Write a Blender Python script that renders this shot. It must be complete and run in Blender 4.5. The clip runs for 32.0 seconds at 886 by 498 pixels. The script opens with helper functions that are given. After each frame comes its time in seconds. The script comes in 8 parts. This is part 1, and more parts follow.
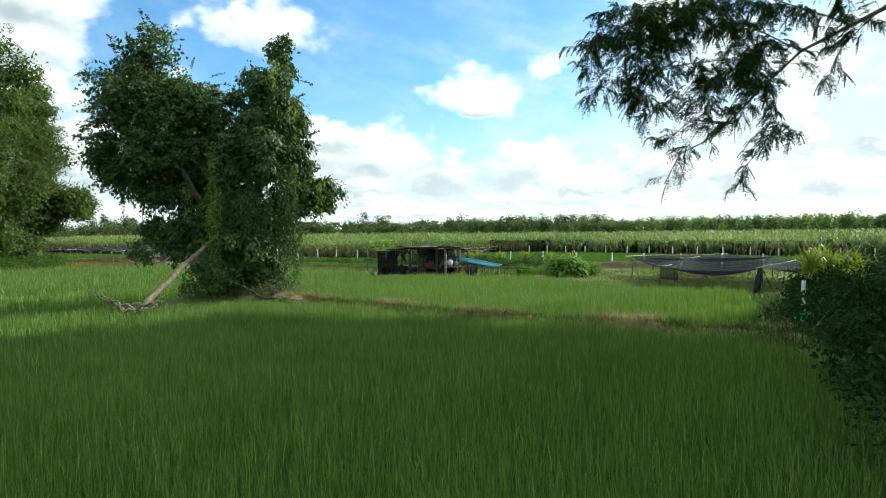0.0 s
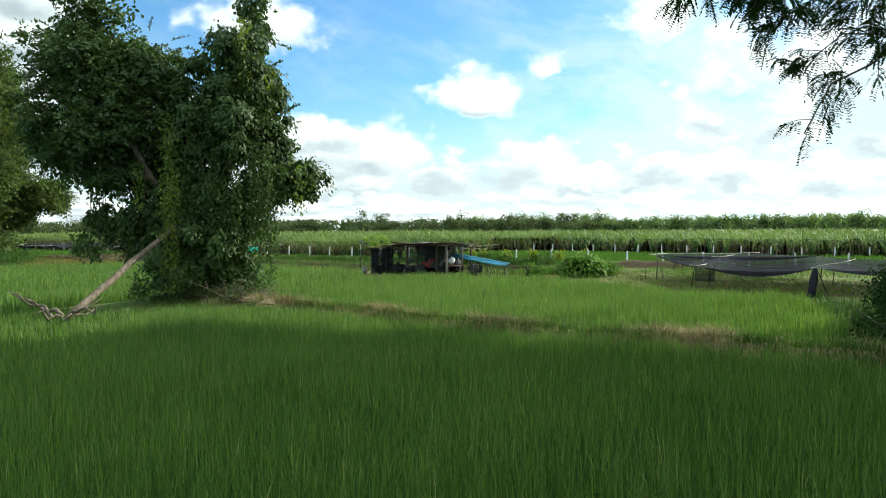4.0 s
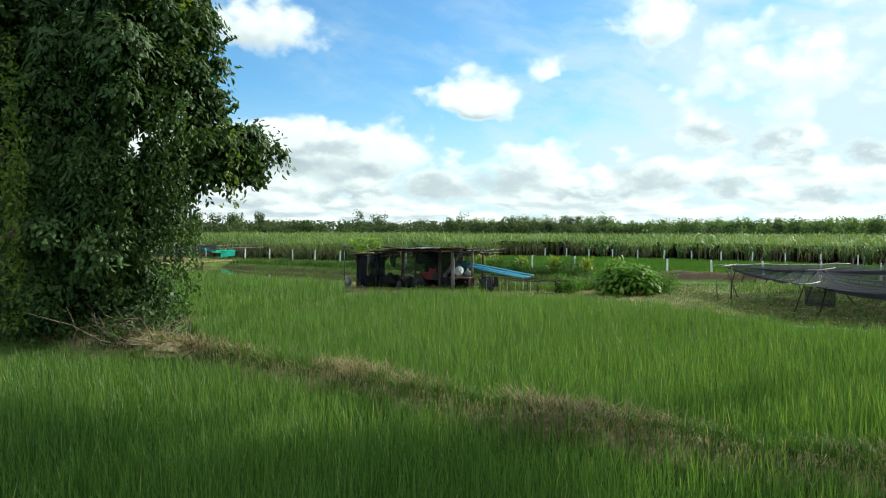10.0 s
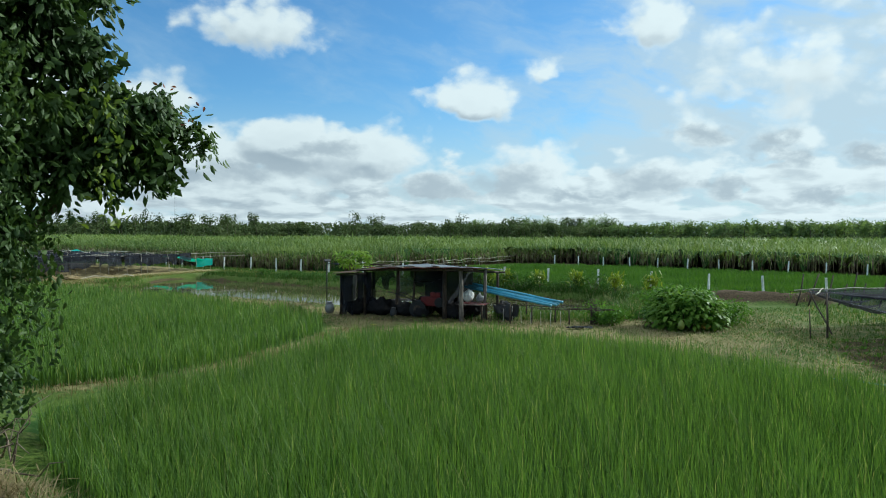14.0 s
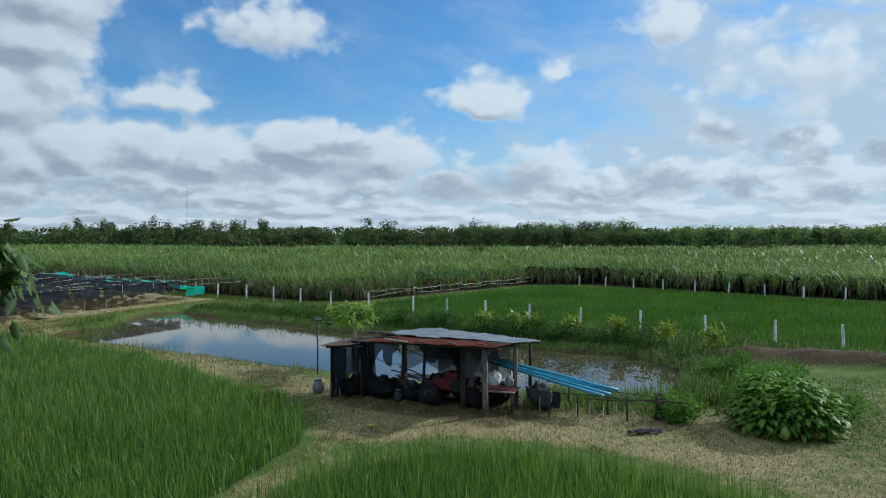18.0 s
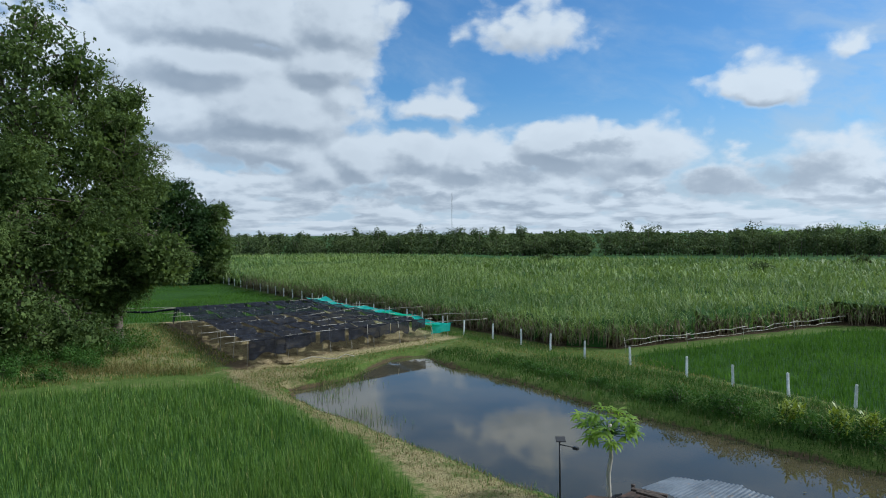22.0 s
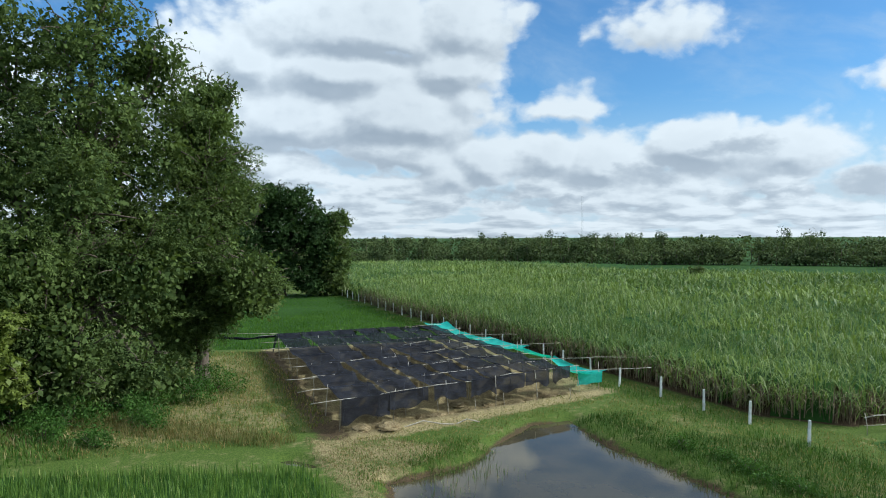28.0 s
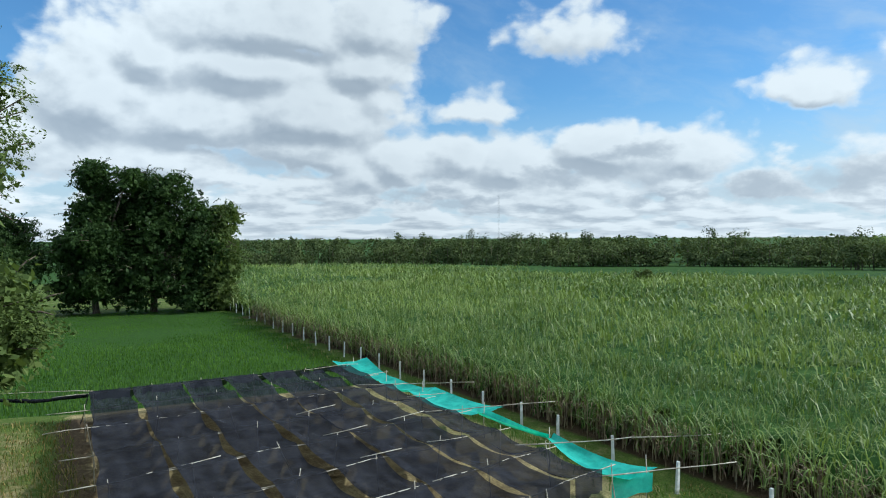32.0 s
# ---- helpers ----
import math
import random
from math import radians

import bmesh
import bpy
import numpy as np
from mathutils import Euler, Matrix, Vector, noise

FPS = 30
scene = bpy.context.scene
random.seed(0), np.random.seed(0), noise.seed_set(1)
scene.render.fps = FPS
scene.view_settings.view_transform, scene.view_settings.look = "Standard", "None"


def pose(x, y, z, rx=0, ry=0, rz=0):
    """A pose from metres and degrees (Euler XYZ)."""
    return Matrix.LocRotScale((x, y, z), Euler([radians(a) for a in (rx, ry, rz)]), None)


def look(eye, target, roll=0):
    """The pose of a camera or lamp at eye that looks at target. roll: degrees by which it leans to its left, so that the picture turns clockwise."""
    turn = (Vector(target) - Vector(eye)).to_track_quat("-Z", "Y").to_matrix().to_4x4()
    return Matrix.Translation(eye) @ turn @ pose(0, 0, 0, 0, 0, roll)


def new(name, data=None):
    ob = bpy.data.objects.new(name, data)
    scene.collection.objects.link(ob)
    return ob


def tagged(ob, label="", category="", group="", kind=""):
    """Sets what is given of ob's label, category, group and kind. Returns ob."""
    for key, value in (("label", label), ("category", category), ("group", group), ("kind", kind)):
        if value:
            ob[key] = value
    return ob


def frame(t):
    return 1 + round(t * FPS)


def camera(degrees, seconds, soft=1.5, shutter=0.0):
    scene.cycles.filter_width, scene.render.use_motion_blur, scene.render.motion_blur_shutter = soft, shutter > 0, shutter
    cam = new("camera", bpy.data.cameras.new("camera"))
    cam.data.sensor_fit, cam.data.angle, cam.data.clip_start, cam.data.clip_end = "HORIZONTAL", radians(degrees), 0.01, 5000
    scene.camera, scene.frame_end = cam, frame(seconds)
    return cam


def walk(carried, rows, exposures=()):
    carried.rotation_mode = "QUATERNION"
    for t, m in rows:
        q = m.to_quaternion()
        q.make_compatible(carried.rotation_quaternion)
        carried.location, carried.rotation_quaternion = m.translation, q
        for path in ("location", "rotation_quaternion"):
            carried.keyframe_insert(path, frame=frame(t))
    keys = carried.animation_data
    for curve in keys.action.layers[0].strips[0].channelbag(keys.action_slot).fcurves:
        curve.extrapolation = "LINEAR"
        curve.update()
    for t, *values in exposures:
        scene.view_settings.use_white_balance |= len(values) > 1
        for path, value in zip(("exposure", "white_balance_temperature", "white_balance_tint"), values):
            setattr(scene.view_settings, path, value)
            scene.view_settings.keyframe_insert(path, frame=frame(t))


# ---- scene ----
cam = camera(64.5, 32.0, soft=1.05)
PATH = [
    (0, (0.329, -1.418, 3.002), (0.327, 0.581, 2.951), -0.5),
    (2, (0.385, 0.907, 2.749), (0.382, 2.907, 2.697), -0.0),
    (3, (0.335, 1.977, 2.757), (0.331, 3.976, 2.701), -0.1),
    (3.5, (0.254, 2.659, 2.732), (0.253, 4.659, 2.678), -0.2),
    (5.5, (0.219, 5.248, 2.739), (0.218, 7.248, 2.686), -0.3),
    (6, (0.207, 5.979, 2.666), (0.206, 7.978, 2.617), -0.1),
    (6.5, (0.185, 6.729, 2.716), (0.184, 8.729, 2.668), -0.3),
    (7, (0.167, 7.533, 2.703), (0.167, 9.533, 2.655), -0.3),
    (8, (0.102, 9.188, 2.71), (0.103, 11.188, 2.665), -0.3),
    (9, (0.018, 10.912, 2.682), (0.021, 12.911, 2.638), -0.1),
    (10, (-0.078, 12.492, 2.708), (-0.074, 14.492, 2.661), 0.2),
    (13, (-0.328, 17.778, 2.937), (-0.317, 19.777, 2.892), 0.3),
    (16.5, (-0.376, 22.688, 4.4), (-0.365, 24.688, 4.356), -0.1),
    (17, (-0.415, 23.479, 4.653), (-0.401, 25.479, 4.608), -0.2),
    (17.5, (-0.365, 24.414, 4.825), (-0.353, 26.413, 4.782), -0.4),
    (18, (-0.457, 25.183, 5.077), (-0.485, 27.182, 5.033), -0.0),
    (18.5, (-0.502, 26.125, 5.333), (-0.599, 28.122, 5.289), -0.0),
    (19, (-0.55, 26.893, 5.666), (-0.714, 28.886, 5.621), -0.2),
    (19.5, (-0.644, 27.641, 5.961), (-0.868, 29.628, 5.917), -0.2),
    (20, (-0.734, 28.419, 6.255), (-1.03, 30.396, 6.212), -0.2),
    (20.5, (-0.841, 29.245, 6.593), (-1.247, 31.203, 6.549), -0.3),
    (21, (-0.976, 30.121, 6.895), (-1.495, 32.052, 6.85), -0.2),
    (21.5, (-1.068, 30.905, 7.214), (-1.698, 32.802, 7.169), -0.4),
    (22, (-1.249, 31.757, 7.519), (-1.99, 33.614, 7.476), -0.5),
    (22.5, (-1.49, 32.664, 7.761), (-2.337, 34.475, 7.719), -0.3),
    (23, (-1.685, 33.26, 8.03), (-2.635, 35.019, 7.99), -0.2),
    (23.5, (-1.78, 33.458, 8.314), (-2.828, 35.161, 8.276), 0.0),
    (24, (-1.826, 33.776, 8.628), (-2.885, 35.472, 8.59), -0.4),
    (24.5, (-2.105, 34.214, 8.602), (-3.163, 35.912, 8.565), -0.0),
    (25, (-2.438, 34.756, 8.658), (-3.495, 36.454, 8.62), 0.0),
    (25.5, (-2.781, 35.509, 8.683), (-3.839, 37.206, 8.648), -0.3),
    (27.5, (-5.501, 39.792, 8.561), (-6.561, 41.488, 8.526), 0.2),
    (28, (-6.397, 41.216, 8.64), (-7.458, 42.911, 8.606), -0.2),
    (28.5, (-7.532, 42.926, 8.599), (-8.588, 44.624, 8.564), 0.0),
    (29, (-8.706, 44.647, 8.578), (-9.757, 46.349, 8.544), 0.2),
    (29.5, (-9.929, 46.522, 8.596), (-10.98, 48.224, 8.563), -0.0),
    (30, (-11.18, 48.511, 8.585), (-12.231, 50.212, 8.555), -0.2),
    (30.5, (-12.511, 50.563, 8.536), (-13.562, 52.265, 8.505), -0.2),
    (31, (-13.847, 52.688, 8.457), (-14.746, 54.475, 8.426), -0.1),
    (31.5, (-15.19, 54.853, 8.421), (-16.033, 56.667, 8.389), -0.2),
    (32, (-16.487, 56.729, 8.454), (-17.328, 58.543, 8.422), -0.3),
]
EXPOSURES = [(0.0, 0.72, 6200, -3), (9.0, 0.58, 6150, -5), (13.0, 0.18, 5800, -5), (17.0, -0.14, 5400, 0), (20.0, -0.20, 5400, 5), (24.0, 0.02, 5550, 5), (28.0, 0.15, 5650, 3),
             (32.0, 0.12, 5650, 2)]
walk(cam, [(t, look(eye, target, roll)) for t, eye, target, roll in PATH], EXPOSURES)

# ---- light and sky ----
SUN_AZ, SUN_EL = radians(59.0), radians(30.0)     # azimuth from +y towards +x
SUN_DIR = Vector((math.sin(SUN_AZ) * math.cos(SUN_EL), math.cos(SUN_AZ) * math.cos(SUN_EL), math.sin(SUN_EL)))
sun_data = bpy.data.lights.new("sun", "SUN")
sun_data.energy, sun_data.angle, sun_data.color = 4.6, radians(0.8), (1.0, 0.94, 0.84)
sun = new("sun", sun_data)
sun.matrix_world = look(SUN_DIR * 200, (0, 0, 0))


class Net:
    """Small helper to wire a node tree."""

    def __init__(self, tree):
        self.tree = tree
        tree.nodes.clear()

    def node(self, kind, **props):
        n = self.tree.nodes.new(kind)
        for key, value in props.items():
            if key == "operation":
                n.operation = value
            elif key == "data_type":
                n.data_type = value
            elif key == "blend_type":
                n.blend_type = value
            elif key == "attribute_name":
                n.attribute_name = value
            elif key == "noise_dimensions":
                n.noise_dimensions = value
        return n

    def link(self, a, b):
        self.tree.links.new(a, b)

    def put(self, socket, value):
        if isinstance(value, bpy.types.NodeSocket):
            self.link(value, socket)
        elif value is not None:
            socket.default_value = value

    def math(self, op, a, b=None, c=None, clamp=False):
        n = self.node("ShaderNodeMath", operation=op)
        n.use_clamp = clamp
        for s, v in zip(n.inputs, (a, b, c)):
            self.put(s, v)
        return n.outputs[0]

    def vec(self, op, a, b=None, c=None):
        n = self.node("ShaderNodeVectorMath", operation=op)
        for s, v in zip(n.inputs, (a, b, c)):
            self.put(s, v)
        return n.outputs["Value"] if op == "LENGTH" else n.outputs["Vector"]

    def puffs(self, vector, scale):
        """One minus the soft distance to scattered points: rounded billows."""
        n = self.node("ShaderNodeTexVoronoi")
        n.feature = "SMOOTH_F1"
        self.put(n.inputs["Vector"], vector)
        n.inputs["Scale"].default_value, n.inputs["Smoothness"].default_value = scale, 0.6
        return self.math("SUBTRACT", 0.55, n.outputs["Distance"])

    def noise(self, vector=None, scale=5.0, detail=3.0, rough=0.5, colour=False):
        n = self.node("ShaderNodeTexNoise")
        self.put(n.inputs["Vector"], vector)
        n.inputs["Scale"].default_value, n.inputs["Detail"].default_value, n.inputs["Roughness"].default_value = scale, detail, rough
        return n.outputs["Color"] if colour else n.outputs["Fac"]

    def ramp(self, value, stops):
        n = self.node("ShaderNodeValToRGB")
        self.put(n.inputs[0], value)
        e = n.color_ramp.elements
        while len(e) < len(stops):
            e.new(0.5)
        for el, (pos, col) in zip(e, stops):
            el.position, el.color = pos, (*col, 1.0)
        return n.outputs[0]

    def mix(self, fac, a, b, blend="MIX"):
        n = self.node("ShaderNodeMix", data_type="RGBA", blend_type=blend)
        self.put(n.inputs[0], fac)
        self.put(n.inputs[6], (*a, 1.0) if isinstance(a, tuple) and len(a) == 3 else a)
        self.put(n.inputs[7], (*b, 1.0) if isinstance(b, tuple) and len(b) == 3 else b)
        return n.outputs[2]

    def smooth(self, value, lo, hi, to_lo=0.0, to_hi=1.0):
        n = self.node("ShaderNodeMapRange")
        n.interpolation_type = "SMOOTHSTEP"
        self.put(n.inputs[0], value)
        for i, v in enumerate((lo, hi, to_lo, to_hi)):
            n.inputs[1 + i].default_value = v
        return n.outputs[0]


def build_sky():
    world = bpy.data.worlds.new("sky")
    scene.world = world
    world.use_nodes = True
    n = Net(world.node_tree)
    way = n.node("ShaderNodeTexCoord").outputs["Generated"]
    sky = n.node("ShaderNodeTexSky")
    sky.sky_type, sky.sun_disc = "NISHITA", False
    sky.sun_elevation, sky.sun_rotation = SUN_EL, SUN_AZ
    sky.air_density, sky.dust_density, sky.ozone_density = 1.0, 0.6, 2.5
    blue = n.mix(1.0, sky.outputs[0], (SKY_GAIN * 0.74, SKY_GAIN * 1.0, SKY_GAIN * 1.18), "MULTIPLY")
    xyz = n.node("ShaderNodeSeparateXYZ")
    n.link(way, xyz.inputs[0])
    az = n.math("MULTIPLY", n.math("ARCTAN2", xyz.outputs[0], xyz.outputs[1]), 5.7296)    # tens of degrees
    el = n.math("MULTIPLY", n.math("ARCSINE", xyz.outputs[2]), 5.7296)

    def place_of(a, e):
        c = n.node("ShaderNodeCombineXYZ")
        n.put(c.inputs[0], a)
        n.put(c.inputs[1], e)
        return c.outputs[0]

    at = place_of(az, el)
    # cumulus heaps with flat bases: azimuth, elevation of the base line, half width, height above, depth below (tens of degrees), body
    heaps = ((-3.05, 1.14, 0.37, 0.41, 0.23, 0.7), (-1.47, 1.56, 0.47, 0.24, 0.15, 0.45), (-2.24, 0.99, 0.34, 0.23, 0.09, 0.9), (-2.83, 0.56, 0.44, 0.33, 0.18, 1.5),
             (-2.36, 0.6, 0.42, 0.26, 0.17, 1.4), (-1.91, 0.55, 0.55, 0.35, 0.17, 1.5), (-1.14, 0.63, 0.53, 0.34, 0.2, 1.5), (-0.62, 0.56, 0.63, 0.34, 0.2, 1.3),
             (-3.12, 0.48, 0.4, 0.31, 0.18, 1.2), (0.25, 1.01, 0.48, 0.27, 0.1, 0.9), (0.89, 1.31, 0.2, 0.13, 0.09, 0.7), (0.71, 0.43, 0.45, 0.32, 0.16, 1.0),
             (-0.07, 0.36, 0.35, 0.17, 0.1, 1.2), (-1.34, 0.37, 0.65, 0.22, 0.13, 0.7), (2.55, 0.59, 0.14, 0.12, 0.07, 1.0), (2.04, 0.72, 0.26, 0.17, 0.08, 0.7),
             (1.68, 0.4, 0.32, 0.19, 0.1, 1.1), (2.2, 0.33, 0.24, 0.15, 0.08, 0.9), (2.66, 0.71, 0.22, 0.16, 0.1, 0.6), (3.14, 0.54, 0.14, 0.1, 0.05, 0.8),
             (1.6, 1.59, 0.36, 0.3, 0.14, 0.75), (2.75, 1.19, 0.8, 0.27, 0.24, 0.35), (2.97, 0.33, 0.42, 0.16, 0.12, 0.6), (-5.08, 0.95, 0.6, 0.76, 0.33, 1.7),
             (-4.45, 0.87, 0.73, 0.58, 0.26, 1.6), (-3.6, 0.92, 0.88, 0.54, 0.27, 1.6), (-3.91, 1.59, 1.2, 0.48, 0.19, 1.5), (-3.15, 1.35, 0.5, 0.3, 0.17, 1.3),
             (-5.65, 0.67, 0.47, 0.42, 0.23, 1.2), (-3.51, 0.66, 0.62, 0.31, 0.16, 1.2), (-4.89, 0.55, 0.84, 0.33, 0.19, 1.2), (-3.06, 1.66, 0.59, 0.37, 0.26, 1.3),
             (-4.1, 1.30, 0.95, 0.30, 0.26, 1.5), (-4.75, 1.35, 0.5, 0.3, 0.25, 1.5), (-7.6, 1.0, 1.6, 1.0, 0.5, 1.0), (5.5, 1.2, 1.8, 1.2, 0.6, 0.9))

    def field(p, e, a):
        """Cloud body at a place: above zero inside; also the billows alone."""
        tall = n.vec("MULTIPLY", p, (1.0, 1.35, 1.0))
        warp = n.vec("SUBTRACT", n.noise(tall, 1.7, 5, 0.55, colour=True), (0.5, 0.5, 0.5))
        q = n.node("ShaderNodeSeparateXYZ")
        n.link(n.vec("MULTIPLY_ADD", warp, (0.55, 0.30, 0.0), p), q.inputs[0])
        best = -0.9
        for a0, e0, w, up, down, body in heaps:
            dx = n.math("MULTIPLY_ADD", q.outputs[0], 1 / w, -a0 / w)
            dy = n.math("MAXIMUM", n.math("MULTIPLY_ADD", q.outputs[1], 1 / up, -e0 / up), n.math("MULTIPLY_ADD", q.outputs[1], -1 / down, e0 / down))
            far = n.math("SQRT", n.math("MULTIPLY_ADD", dx, dx, n.math("MULTIPLY", dy, dy)))
            best = n.math("SMOOTH_MAX", n.math("MULTIPLY_ADD", far, -body, body), best, 0.30)
        # rolls of small flat cloud that crowd together towards the horizon
        deep = n.math("LOGARITHM", n.math("ADD", e, 0.16), 2.718)
        roll = n.noise(place_of(n.math("MULTIPLY", a, 1.15), n.math("MULTIPLY", deep, 1.75)), 1.7, 5, 0.5)
        low = n.math("MULTIPLY_ADD", n.smooth(e, 0.38, 0.85, 0.0, -1.5), 1.0, n.math("MULTIPLY_ADD", roll, 3.2, -1.15))
        flat = n.vec("MULTIPLY_ADD", warp, (0.22, 0.22, 0.0), tall)
        puff = n.math("ADD", n.math("MULTIPLY", n.puffs(flat, 2.3), 0.62), n.math("ADD", n.math("MULTIPLY", n.puffs(flat, 5.2), 0.42), n.math("MULTIPLY", n.puffs(flat, 11.0), 0.24)))
        fray = n.math("MULTIPLY_ADD", n.noise(flat, 3.2, 7, 0.58), 0.95, -0.475)
        both = n.math("SMOOTH_MAX", best, low, 0.25)
        return both, n.math("ADD", puff, fray)

    broad, billow = field(at, el, az)
    body = n.math("ADD", broad, billow)
    el_up, az_up = n.math("ADD", el, n.smooth(el, 0.1, 1.0, 0.035, 0.12)), n.math("ADD", az, 0.06)
    broad_up, billow_up = field(place_of(az_up, el_up), el_up, az_up)
    cover = n.smooth(body, -0.06, 0.46)
    # tops are bright, bases grey-blue
    slope = n.math("ADD", n.math("MULTIPLY", n.math("SUBTRACT", broad_up, broad), 1.15), n.math("MULTIPLY", n.math("SUBTRACT", billow_up, billow), 0.55))
    core = n.smooth(body, 0.2, 1.6)
    dark = n.math("MULTIPLY", n.smooth(el, 0.0, 0.9, 0.80, 1.0), n.math("ADD", n.smooth(slope, -0.42, 0.62, -0.04, 0.62), n.math("MULTIPLY", core, 0.16)))
    thick = n.math("MULTIPLY", dark, n.math("MULTIPLY", n.smooth(body, 0.0, 0.5), n.smooth(az, -0.5, 2.2, 1.0, 0.66)), clamp=True)
    # shaded scraps of cloud before the bright ones: azimuth, elevation, half width, half height (tens of degrees)
    scraps = ((2.55, 0.63, 0.18, 0.12), (2.04, 0.75, 0.28, 0.09), (1.68, 0.42, 0.35, 0.11), (1.47, 0.33, 0.28, 0.06), (-0.09, 0.37, 0.3, 0.11), (0.48, 0.42, 0.39, 0.14), (2.2, 0.35, 0.25, 0.08), (3.14, 0.56, 0.16, 0.08), (2.97, 0.26, 0.37, 0.06), (1.07, 0.28, 0.32, 0.06),
              (-0.98, 0.66, 0.28, 0.09), (-0.71, 0.31, 0.42, 0.06), (-1.59, 0.5, 0.32, 0.09), (-2.29, 0.28, 0.51, 0.06), (-2.74, 0.34, 0.37, 0.06), (-0.08, 0.34, 0.42, 0.12), (-2.41, 0.26, 0.42, 0.06), (-3.91, 0.63, 0.55, 0.11), (-0.93, 0.67, 0.28, 0.09), (-1.55, 0.55, 0.28, 0.07))
    torn = n.vec("MULTIPLY_ADD", n.vec("SUBTRACT", n.noise(n.vec("MULTIPLY", at, (1.0, 1.6, 1.0)), 3.4, 6, 0.58, colour=True), (0.5, 0.5, 0.5)), (0.95, 0.36, 0.0), at)
    grey = 0.0
    for a0, e0, w, h in scraps:
        far = n.vec("LENGTH", n.vec("MULTIPLY_ADD", torn, (1 / w, 1 / h, 0.0), (-a0 / w, -e0 / h, 0.0)))
        grey = n.math("MAXIMUM", n.smooth(far, 1.5, 0.1), grey)
    thick = n.math("MAXIMUM", thick, n.math("MULTIPLY", grey, 0.52))
    cover = n.math("MAXIMUM", cover, n.math("MULTIPLY", grey, 0.70))
    shade = n.ramp(thick, ((0.0, (1.10, 1.10, 1.09)), (0.25, (0.86, 0.88, 0.90)), (0.55, (0.62, 0.66, 0.71)), (1.0, (0.34, 0.40, 0.48))))
    cloud = n.vec("SCALE", shade)
    n.link(n.math("MULTIPLY", n.math("ADD", n.smooth(az, -5.0, 2.5, 0.90, 1.02), n.smooth(az, -5.0, -3.3, 0.13, 0.0)), CLOUD_GAIN), cloud.node.inputs["Scale"])
    # thin high veil in streaks, thicker towards the sun
    streak = n.vec("MULTIPLY_ADD", n.noise(at, 0.9, 4, 0.5, colour=True), (0.8, 0.8, 0.0), n.vec("MULTIPLY", place_of(n.math("SUBTRACT", az, n.math("MULTIPLY", el, 1.1)), n.math("ADD", el, n.math("MULTIPLY", az, 0.35))), (0.55, 1.6, 1.0)))
    grain = n.noise(streak, 1.5, 8, 0.6)
    sunny = n.smooth(n.math("SUBTRACT", az, n.math("MULTIPLY", el, 0.9)), -2.2, 1.6)
    veil = n.math("MULTIPLY", n.smooth(n.math("MULTIPLY_ADD", sunny, 0.24, grain), 0.42, 0.80), n.math("MULTIPLY_ADD", sunny, 0.65, 0.30))
    haze = n.smooth(el, 0.0, 1.2, 0.90, 0.0)
    pale = n.math("MAXIMUM", veil, haze)
    back = n.mix(pale, blue, (CLOUD_GAIN * 0.77, CLOUD_GAIN * 0.85, CLOUD_GAIN * 0.92))
    # bright broken cloud sheet, unseen, added overhead to lighten the shade on the ground
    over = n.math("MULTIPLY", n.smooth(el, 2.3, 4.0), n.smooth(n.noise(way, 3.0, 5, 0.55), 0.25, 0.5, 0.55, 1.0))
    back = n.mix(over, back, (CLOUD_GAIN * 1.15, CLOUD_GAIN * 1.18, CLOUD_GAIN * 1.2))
    colour = n.mix(n.math("MULTIPLY", cover, n.smooth(el, 2.4, 3.4, 1.0, 0.0)), back, cloud)
    shell = n.node("ShaderNodeBackground")
    n.link(colour, shell.inputs[0])
    shell.inputs[1].default_value = 1.0
    out = n.node("ShaderNodeOutputWorld")
    n.link(shell.outputs[0], out.inputs[0])


SKY_GAIN, CLOUD_GAIN = 0.105, 0.74
build_sky()


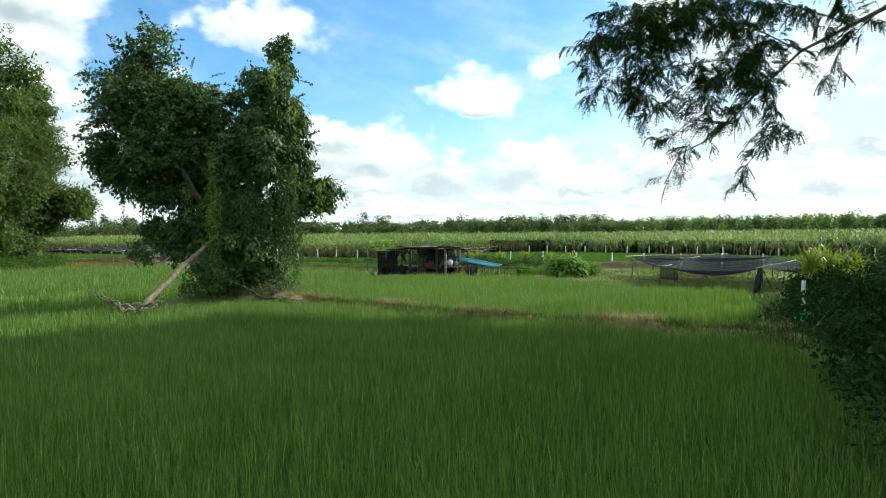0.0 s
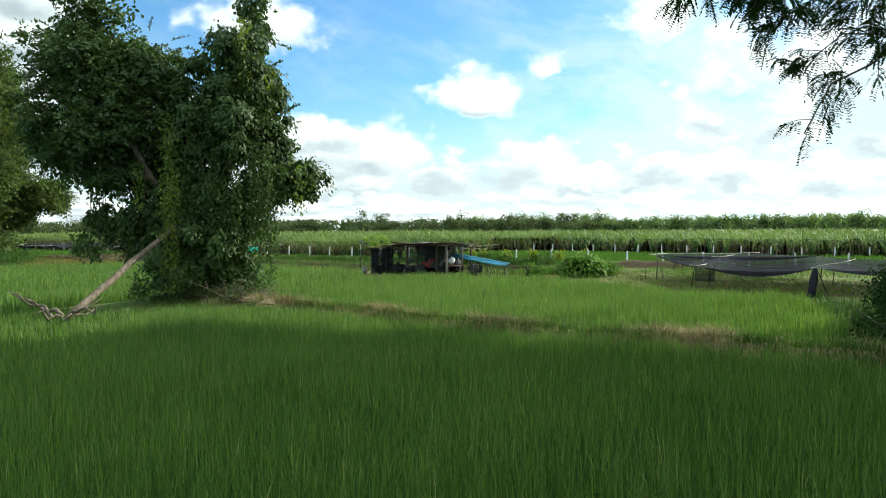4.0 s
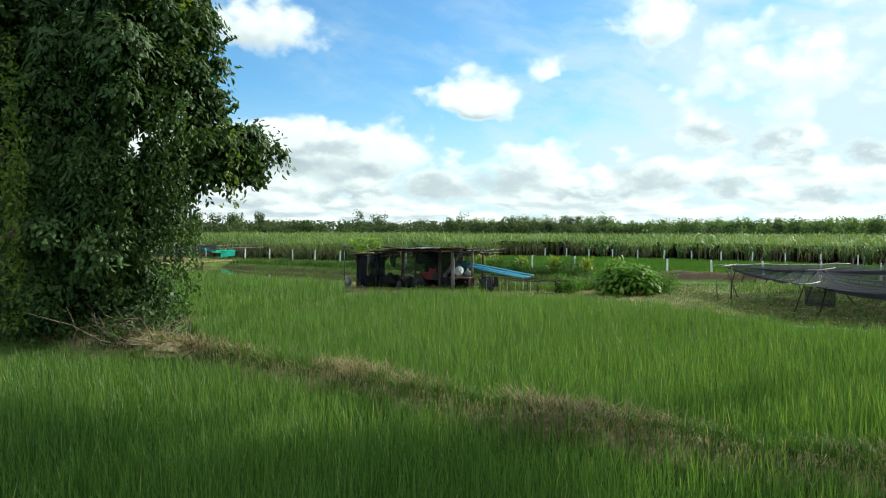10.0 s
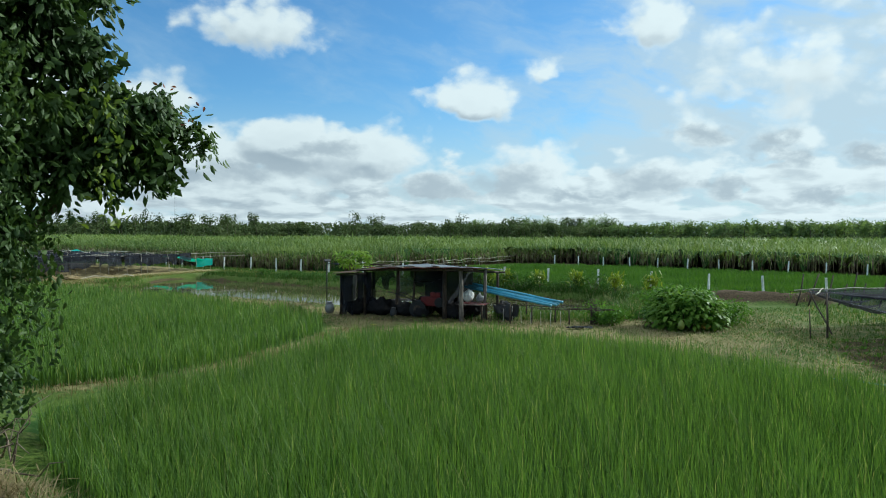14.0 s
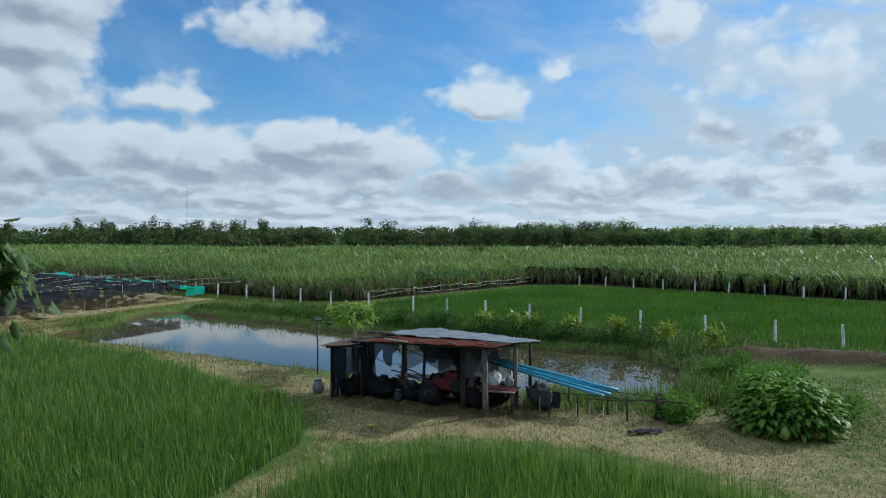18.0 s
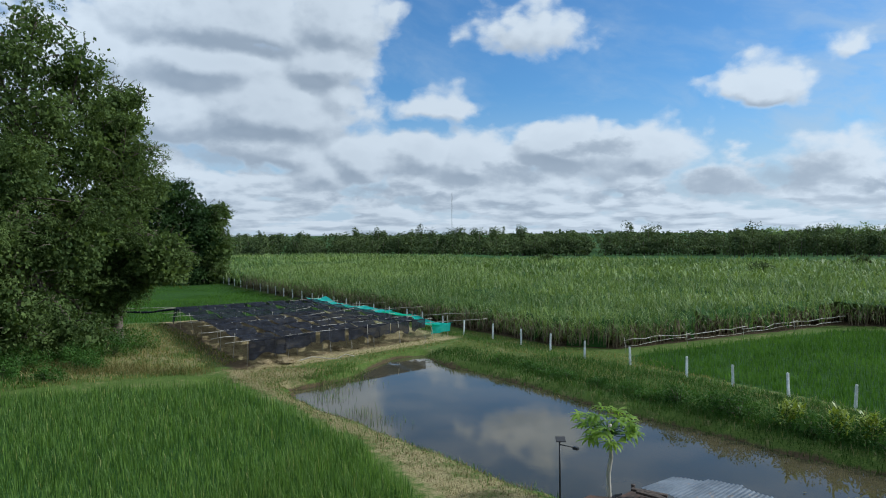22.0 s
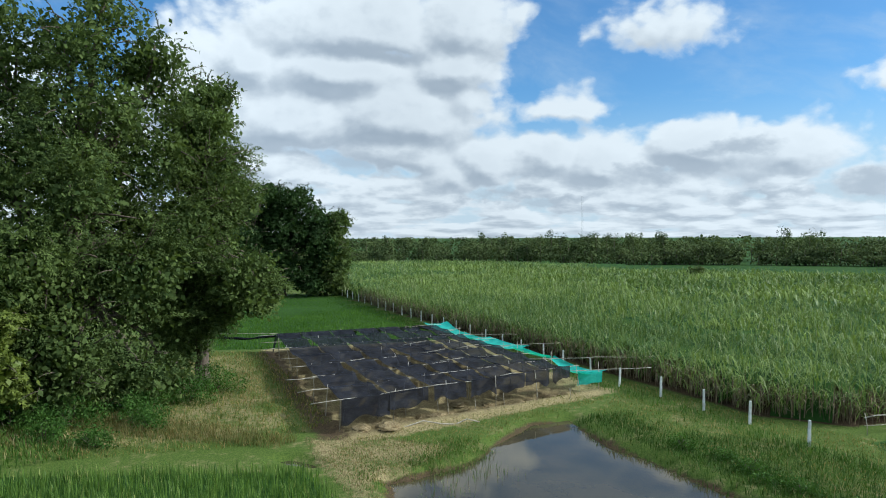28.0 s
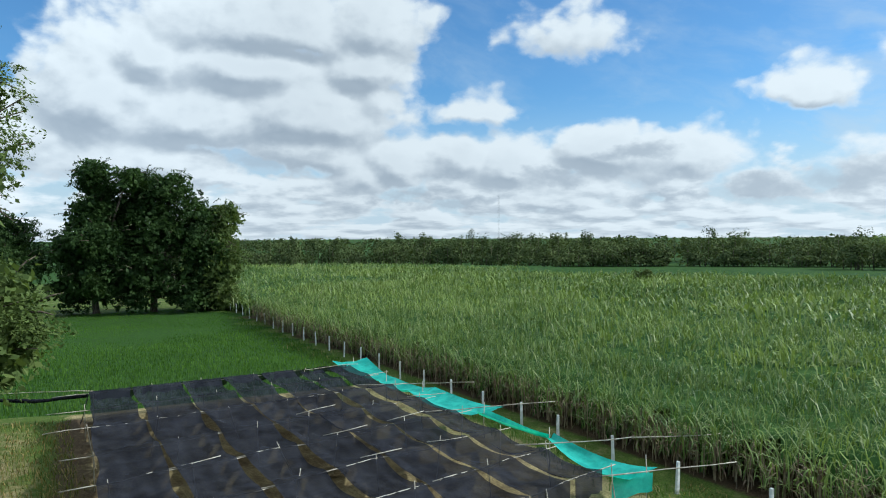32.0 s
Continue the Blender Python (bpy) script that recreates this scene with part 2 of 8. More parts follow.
# ---- materials ----
def material(name, paint, rough=0.7, metal=0.0, bump=0.0, bump_scale=40.0, through_light=0.0, spec=0.3, see=0.0):
    """paint(n, place) returns the colour socket; through_light is the share of light that leaves let through; see: open share of a net."""
    m = bpy.data.materials.new(name)
    m.use_nodes = True
    n = Net(m.node_tree)
    place = n.node("ShaderNodeNewGeometry").outputs["Position"]
    colour = paint(n, place)
    p = n.node("ShaderNodeBsdfPrincipled")
    n.put(p.inputs["Base Color"], (*colour, 1.0) if isinstance(colour, tuple) else colour)
    n.put(p.inputs["Roughness"], rough)
    p.inputs["Metallic"].default_value = metal
    p.inputs["Specular IOR Level"].default_value = spec
    if bump:
        b = n.node("ShaderNodeBump")
        b.inputs["Strength"].default_value = bump
        b.inputs["Distance"].default_value = 0.02
        n.link(n.noise(place, bump_scale, 5, 0.6), b.inputs["Height"])
        n.link(b.outputs[0], p.inputs["Normal"])
    last = p.outputs[0]
    if through_light:
        t = n.node("ShaderNodeBsdfTranslucent")
        n.put(t.inputs[0], n.mix(1.0, colour, (1.22, 1.25, 0.70), "MULTIPLY"))
        s = n.node("ShaderNodeMixShader")
        s.inputs[0].default_value = through_light
        n.link(last, s.inputs[1])
        n.link(t.outputs[0], s.inputs[2])
        last = s.outputs[0]
    if see:
        t = n.node("ShaderNodeBsdfTransparent")
        s = n.node("ShaderNodeMixShader")
        s.inputs[0].default_value = see
        n.link(last, s.inputs[1])
        n.link(t.outputs[0], s.inputs[2])
        last = s.outputs[0]
    out = n.node("ShaderNodeOutputMaterial")
    n.link(last, out.inputs[0])
    return m


def leafy(dark, light, patch=0.25, dry=None, dry_share=0.06, single=0.5):
    """Leaf colours that differ from leaf to leaf and from patch to patch."""
    def paint(n, place):
        island = n.node("ShaderNodeNewGeometry").outputs["Random Per Island"]
        big = n.smooth(n.noise(place, patch, 3, 0.6), 0.3, 0.7)
        f = n.math("ADD", n.math("MULTIPLY", island, single), n.math("MULTIPLY", big, 1.0 - single))
        c = n.mix(f, dark, light)
        if dry:
            c = n.mix(n.math("GREATER_THAN", n.math("FRACT", n.math("MULTIPLY", island, 17.3)), 1 - dry_share), c, dry)
        return c
    return paint


def two_tone(a, b, scale=3.0, detail=5.0, lo=0.35, hi=0.65, fine=30.0):
    def paint(n, place):
        f = n.smooth(n.noise(place, scale, detail, 0.62), lo, hi)
        g = n.noise(place, fine, 4, 0.7)
        c = n.mix(f, a, b)
        return n.mix(n.math("MULTIPLY", n.math("SUBTRACT", g, 0.5), 0.9, clamp=True), c, tuple(0.35 * v for v in a))
    return paint


def barky(a, b, scale=9.0):
    def paint(n, place):
        s = n.vec("MULTIPLY", place, (1.0, 1.0, 0.22))
        return n.mix(n.smooth(n.noise(s, scale, 6, 0.65), 0.35, 0.65), a, b)
    return paint


def ground_paint(n, place):
    a = n.node("ShaderNodeVertexColor")
    a.layer_name = "soil"
    rgb = n.node("ShaderNodeSeparateColor")
    n.link(a.outputs[0], rgb.inputs[0])
    wob = n.math("ADD", n.math("MULTIPLY", n.math("SUBTRACT", n.noise(place, 0.5, 5, 0.65), 0.5), 0.9), n.math("MULTIPLY", n.math("SUBTRACT", n.noise(place, 2.6, 6, 0.7), 0.5), 0.9))
    fine = n.noise(place, 14.0, 5, 0.7)
    grass = n.mix(n.smooth(fine, 0.3, 0.7), (0.035, 0.07, 0.012), (0.11, 0.15, 0.03))
    straw = n.mix(n.smooth(n.noise(n.vec("MULTIPLY", place, (1.0, 2.3, 1.0)), 9.0, 6, 0.72), 0.3, 0.7), (0.13, 0.105, 0.048), (0.42, 0.345, 0.18))
    mud_and_shade = n.mix(n.smooth(fine, 0.35, 0.65), (0.045, 0.032, 0.018), (0.10, 0.07, 0.04))
    paddy = n.mix(n.smooth(n.noise(place, 3.0, 5, 0.6), 0.3, 0.7), (0.019, 0.050, 0.008), (0.038, 0.086, 0.015))
    c = n.mix(n.smooth(n.math("ADD", rgb.outputs[0], wob), 0.35, 0.75), grass, straw)
    c = n.mix(n.smooth(n.math("ADD", rgb.outputs[2], n.math("MULTIPLY", wob, 0.6)), 0.35, 0.7), c, mud_and_shade)
    return n.mix(n.smooth(rgb.outputs[1], 0.4, 0.6), c, paddy)


def rust_paint(n, place):
    f = n.smooth(n.noise(place, 2.2, 6, 0.65), 0.35, 0.62)
    c = n.mix(f, (0.050, 0.012, 0.009), (0.088, 0.021, 0.014))
    return n.mix(n.smooth(n.noise(place, 7.0, 5, 0.7), 0.6, 0.75), c, (0.055, 0.028, 0.02))


def zinc_paint(n, place):
    f = n.smooth(n.noise(place, 1.6, 6, 0.65), 0.35, 0.65)
    c = n.mix(f, (0.075, 0.09, 0.11), (0.14, 0.16, 0.185))
    return n.mix(n.smooth(n.noise(place, 5.0, 6, 0.7), 0.58, 0.72), c, (0.22, 0.14, 0.09))


def plain(c):
    return lambda n, place: n.mix(n.smooth(n.noise(place, 4.0, 5, 0.65), 0.3, 0.75), c, tuple(0.72 * v for v in c))


M_RICE = material("rice_leaf", leafy((0.034, 0.082, 0.016), (0.168, 0.268, 0.052), 0.22, (0.30, 0.33, 0.11), 0.03, single=0.85), 0.5, through_light=0.42, spec=0.2)
M_CANE = material("cane_leaf", leafy((0.053, 0.104, 0.028), (0.262, 0.335, 0.092), 0.05, (0.30, 0.34, 0.17), 0.05, single=0.5), 0.5, through_light=0.24, spec=0.16)
# darker copy of the cane leaf, with the stand's inner shade in its colour
M_CANE_SHADED = material("shaded_cane_leaf", leafy((0.016, 0.045, 0.010), (0.05, 0.10, 0.022), 0.8, single=0.2), 0.9, bump=1.0, bump_scale=5, spec=0.05)
M_RICE_EVEN = material("even_rice_leaf", leafy((0.040, 0.095, 0.014), (0.100, 0.190, 0.029), 0.15, single=0.5), 0.7, through_light=0.35, spec=0.08)
M_STALK = material("cane_stalk", two_tone((0.10, 0.065, 0.04), (0.25, 0.20, 0.11), 2.5), 0.6)
M_GRASS = material("grass_blade", leafy((0.035, 0.085, 0.012), (0.115, 0.19, 0.035), 0.5, (0.31, 0.27, 0.13), 0.10), 0.65, through_light=0.35, spec=0.15)
# darker copy of the grass blade; the bank's shaded slope is in the colour
M_SHADED_WEED = material("shaded_weed_blade", leafy((0.022, 0.058, 0.010), (0.075, 0.135, 0.026), 0.6, (0.22, 0.20, 0.09), 0.06), 0.7, through_light=0.3, spec=0.1)
M_LAWN = material("lawn_blade", leafy((0.066, 0.096, 0.020), (0.190, 0.215, 0.055), 0.35, (0.30, 0.225, 0.095), 0.28), 0.75, through_light=0.25, spec=0.08)
M_TAN = material("tan_grass_blade", leafy((0.085, 0.095, 0.028), (0.25, 0.205, 0.085), 0.5), 0.75, through_light=0.3, spec=0.08)
M_DRY = material("dry_grass_blade", leafy((0.13, 0.095, 0.042), (0.35, 0.28, 0.145), 0.8), 0.8, through_light=0.15)
M_VINE = material("vine_leaf", leafy((0.026, 0.054, 0.017), (0.094, 0.146, 0.041), 0.6, single=0.6), 0.5, through_light=0.26, spec=0.18)
# darker than the vine leaf: the shade over the thicket is in the colour
M_SHADED_THICKET_LEAF = material("shaded_thicket_leaf", leafy((0.010, 0.028, 0.008), (0.034, 0.066, 0.016), 0.6, single=0.5), 0.75, through_light=0.15, spec=0.05)
M_VINE_YOUNG = material("young_vine_leaf", leafy((0.075, 0.12, 0.018), (0.21, 0.27, 0.045), 0.7), 0.45, through_light=0.4)
M_LEAF = material("tree_leaf", leafy((0.036, 0.063, 0.022), (0.150, 0.200, 0.060), 0.30, single=0.55), 0.65, through_light=0.32, spec=0.06)
M_RED_LEAF = material("red_leaf", leafy((0.12, 0.035, 0.02), (0.28, 0.08, 0.035), 1.0), 0.5, through_light=0.3)
M_LEAF_PALE = material("pale_tree_leaf", leafy((0.09, 0.13, 0.024), (0.24, 0.29, 0.06), 0.5), 0.5, through_light=0.35)
M_LEAF_DARK = material("dark_tree_leaf", leafy((0.020, 0.042, 0.013), (0.052, 0.092, 0.024), 0.3, single=0.3), 0.6, through_light=0.2, spec=0.12)
M_WOOD_FAR = material("far_wood_leaf", leafy((0.038, 0.058, 0.024), (0.118, 0.150, 0.058), 0.11, single=0.35), 0.8, through_light=0.2, spec=0.05)
M_WOOD_PALE = material("plantation_leaf", leafy((0.085, 0.13, 0.055), (0.21, 0.28, 0.11), 0.06, single=0.4), 0.8, through_light=0.45, spec=0.05)
M_BUSH = material("bush_leaf", leafy((0.045, 0.11, 0.016), (0.14, 0.26, 0.04), 0.8), 0.6, through_light=0.35, spec=0.15)
M_BROAD = material("broad_leaf", leafy((0.09, 0.18, 0.022), (0.22, 0.34, 0.05), 1.0), 0.5, through_light=0.45, spec=0.2)
M_SHRUB = material("shrub_leaf", leafy((0.022, 0.060, 0.012), (0.085, 0.165, 0.03), 0.8), 0.6, through_light=0.3, spec=0.12)
M_PAPAYA = material("papaya_leaf", leafy((0.12, 0.22, 0.025), (0.32, 0.44, 0.06), 1.2), 0.5, through_light=0.45)
M_LIME = material("lime_leaf", leafy((0.13, 0.18, 0.018), (0.30, 0.35, 0.035), 1.2), 0.45, through_light=0.3)
M_BARK = material("bark", barky((0.06, 0.047, 0.036), (0.15, 0.12, 0.09)), 0.9, bump=0.6, bump_scale=14)
M_PALE_BARK = material("pale_bark", barky((0.30, 0.27, 0.22), (0.48, 0.44, 0.38)), 0.85, bump=0.3, bump_scale=25)
M_DEADWOOD = material("dead_wood", barky((0.09, 0.066, 0.046), (0.21, 0.165, 0.12)), 0.85, bump=0.6, bump_scale=18)
M_POST = material("weathered_post", barky((0.10, 0.085, 0.075), (0.25, 0.215, 0.19), 14), 0.85, bump=0.5, bump_scale=30)
M_DARKWOOD = material("dark_wood", barky((0.035, 0.026, 0.02), (0.09, 0.065, 0.05), 14), 0.85, bump=0.4, bump_scale=30)
M_BAMBOO = material("bamboo", two_tone((0.28, 0.245, 0.185), (0.52, 0.48, 0.40), 4.0), 0.6)
M_CONCRETE = material("white_concrete", two_tone((0.60, 0.60, 0.57), (0.80, 0.80, 0.78), 5.0), 0.8, bump=0.3, bump_scale=60)
M_GROUND = material("soil", ground_paint, 0.95, bump=0.9, bump_scale=16, spec=0.1)
M_NET = material("black_net", two_tone((0.010, 0.011, 0.016), (0.026, 0.028, 0.037), 1.2), 0.85, see=0.13, spec=0.05)
M_NET_GREY = material("grey_net", two_tone((0.009, 0.010, 0.017), (0.024, 0.026, 0.040), 1.2), 0.85, see=0.30, spec=0.04)
M_TEAL = material("teal_net", two_tone((0.03, 0.40, 0.35), (0.07, 0.60, 0.52), 2.0), 0.7, through_light=0.3, see=0.12)
M_RUST = material("red_roof_sheet", rust_paint, 0.9, spec=0.08)
M_RUST_DARK = material("dark_roof_sheet", two_tone((0.035, 0.024, 0.018), (0.085, 0.045, 0.03), 3.0), 0.8)
M_PALE_NET = material("pale_net", two_tone((0.07, 0.073, 0.078), (0.12, 0.125, 0.13), 2.0), 0.85, see=0.35, spec=0.05)
M_SHADED_CLOTH = material("shaded_cloth", plain((0.022, 0.021, 0.022)), 0.95, spec=0.05)
M_ZINC = material("zinc_roof_sheet", zinc_paint, 0.55, spec=0.3)
M_PIPE = material("blue_pipe", plain((0.10, 0.36, 0.52)), 0.4, spec=0.4)
M_PINK = material("red_paint", plain((0.16, 0.022, 0.02)), 0.6)
M_WHITE = material("white_plastic", plain((0.66, 0.66, 0.64)), 0.5)
M_BLACK = material("black_plastic", plain((0.02, 0.02, 0.022)), 0.45)
M_GREY = material("grey_cloth", plain((0.06, 0.06, 0.064)), 0.9)
M_STRAW = material("straw", two_tone((0.18, 0.125, 0.06), (0.40, 0.32, 0.18), 12.0), 0.9, bump=0.8, bump_scale=70)
M_ORANGE = material("orange_flower", plain((0.62, 0.25, 0.03)), 0.5)
M_GOURD = material("gourd_skin", plain((0.22, 0.27, 0.06)), 0.5)
M_PALE_JAR = material("grey_plastic", plain((0.22, 0.225, 0.23)), 0.6)
M_CYAN = material("cyan_plastic", plain((0.22, 0.36, 0.36)), 0.6)


def water_material():
    m = bpy.data.materials.new("pond_water")
    m.use_nodes = True
    n = Net(m.node_tree)
    place = n.node("ShaderNodeNewGeometry").outputs["Position"]
    p = n.node("ShaderNodeBsdfPrincipled")
    n.link(n.mix(n.smooth(n.noise(place, 0.35, 4, 0.6), 0.35, 0.65), (0.045, 0.04, 0.022), (0.075, 0.062, 0.034)), p.inputs["Base Color"])
    p.inputs["Roughness"].default_value = 0.02
    p.inputs["IOR"].default_value = 1.33
    b = n.node("ShaderNodeBump")
    b.inputs["Strength"].default_value, b.inputs["Distance"].default_value = 0.012, 0.05
    n.link(n.noise(n.vec("MULTIPLY", place, (1.0, 2.2, 1.0)), 2.4, 3, 0.5), b.inputs["Height"])
    n.link(b.outputs[0], p.inputs["Normal"])
    out = n.node("ShaderNodeOutputMaterial")
    n.link(p.outputs[0], out.inputs[0])
    return m


M_WATER = water_material()


# ---- mesh helpers ----
rng = np.random.default_rng(7)


def mesh_from(name, verts, loops, starts, mats, mat_index=None):
    """A mesh from flat numpy arrays: vertices, loop vertex numbers, first loop of each face."""
    me = bpy.data.meshes.new(name)
    verts = np.asarray(verts, dtype=np.float32)
    loops, starts = np.asarray(loops, dtype=np.int32), np.asarray(starts, dtype=np.int32)
    me.vertices.add(len(verts))
    me.vertices.foreach_set("co", verts.ravel())
    me.loops.add(len(loops))
    me.loops.foreach_set("vertex_index", loops)
    me.polygons.add(len(starts))
    me.polygons.foreach_set("loop_start", starts)
    for m in (mats if isinstance(mats, (list, tuple)) else [mats]):
        me.materials.append(m)
    if mat_index is not None:
        me.polygons.foreach_set("material_index", np.asarray(mat_index, dtype=np.int32))
    me.update(calc_edges=True)
    return me


def quads(name, verts, faces, mats, mat_index=None):
    faces = np.asarray(faces, dtype=np.int32)
    return mesh_from(name, verts, faces.ravel(), np.arange(len(faces)) * faces.shape[1], mats, mat_index)


def part(name, data, mat, parent, label=""):
    """Links a bmesh, or a ready mesh, as one object under a thing or a part."""
    if isinstance(data, bmesh.types.BMesh):
        me = bpy.data.meshes.new(name)
        data.to_mesh(me)
        data.free()
        me.materials.append(mat)
    else:
        me = data
        if mat and not me.materials:
            me.materials.append(mat)
    ob = new(name, me)
    ob.parent = parent
    return tagged(ob, label) if label else ob


def thing(name, place, label, category, group="", kind=""):
    ob = new(name)
    ob.empty_display_size = 0.2
    ob.matrix_world = place if isinstance(place, Matrix) else Matrix.Translation(place)
    return tagged(ob, label, category, group, kind)


def stuff(name, me, label, category, kind="stuff"):
    return tagged(new(name, me), label, category, kind=kind)


def blades(base, length, width, lean, droop, turn=None):
    """Grass-like blades of two pieces: five points, one quad and one triangle each."""
    k = len(base)
    a = rng.uniform(0, 2 * np.pi, k) if turn is None else turn
    out = np.stack([np.cos(a), np.sin(a), np.zeros(k)], 1)
    side = np.stack([-np.sin(a), np.cos(a), np.zeros(k)], 1)
    length, width, lean, droop = (np.broadcast_to(v, k)[:, None] for v in (length, width, lean, droop))
    up = np.array([0, 0, 1.0])
    mid = base + length * 0.58 * (up * np.cos(lean) + out * np.sin(lean))
    bend = lean + droop
    tip = mid + length * 0.42 * (up * np.cos(bend) + out * np.sin(bend))
    v = np.stack([base - side * width * 0.4, base + side * width * 0.4, mid + side * width * 0.5, mid - side * width * 0.5, tip], 1).reshape(-1, 3)
    o = (np.arange(k) * 5)[:, None]
    loops = (o + np.array([0, 1, 2, 3, 3, 2, 4])).ravel()
    starts = (np.arange(k)[:, None] * 7 + np.array([0, 4])).ravel()
    return v, loops, starts


def arcs(base, length, width, lean, droop, turn=None):
    """Long arching leaves of three pieces: seven points, two quads and one triangle each."""
    k = len(base)
    a = rng.uniform(0, 2 * np.pi, k) if turn is None else turn
    out = np.stack([np.cos(a), np.sin(a), np.zeros(k)], 1)
    side = np.stack([-np.sin(a), np.cos(a), np.zeros(k)], 1)
    length, width, lean, droop = (np.broadcast_to(v, k)[:, None] for v in (length, width, lean, droop))
    up = np.array([0, 0, 1.0])
    p, ring, bend = base, [base - side * width * 0.25, base + side * width * 0.25], lean
    for i in range(2):
        p = p + length * 0.36 * (up * np.cos(bend) + out * np.sin(bend))
        ring += [p - side * width * 0.5, p + side * width * 0.5]
        bend = bend + droop
    ring.append(p + length * 0.28 * (up * np.cos(bend) + out * np.sin(bend)))
    v = np.stack(ring, 1).reshape(-1, 3)
    o = (np.arange(k) * 7)[:, None]
    loops = (o + np.array([0, 1, 3, 2, 2, 3, 5, 4, 4, 5, 6])).ravel()
    starts = (np.arange(k)[:, None] * 11 + np.array([0, 4, 8])).ravel()
    return v, loops, starts


def gather(pieces):
    """Joins (verts, loops, starts) triples into one."""
    vs, ls, ss, nv, nl = [], [], [], 0, 0
    for v, l, s in pieces:
        vs.append(v), ls.append(l + nv), ss.append(s + nl)
        nv, nl = nv + len(v), nl + len(l)
    return np.concatenate(vs), np.concatenate(ls), np.concatenate(ss)


def leaves(centre, size, aspect=0.5, droop=0.5, way=None):
    """Small leaves: folded four-sided pieces, pointing about and drooping."""
    k = len(centre)
    d = rng.normal(size=(k, 3)) if way is None else way + rng.normal(size=(k, 3)) * 0.5
    d[:, 2] -= droop
    d /= np.linalg.norm(d, axis=1)[:, None]
    s = np.cross(d, rng.normal(size=(k, 3)))
    s /= np.linalg.norm(s, axis=1)[:, None] + 1e-9
    size = np.broadcast_to(size, k)[:, None]
    a, b = centre - d * size * 0.5, centre + d * size * 0.5
    w = s * size * aspect * 0.5
    lift = np.cross(d, s) * size * 0.08
    m = centre - d * size * 0.06
    v = np.stack([a, m + w + lift, b, m - w + lift], 1).reshape(-1, 3)
    return v, np.arange(4 * k), np.arange(k) * 4


def sprig_leaves(centre, way, face, size, aspect=0.45, stray=0.5, oval=False):
    """Leaves that point along way and turn their blades towards face, each a little astray; oval: six points, folded along the midrib."""
    k = len(centre)
    d = way + rng.normal(size=(k, 3)) * stray
    d /= np.linalg.norm(d, axis=1)[:, None] + 1e-9
    s = np.cross(d, face + rng.normal(size=(k, 3)) * stray)
    s /= np.linalg.norm(s, axis=1)[:, None] + 1e-9
    size = np.broadcast_to(size, k)[:, None]
    w, lift = s * size * aspect * 0.5, np.cross(d, s) * size * 0.09
    if oval:
        a, b = centre - d * size * 0.26, centre + d * size * 0.12
        v = np.stack([centre - d * size * 0.5, a + w * 0.9 + lift, b + w * 0.9 + lift, centre + d * size * 0.5 - lift, b - w * 0.9 + lift, a - w * 0.9 + lift], 1).reshape(-1, 3)
        return v, ((np.arange(k) * 6)[:, None] + np.array([0, 1, 2, 3, 3, 4, 5, 0])).ravel(), np.arange(2 * k) * 4
    m = centre - d * size * 0.05
    v = np.stack([centre - d * size * 0.5, m + w + lift, centre + d * size * 0.5, m - w + lift], 1).reshape(-1, 3)
    return v, np.arange(4 * k), np.arange(k) * 4


def broad_leaves(centre, size, aspect=0.55, droop=0.6):
    """Nearer leaves: pointed ovals of two halves folded along the midrib."""
    k = len(centre)
    d = rng.normal(size=(k, 3))
    d[:, 2] -= droop
    d /= np.linalg.norm(d, axis=1)[:, None]
    s = np.cross(d, rng.normal(size=(k, 3)))
    s /= np.linalg.norm(s, axis=1)[:, None] + 1e-9
    n = np.cross(d, s)
    size = np.broadcast_to(size, k)[:, None]
    w, up = s * size * aspect * 0.5, n * size * 0.10
    ring = [centre - d * size * 0.5, centre - d * size * 0.22 + w * 0.9 + up, centre + d * size * 0.12 + w * 0.8 + up, centre + d * size * 0.5 - up,
            centre + d * size * 0.12 - w * 0.8 + up, centre - d * size * 0.22 - w * 0.9 + up]
    v = np.stack(ring, 1).reshape(-1, 3)
    loops = ((np.arange(k) * 6)[:, None] + np.array([0, 1, 2, 3, 3, 4, 5, 0])).ravel()
    return v, loops, np.arange(2 * k) * 4


def tube(points, radii, sides=7):
    """A tapering tube along points, closed at both ends: verts, loops, starts."""
    pts, radii = np.asarray(points, float), np.broadcast_to(radii, len(points))
    way = np.gradient(pts, axis=0)
    way /= np.linalg.norm(way, axis=1)[:, None] + 1e-9
    ref = np.array([0.13, 0.27, 1.0]) if abs(way[:, 2]).mean() < 0.8 else np.array([1.0, 0.13, 0.1])
    s = np.cross(way, ref)
    s /= np.linalg.norm(s, axis=1)[:, None]
    u = np.cross(s, way)
    ang = np.linspace(0, 2 * np.pi, sides, endpoint=False)
    ring = pts[:, None] + radii[:, None, None] * (np.cos(ang)[None, :, None] * s[:, None] + np.sin(ang)[None, :, None] * u[:, None])
    v = ring.reshape(-1, 3)
    m = len(pts)
    i, j = np.meshgrid(np.arange(m - 1), np.arange(sides), indexing="ij")
    f = np.stack([i * sides + j, i * sides + (j + 1) % sides, (i + 1) * sides + (j + 1) % sides, (i + 1) * sides + j], -1).reshape(-1, 4)
    loops = np.concatenate([f.ravel(), np.arange(sides)[::-1], (m - 1) * sides + np.arange(sides)])
    starts = np.concatenate([np.arange(len(f)) * 4, [len(f) * 4, len(f) * 4 + sides]])
    return v, loops, starts


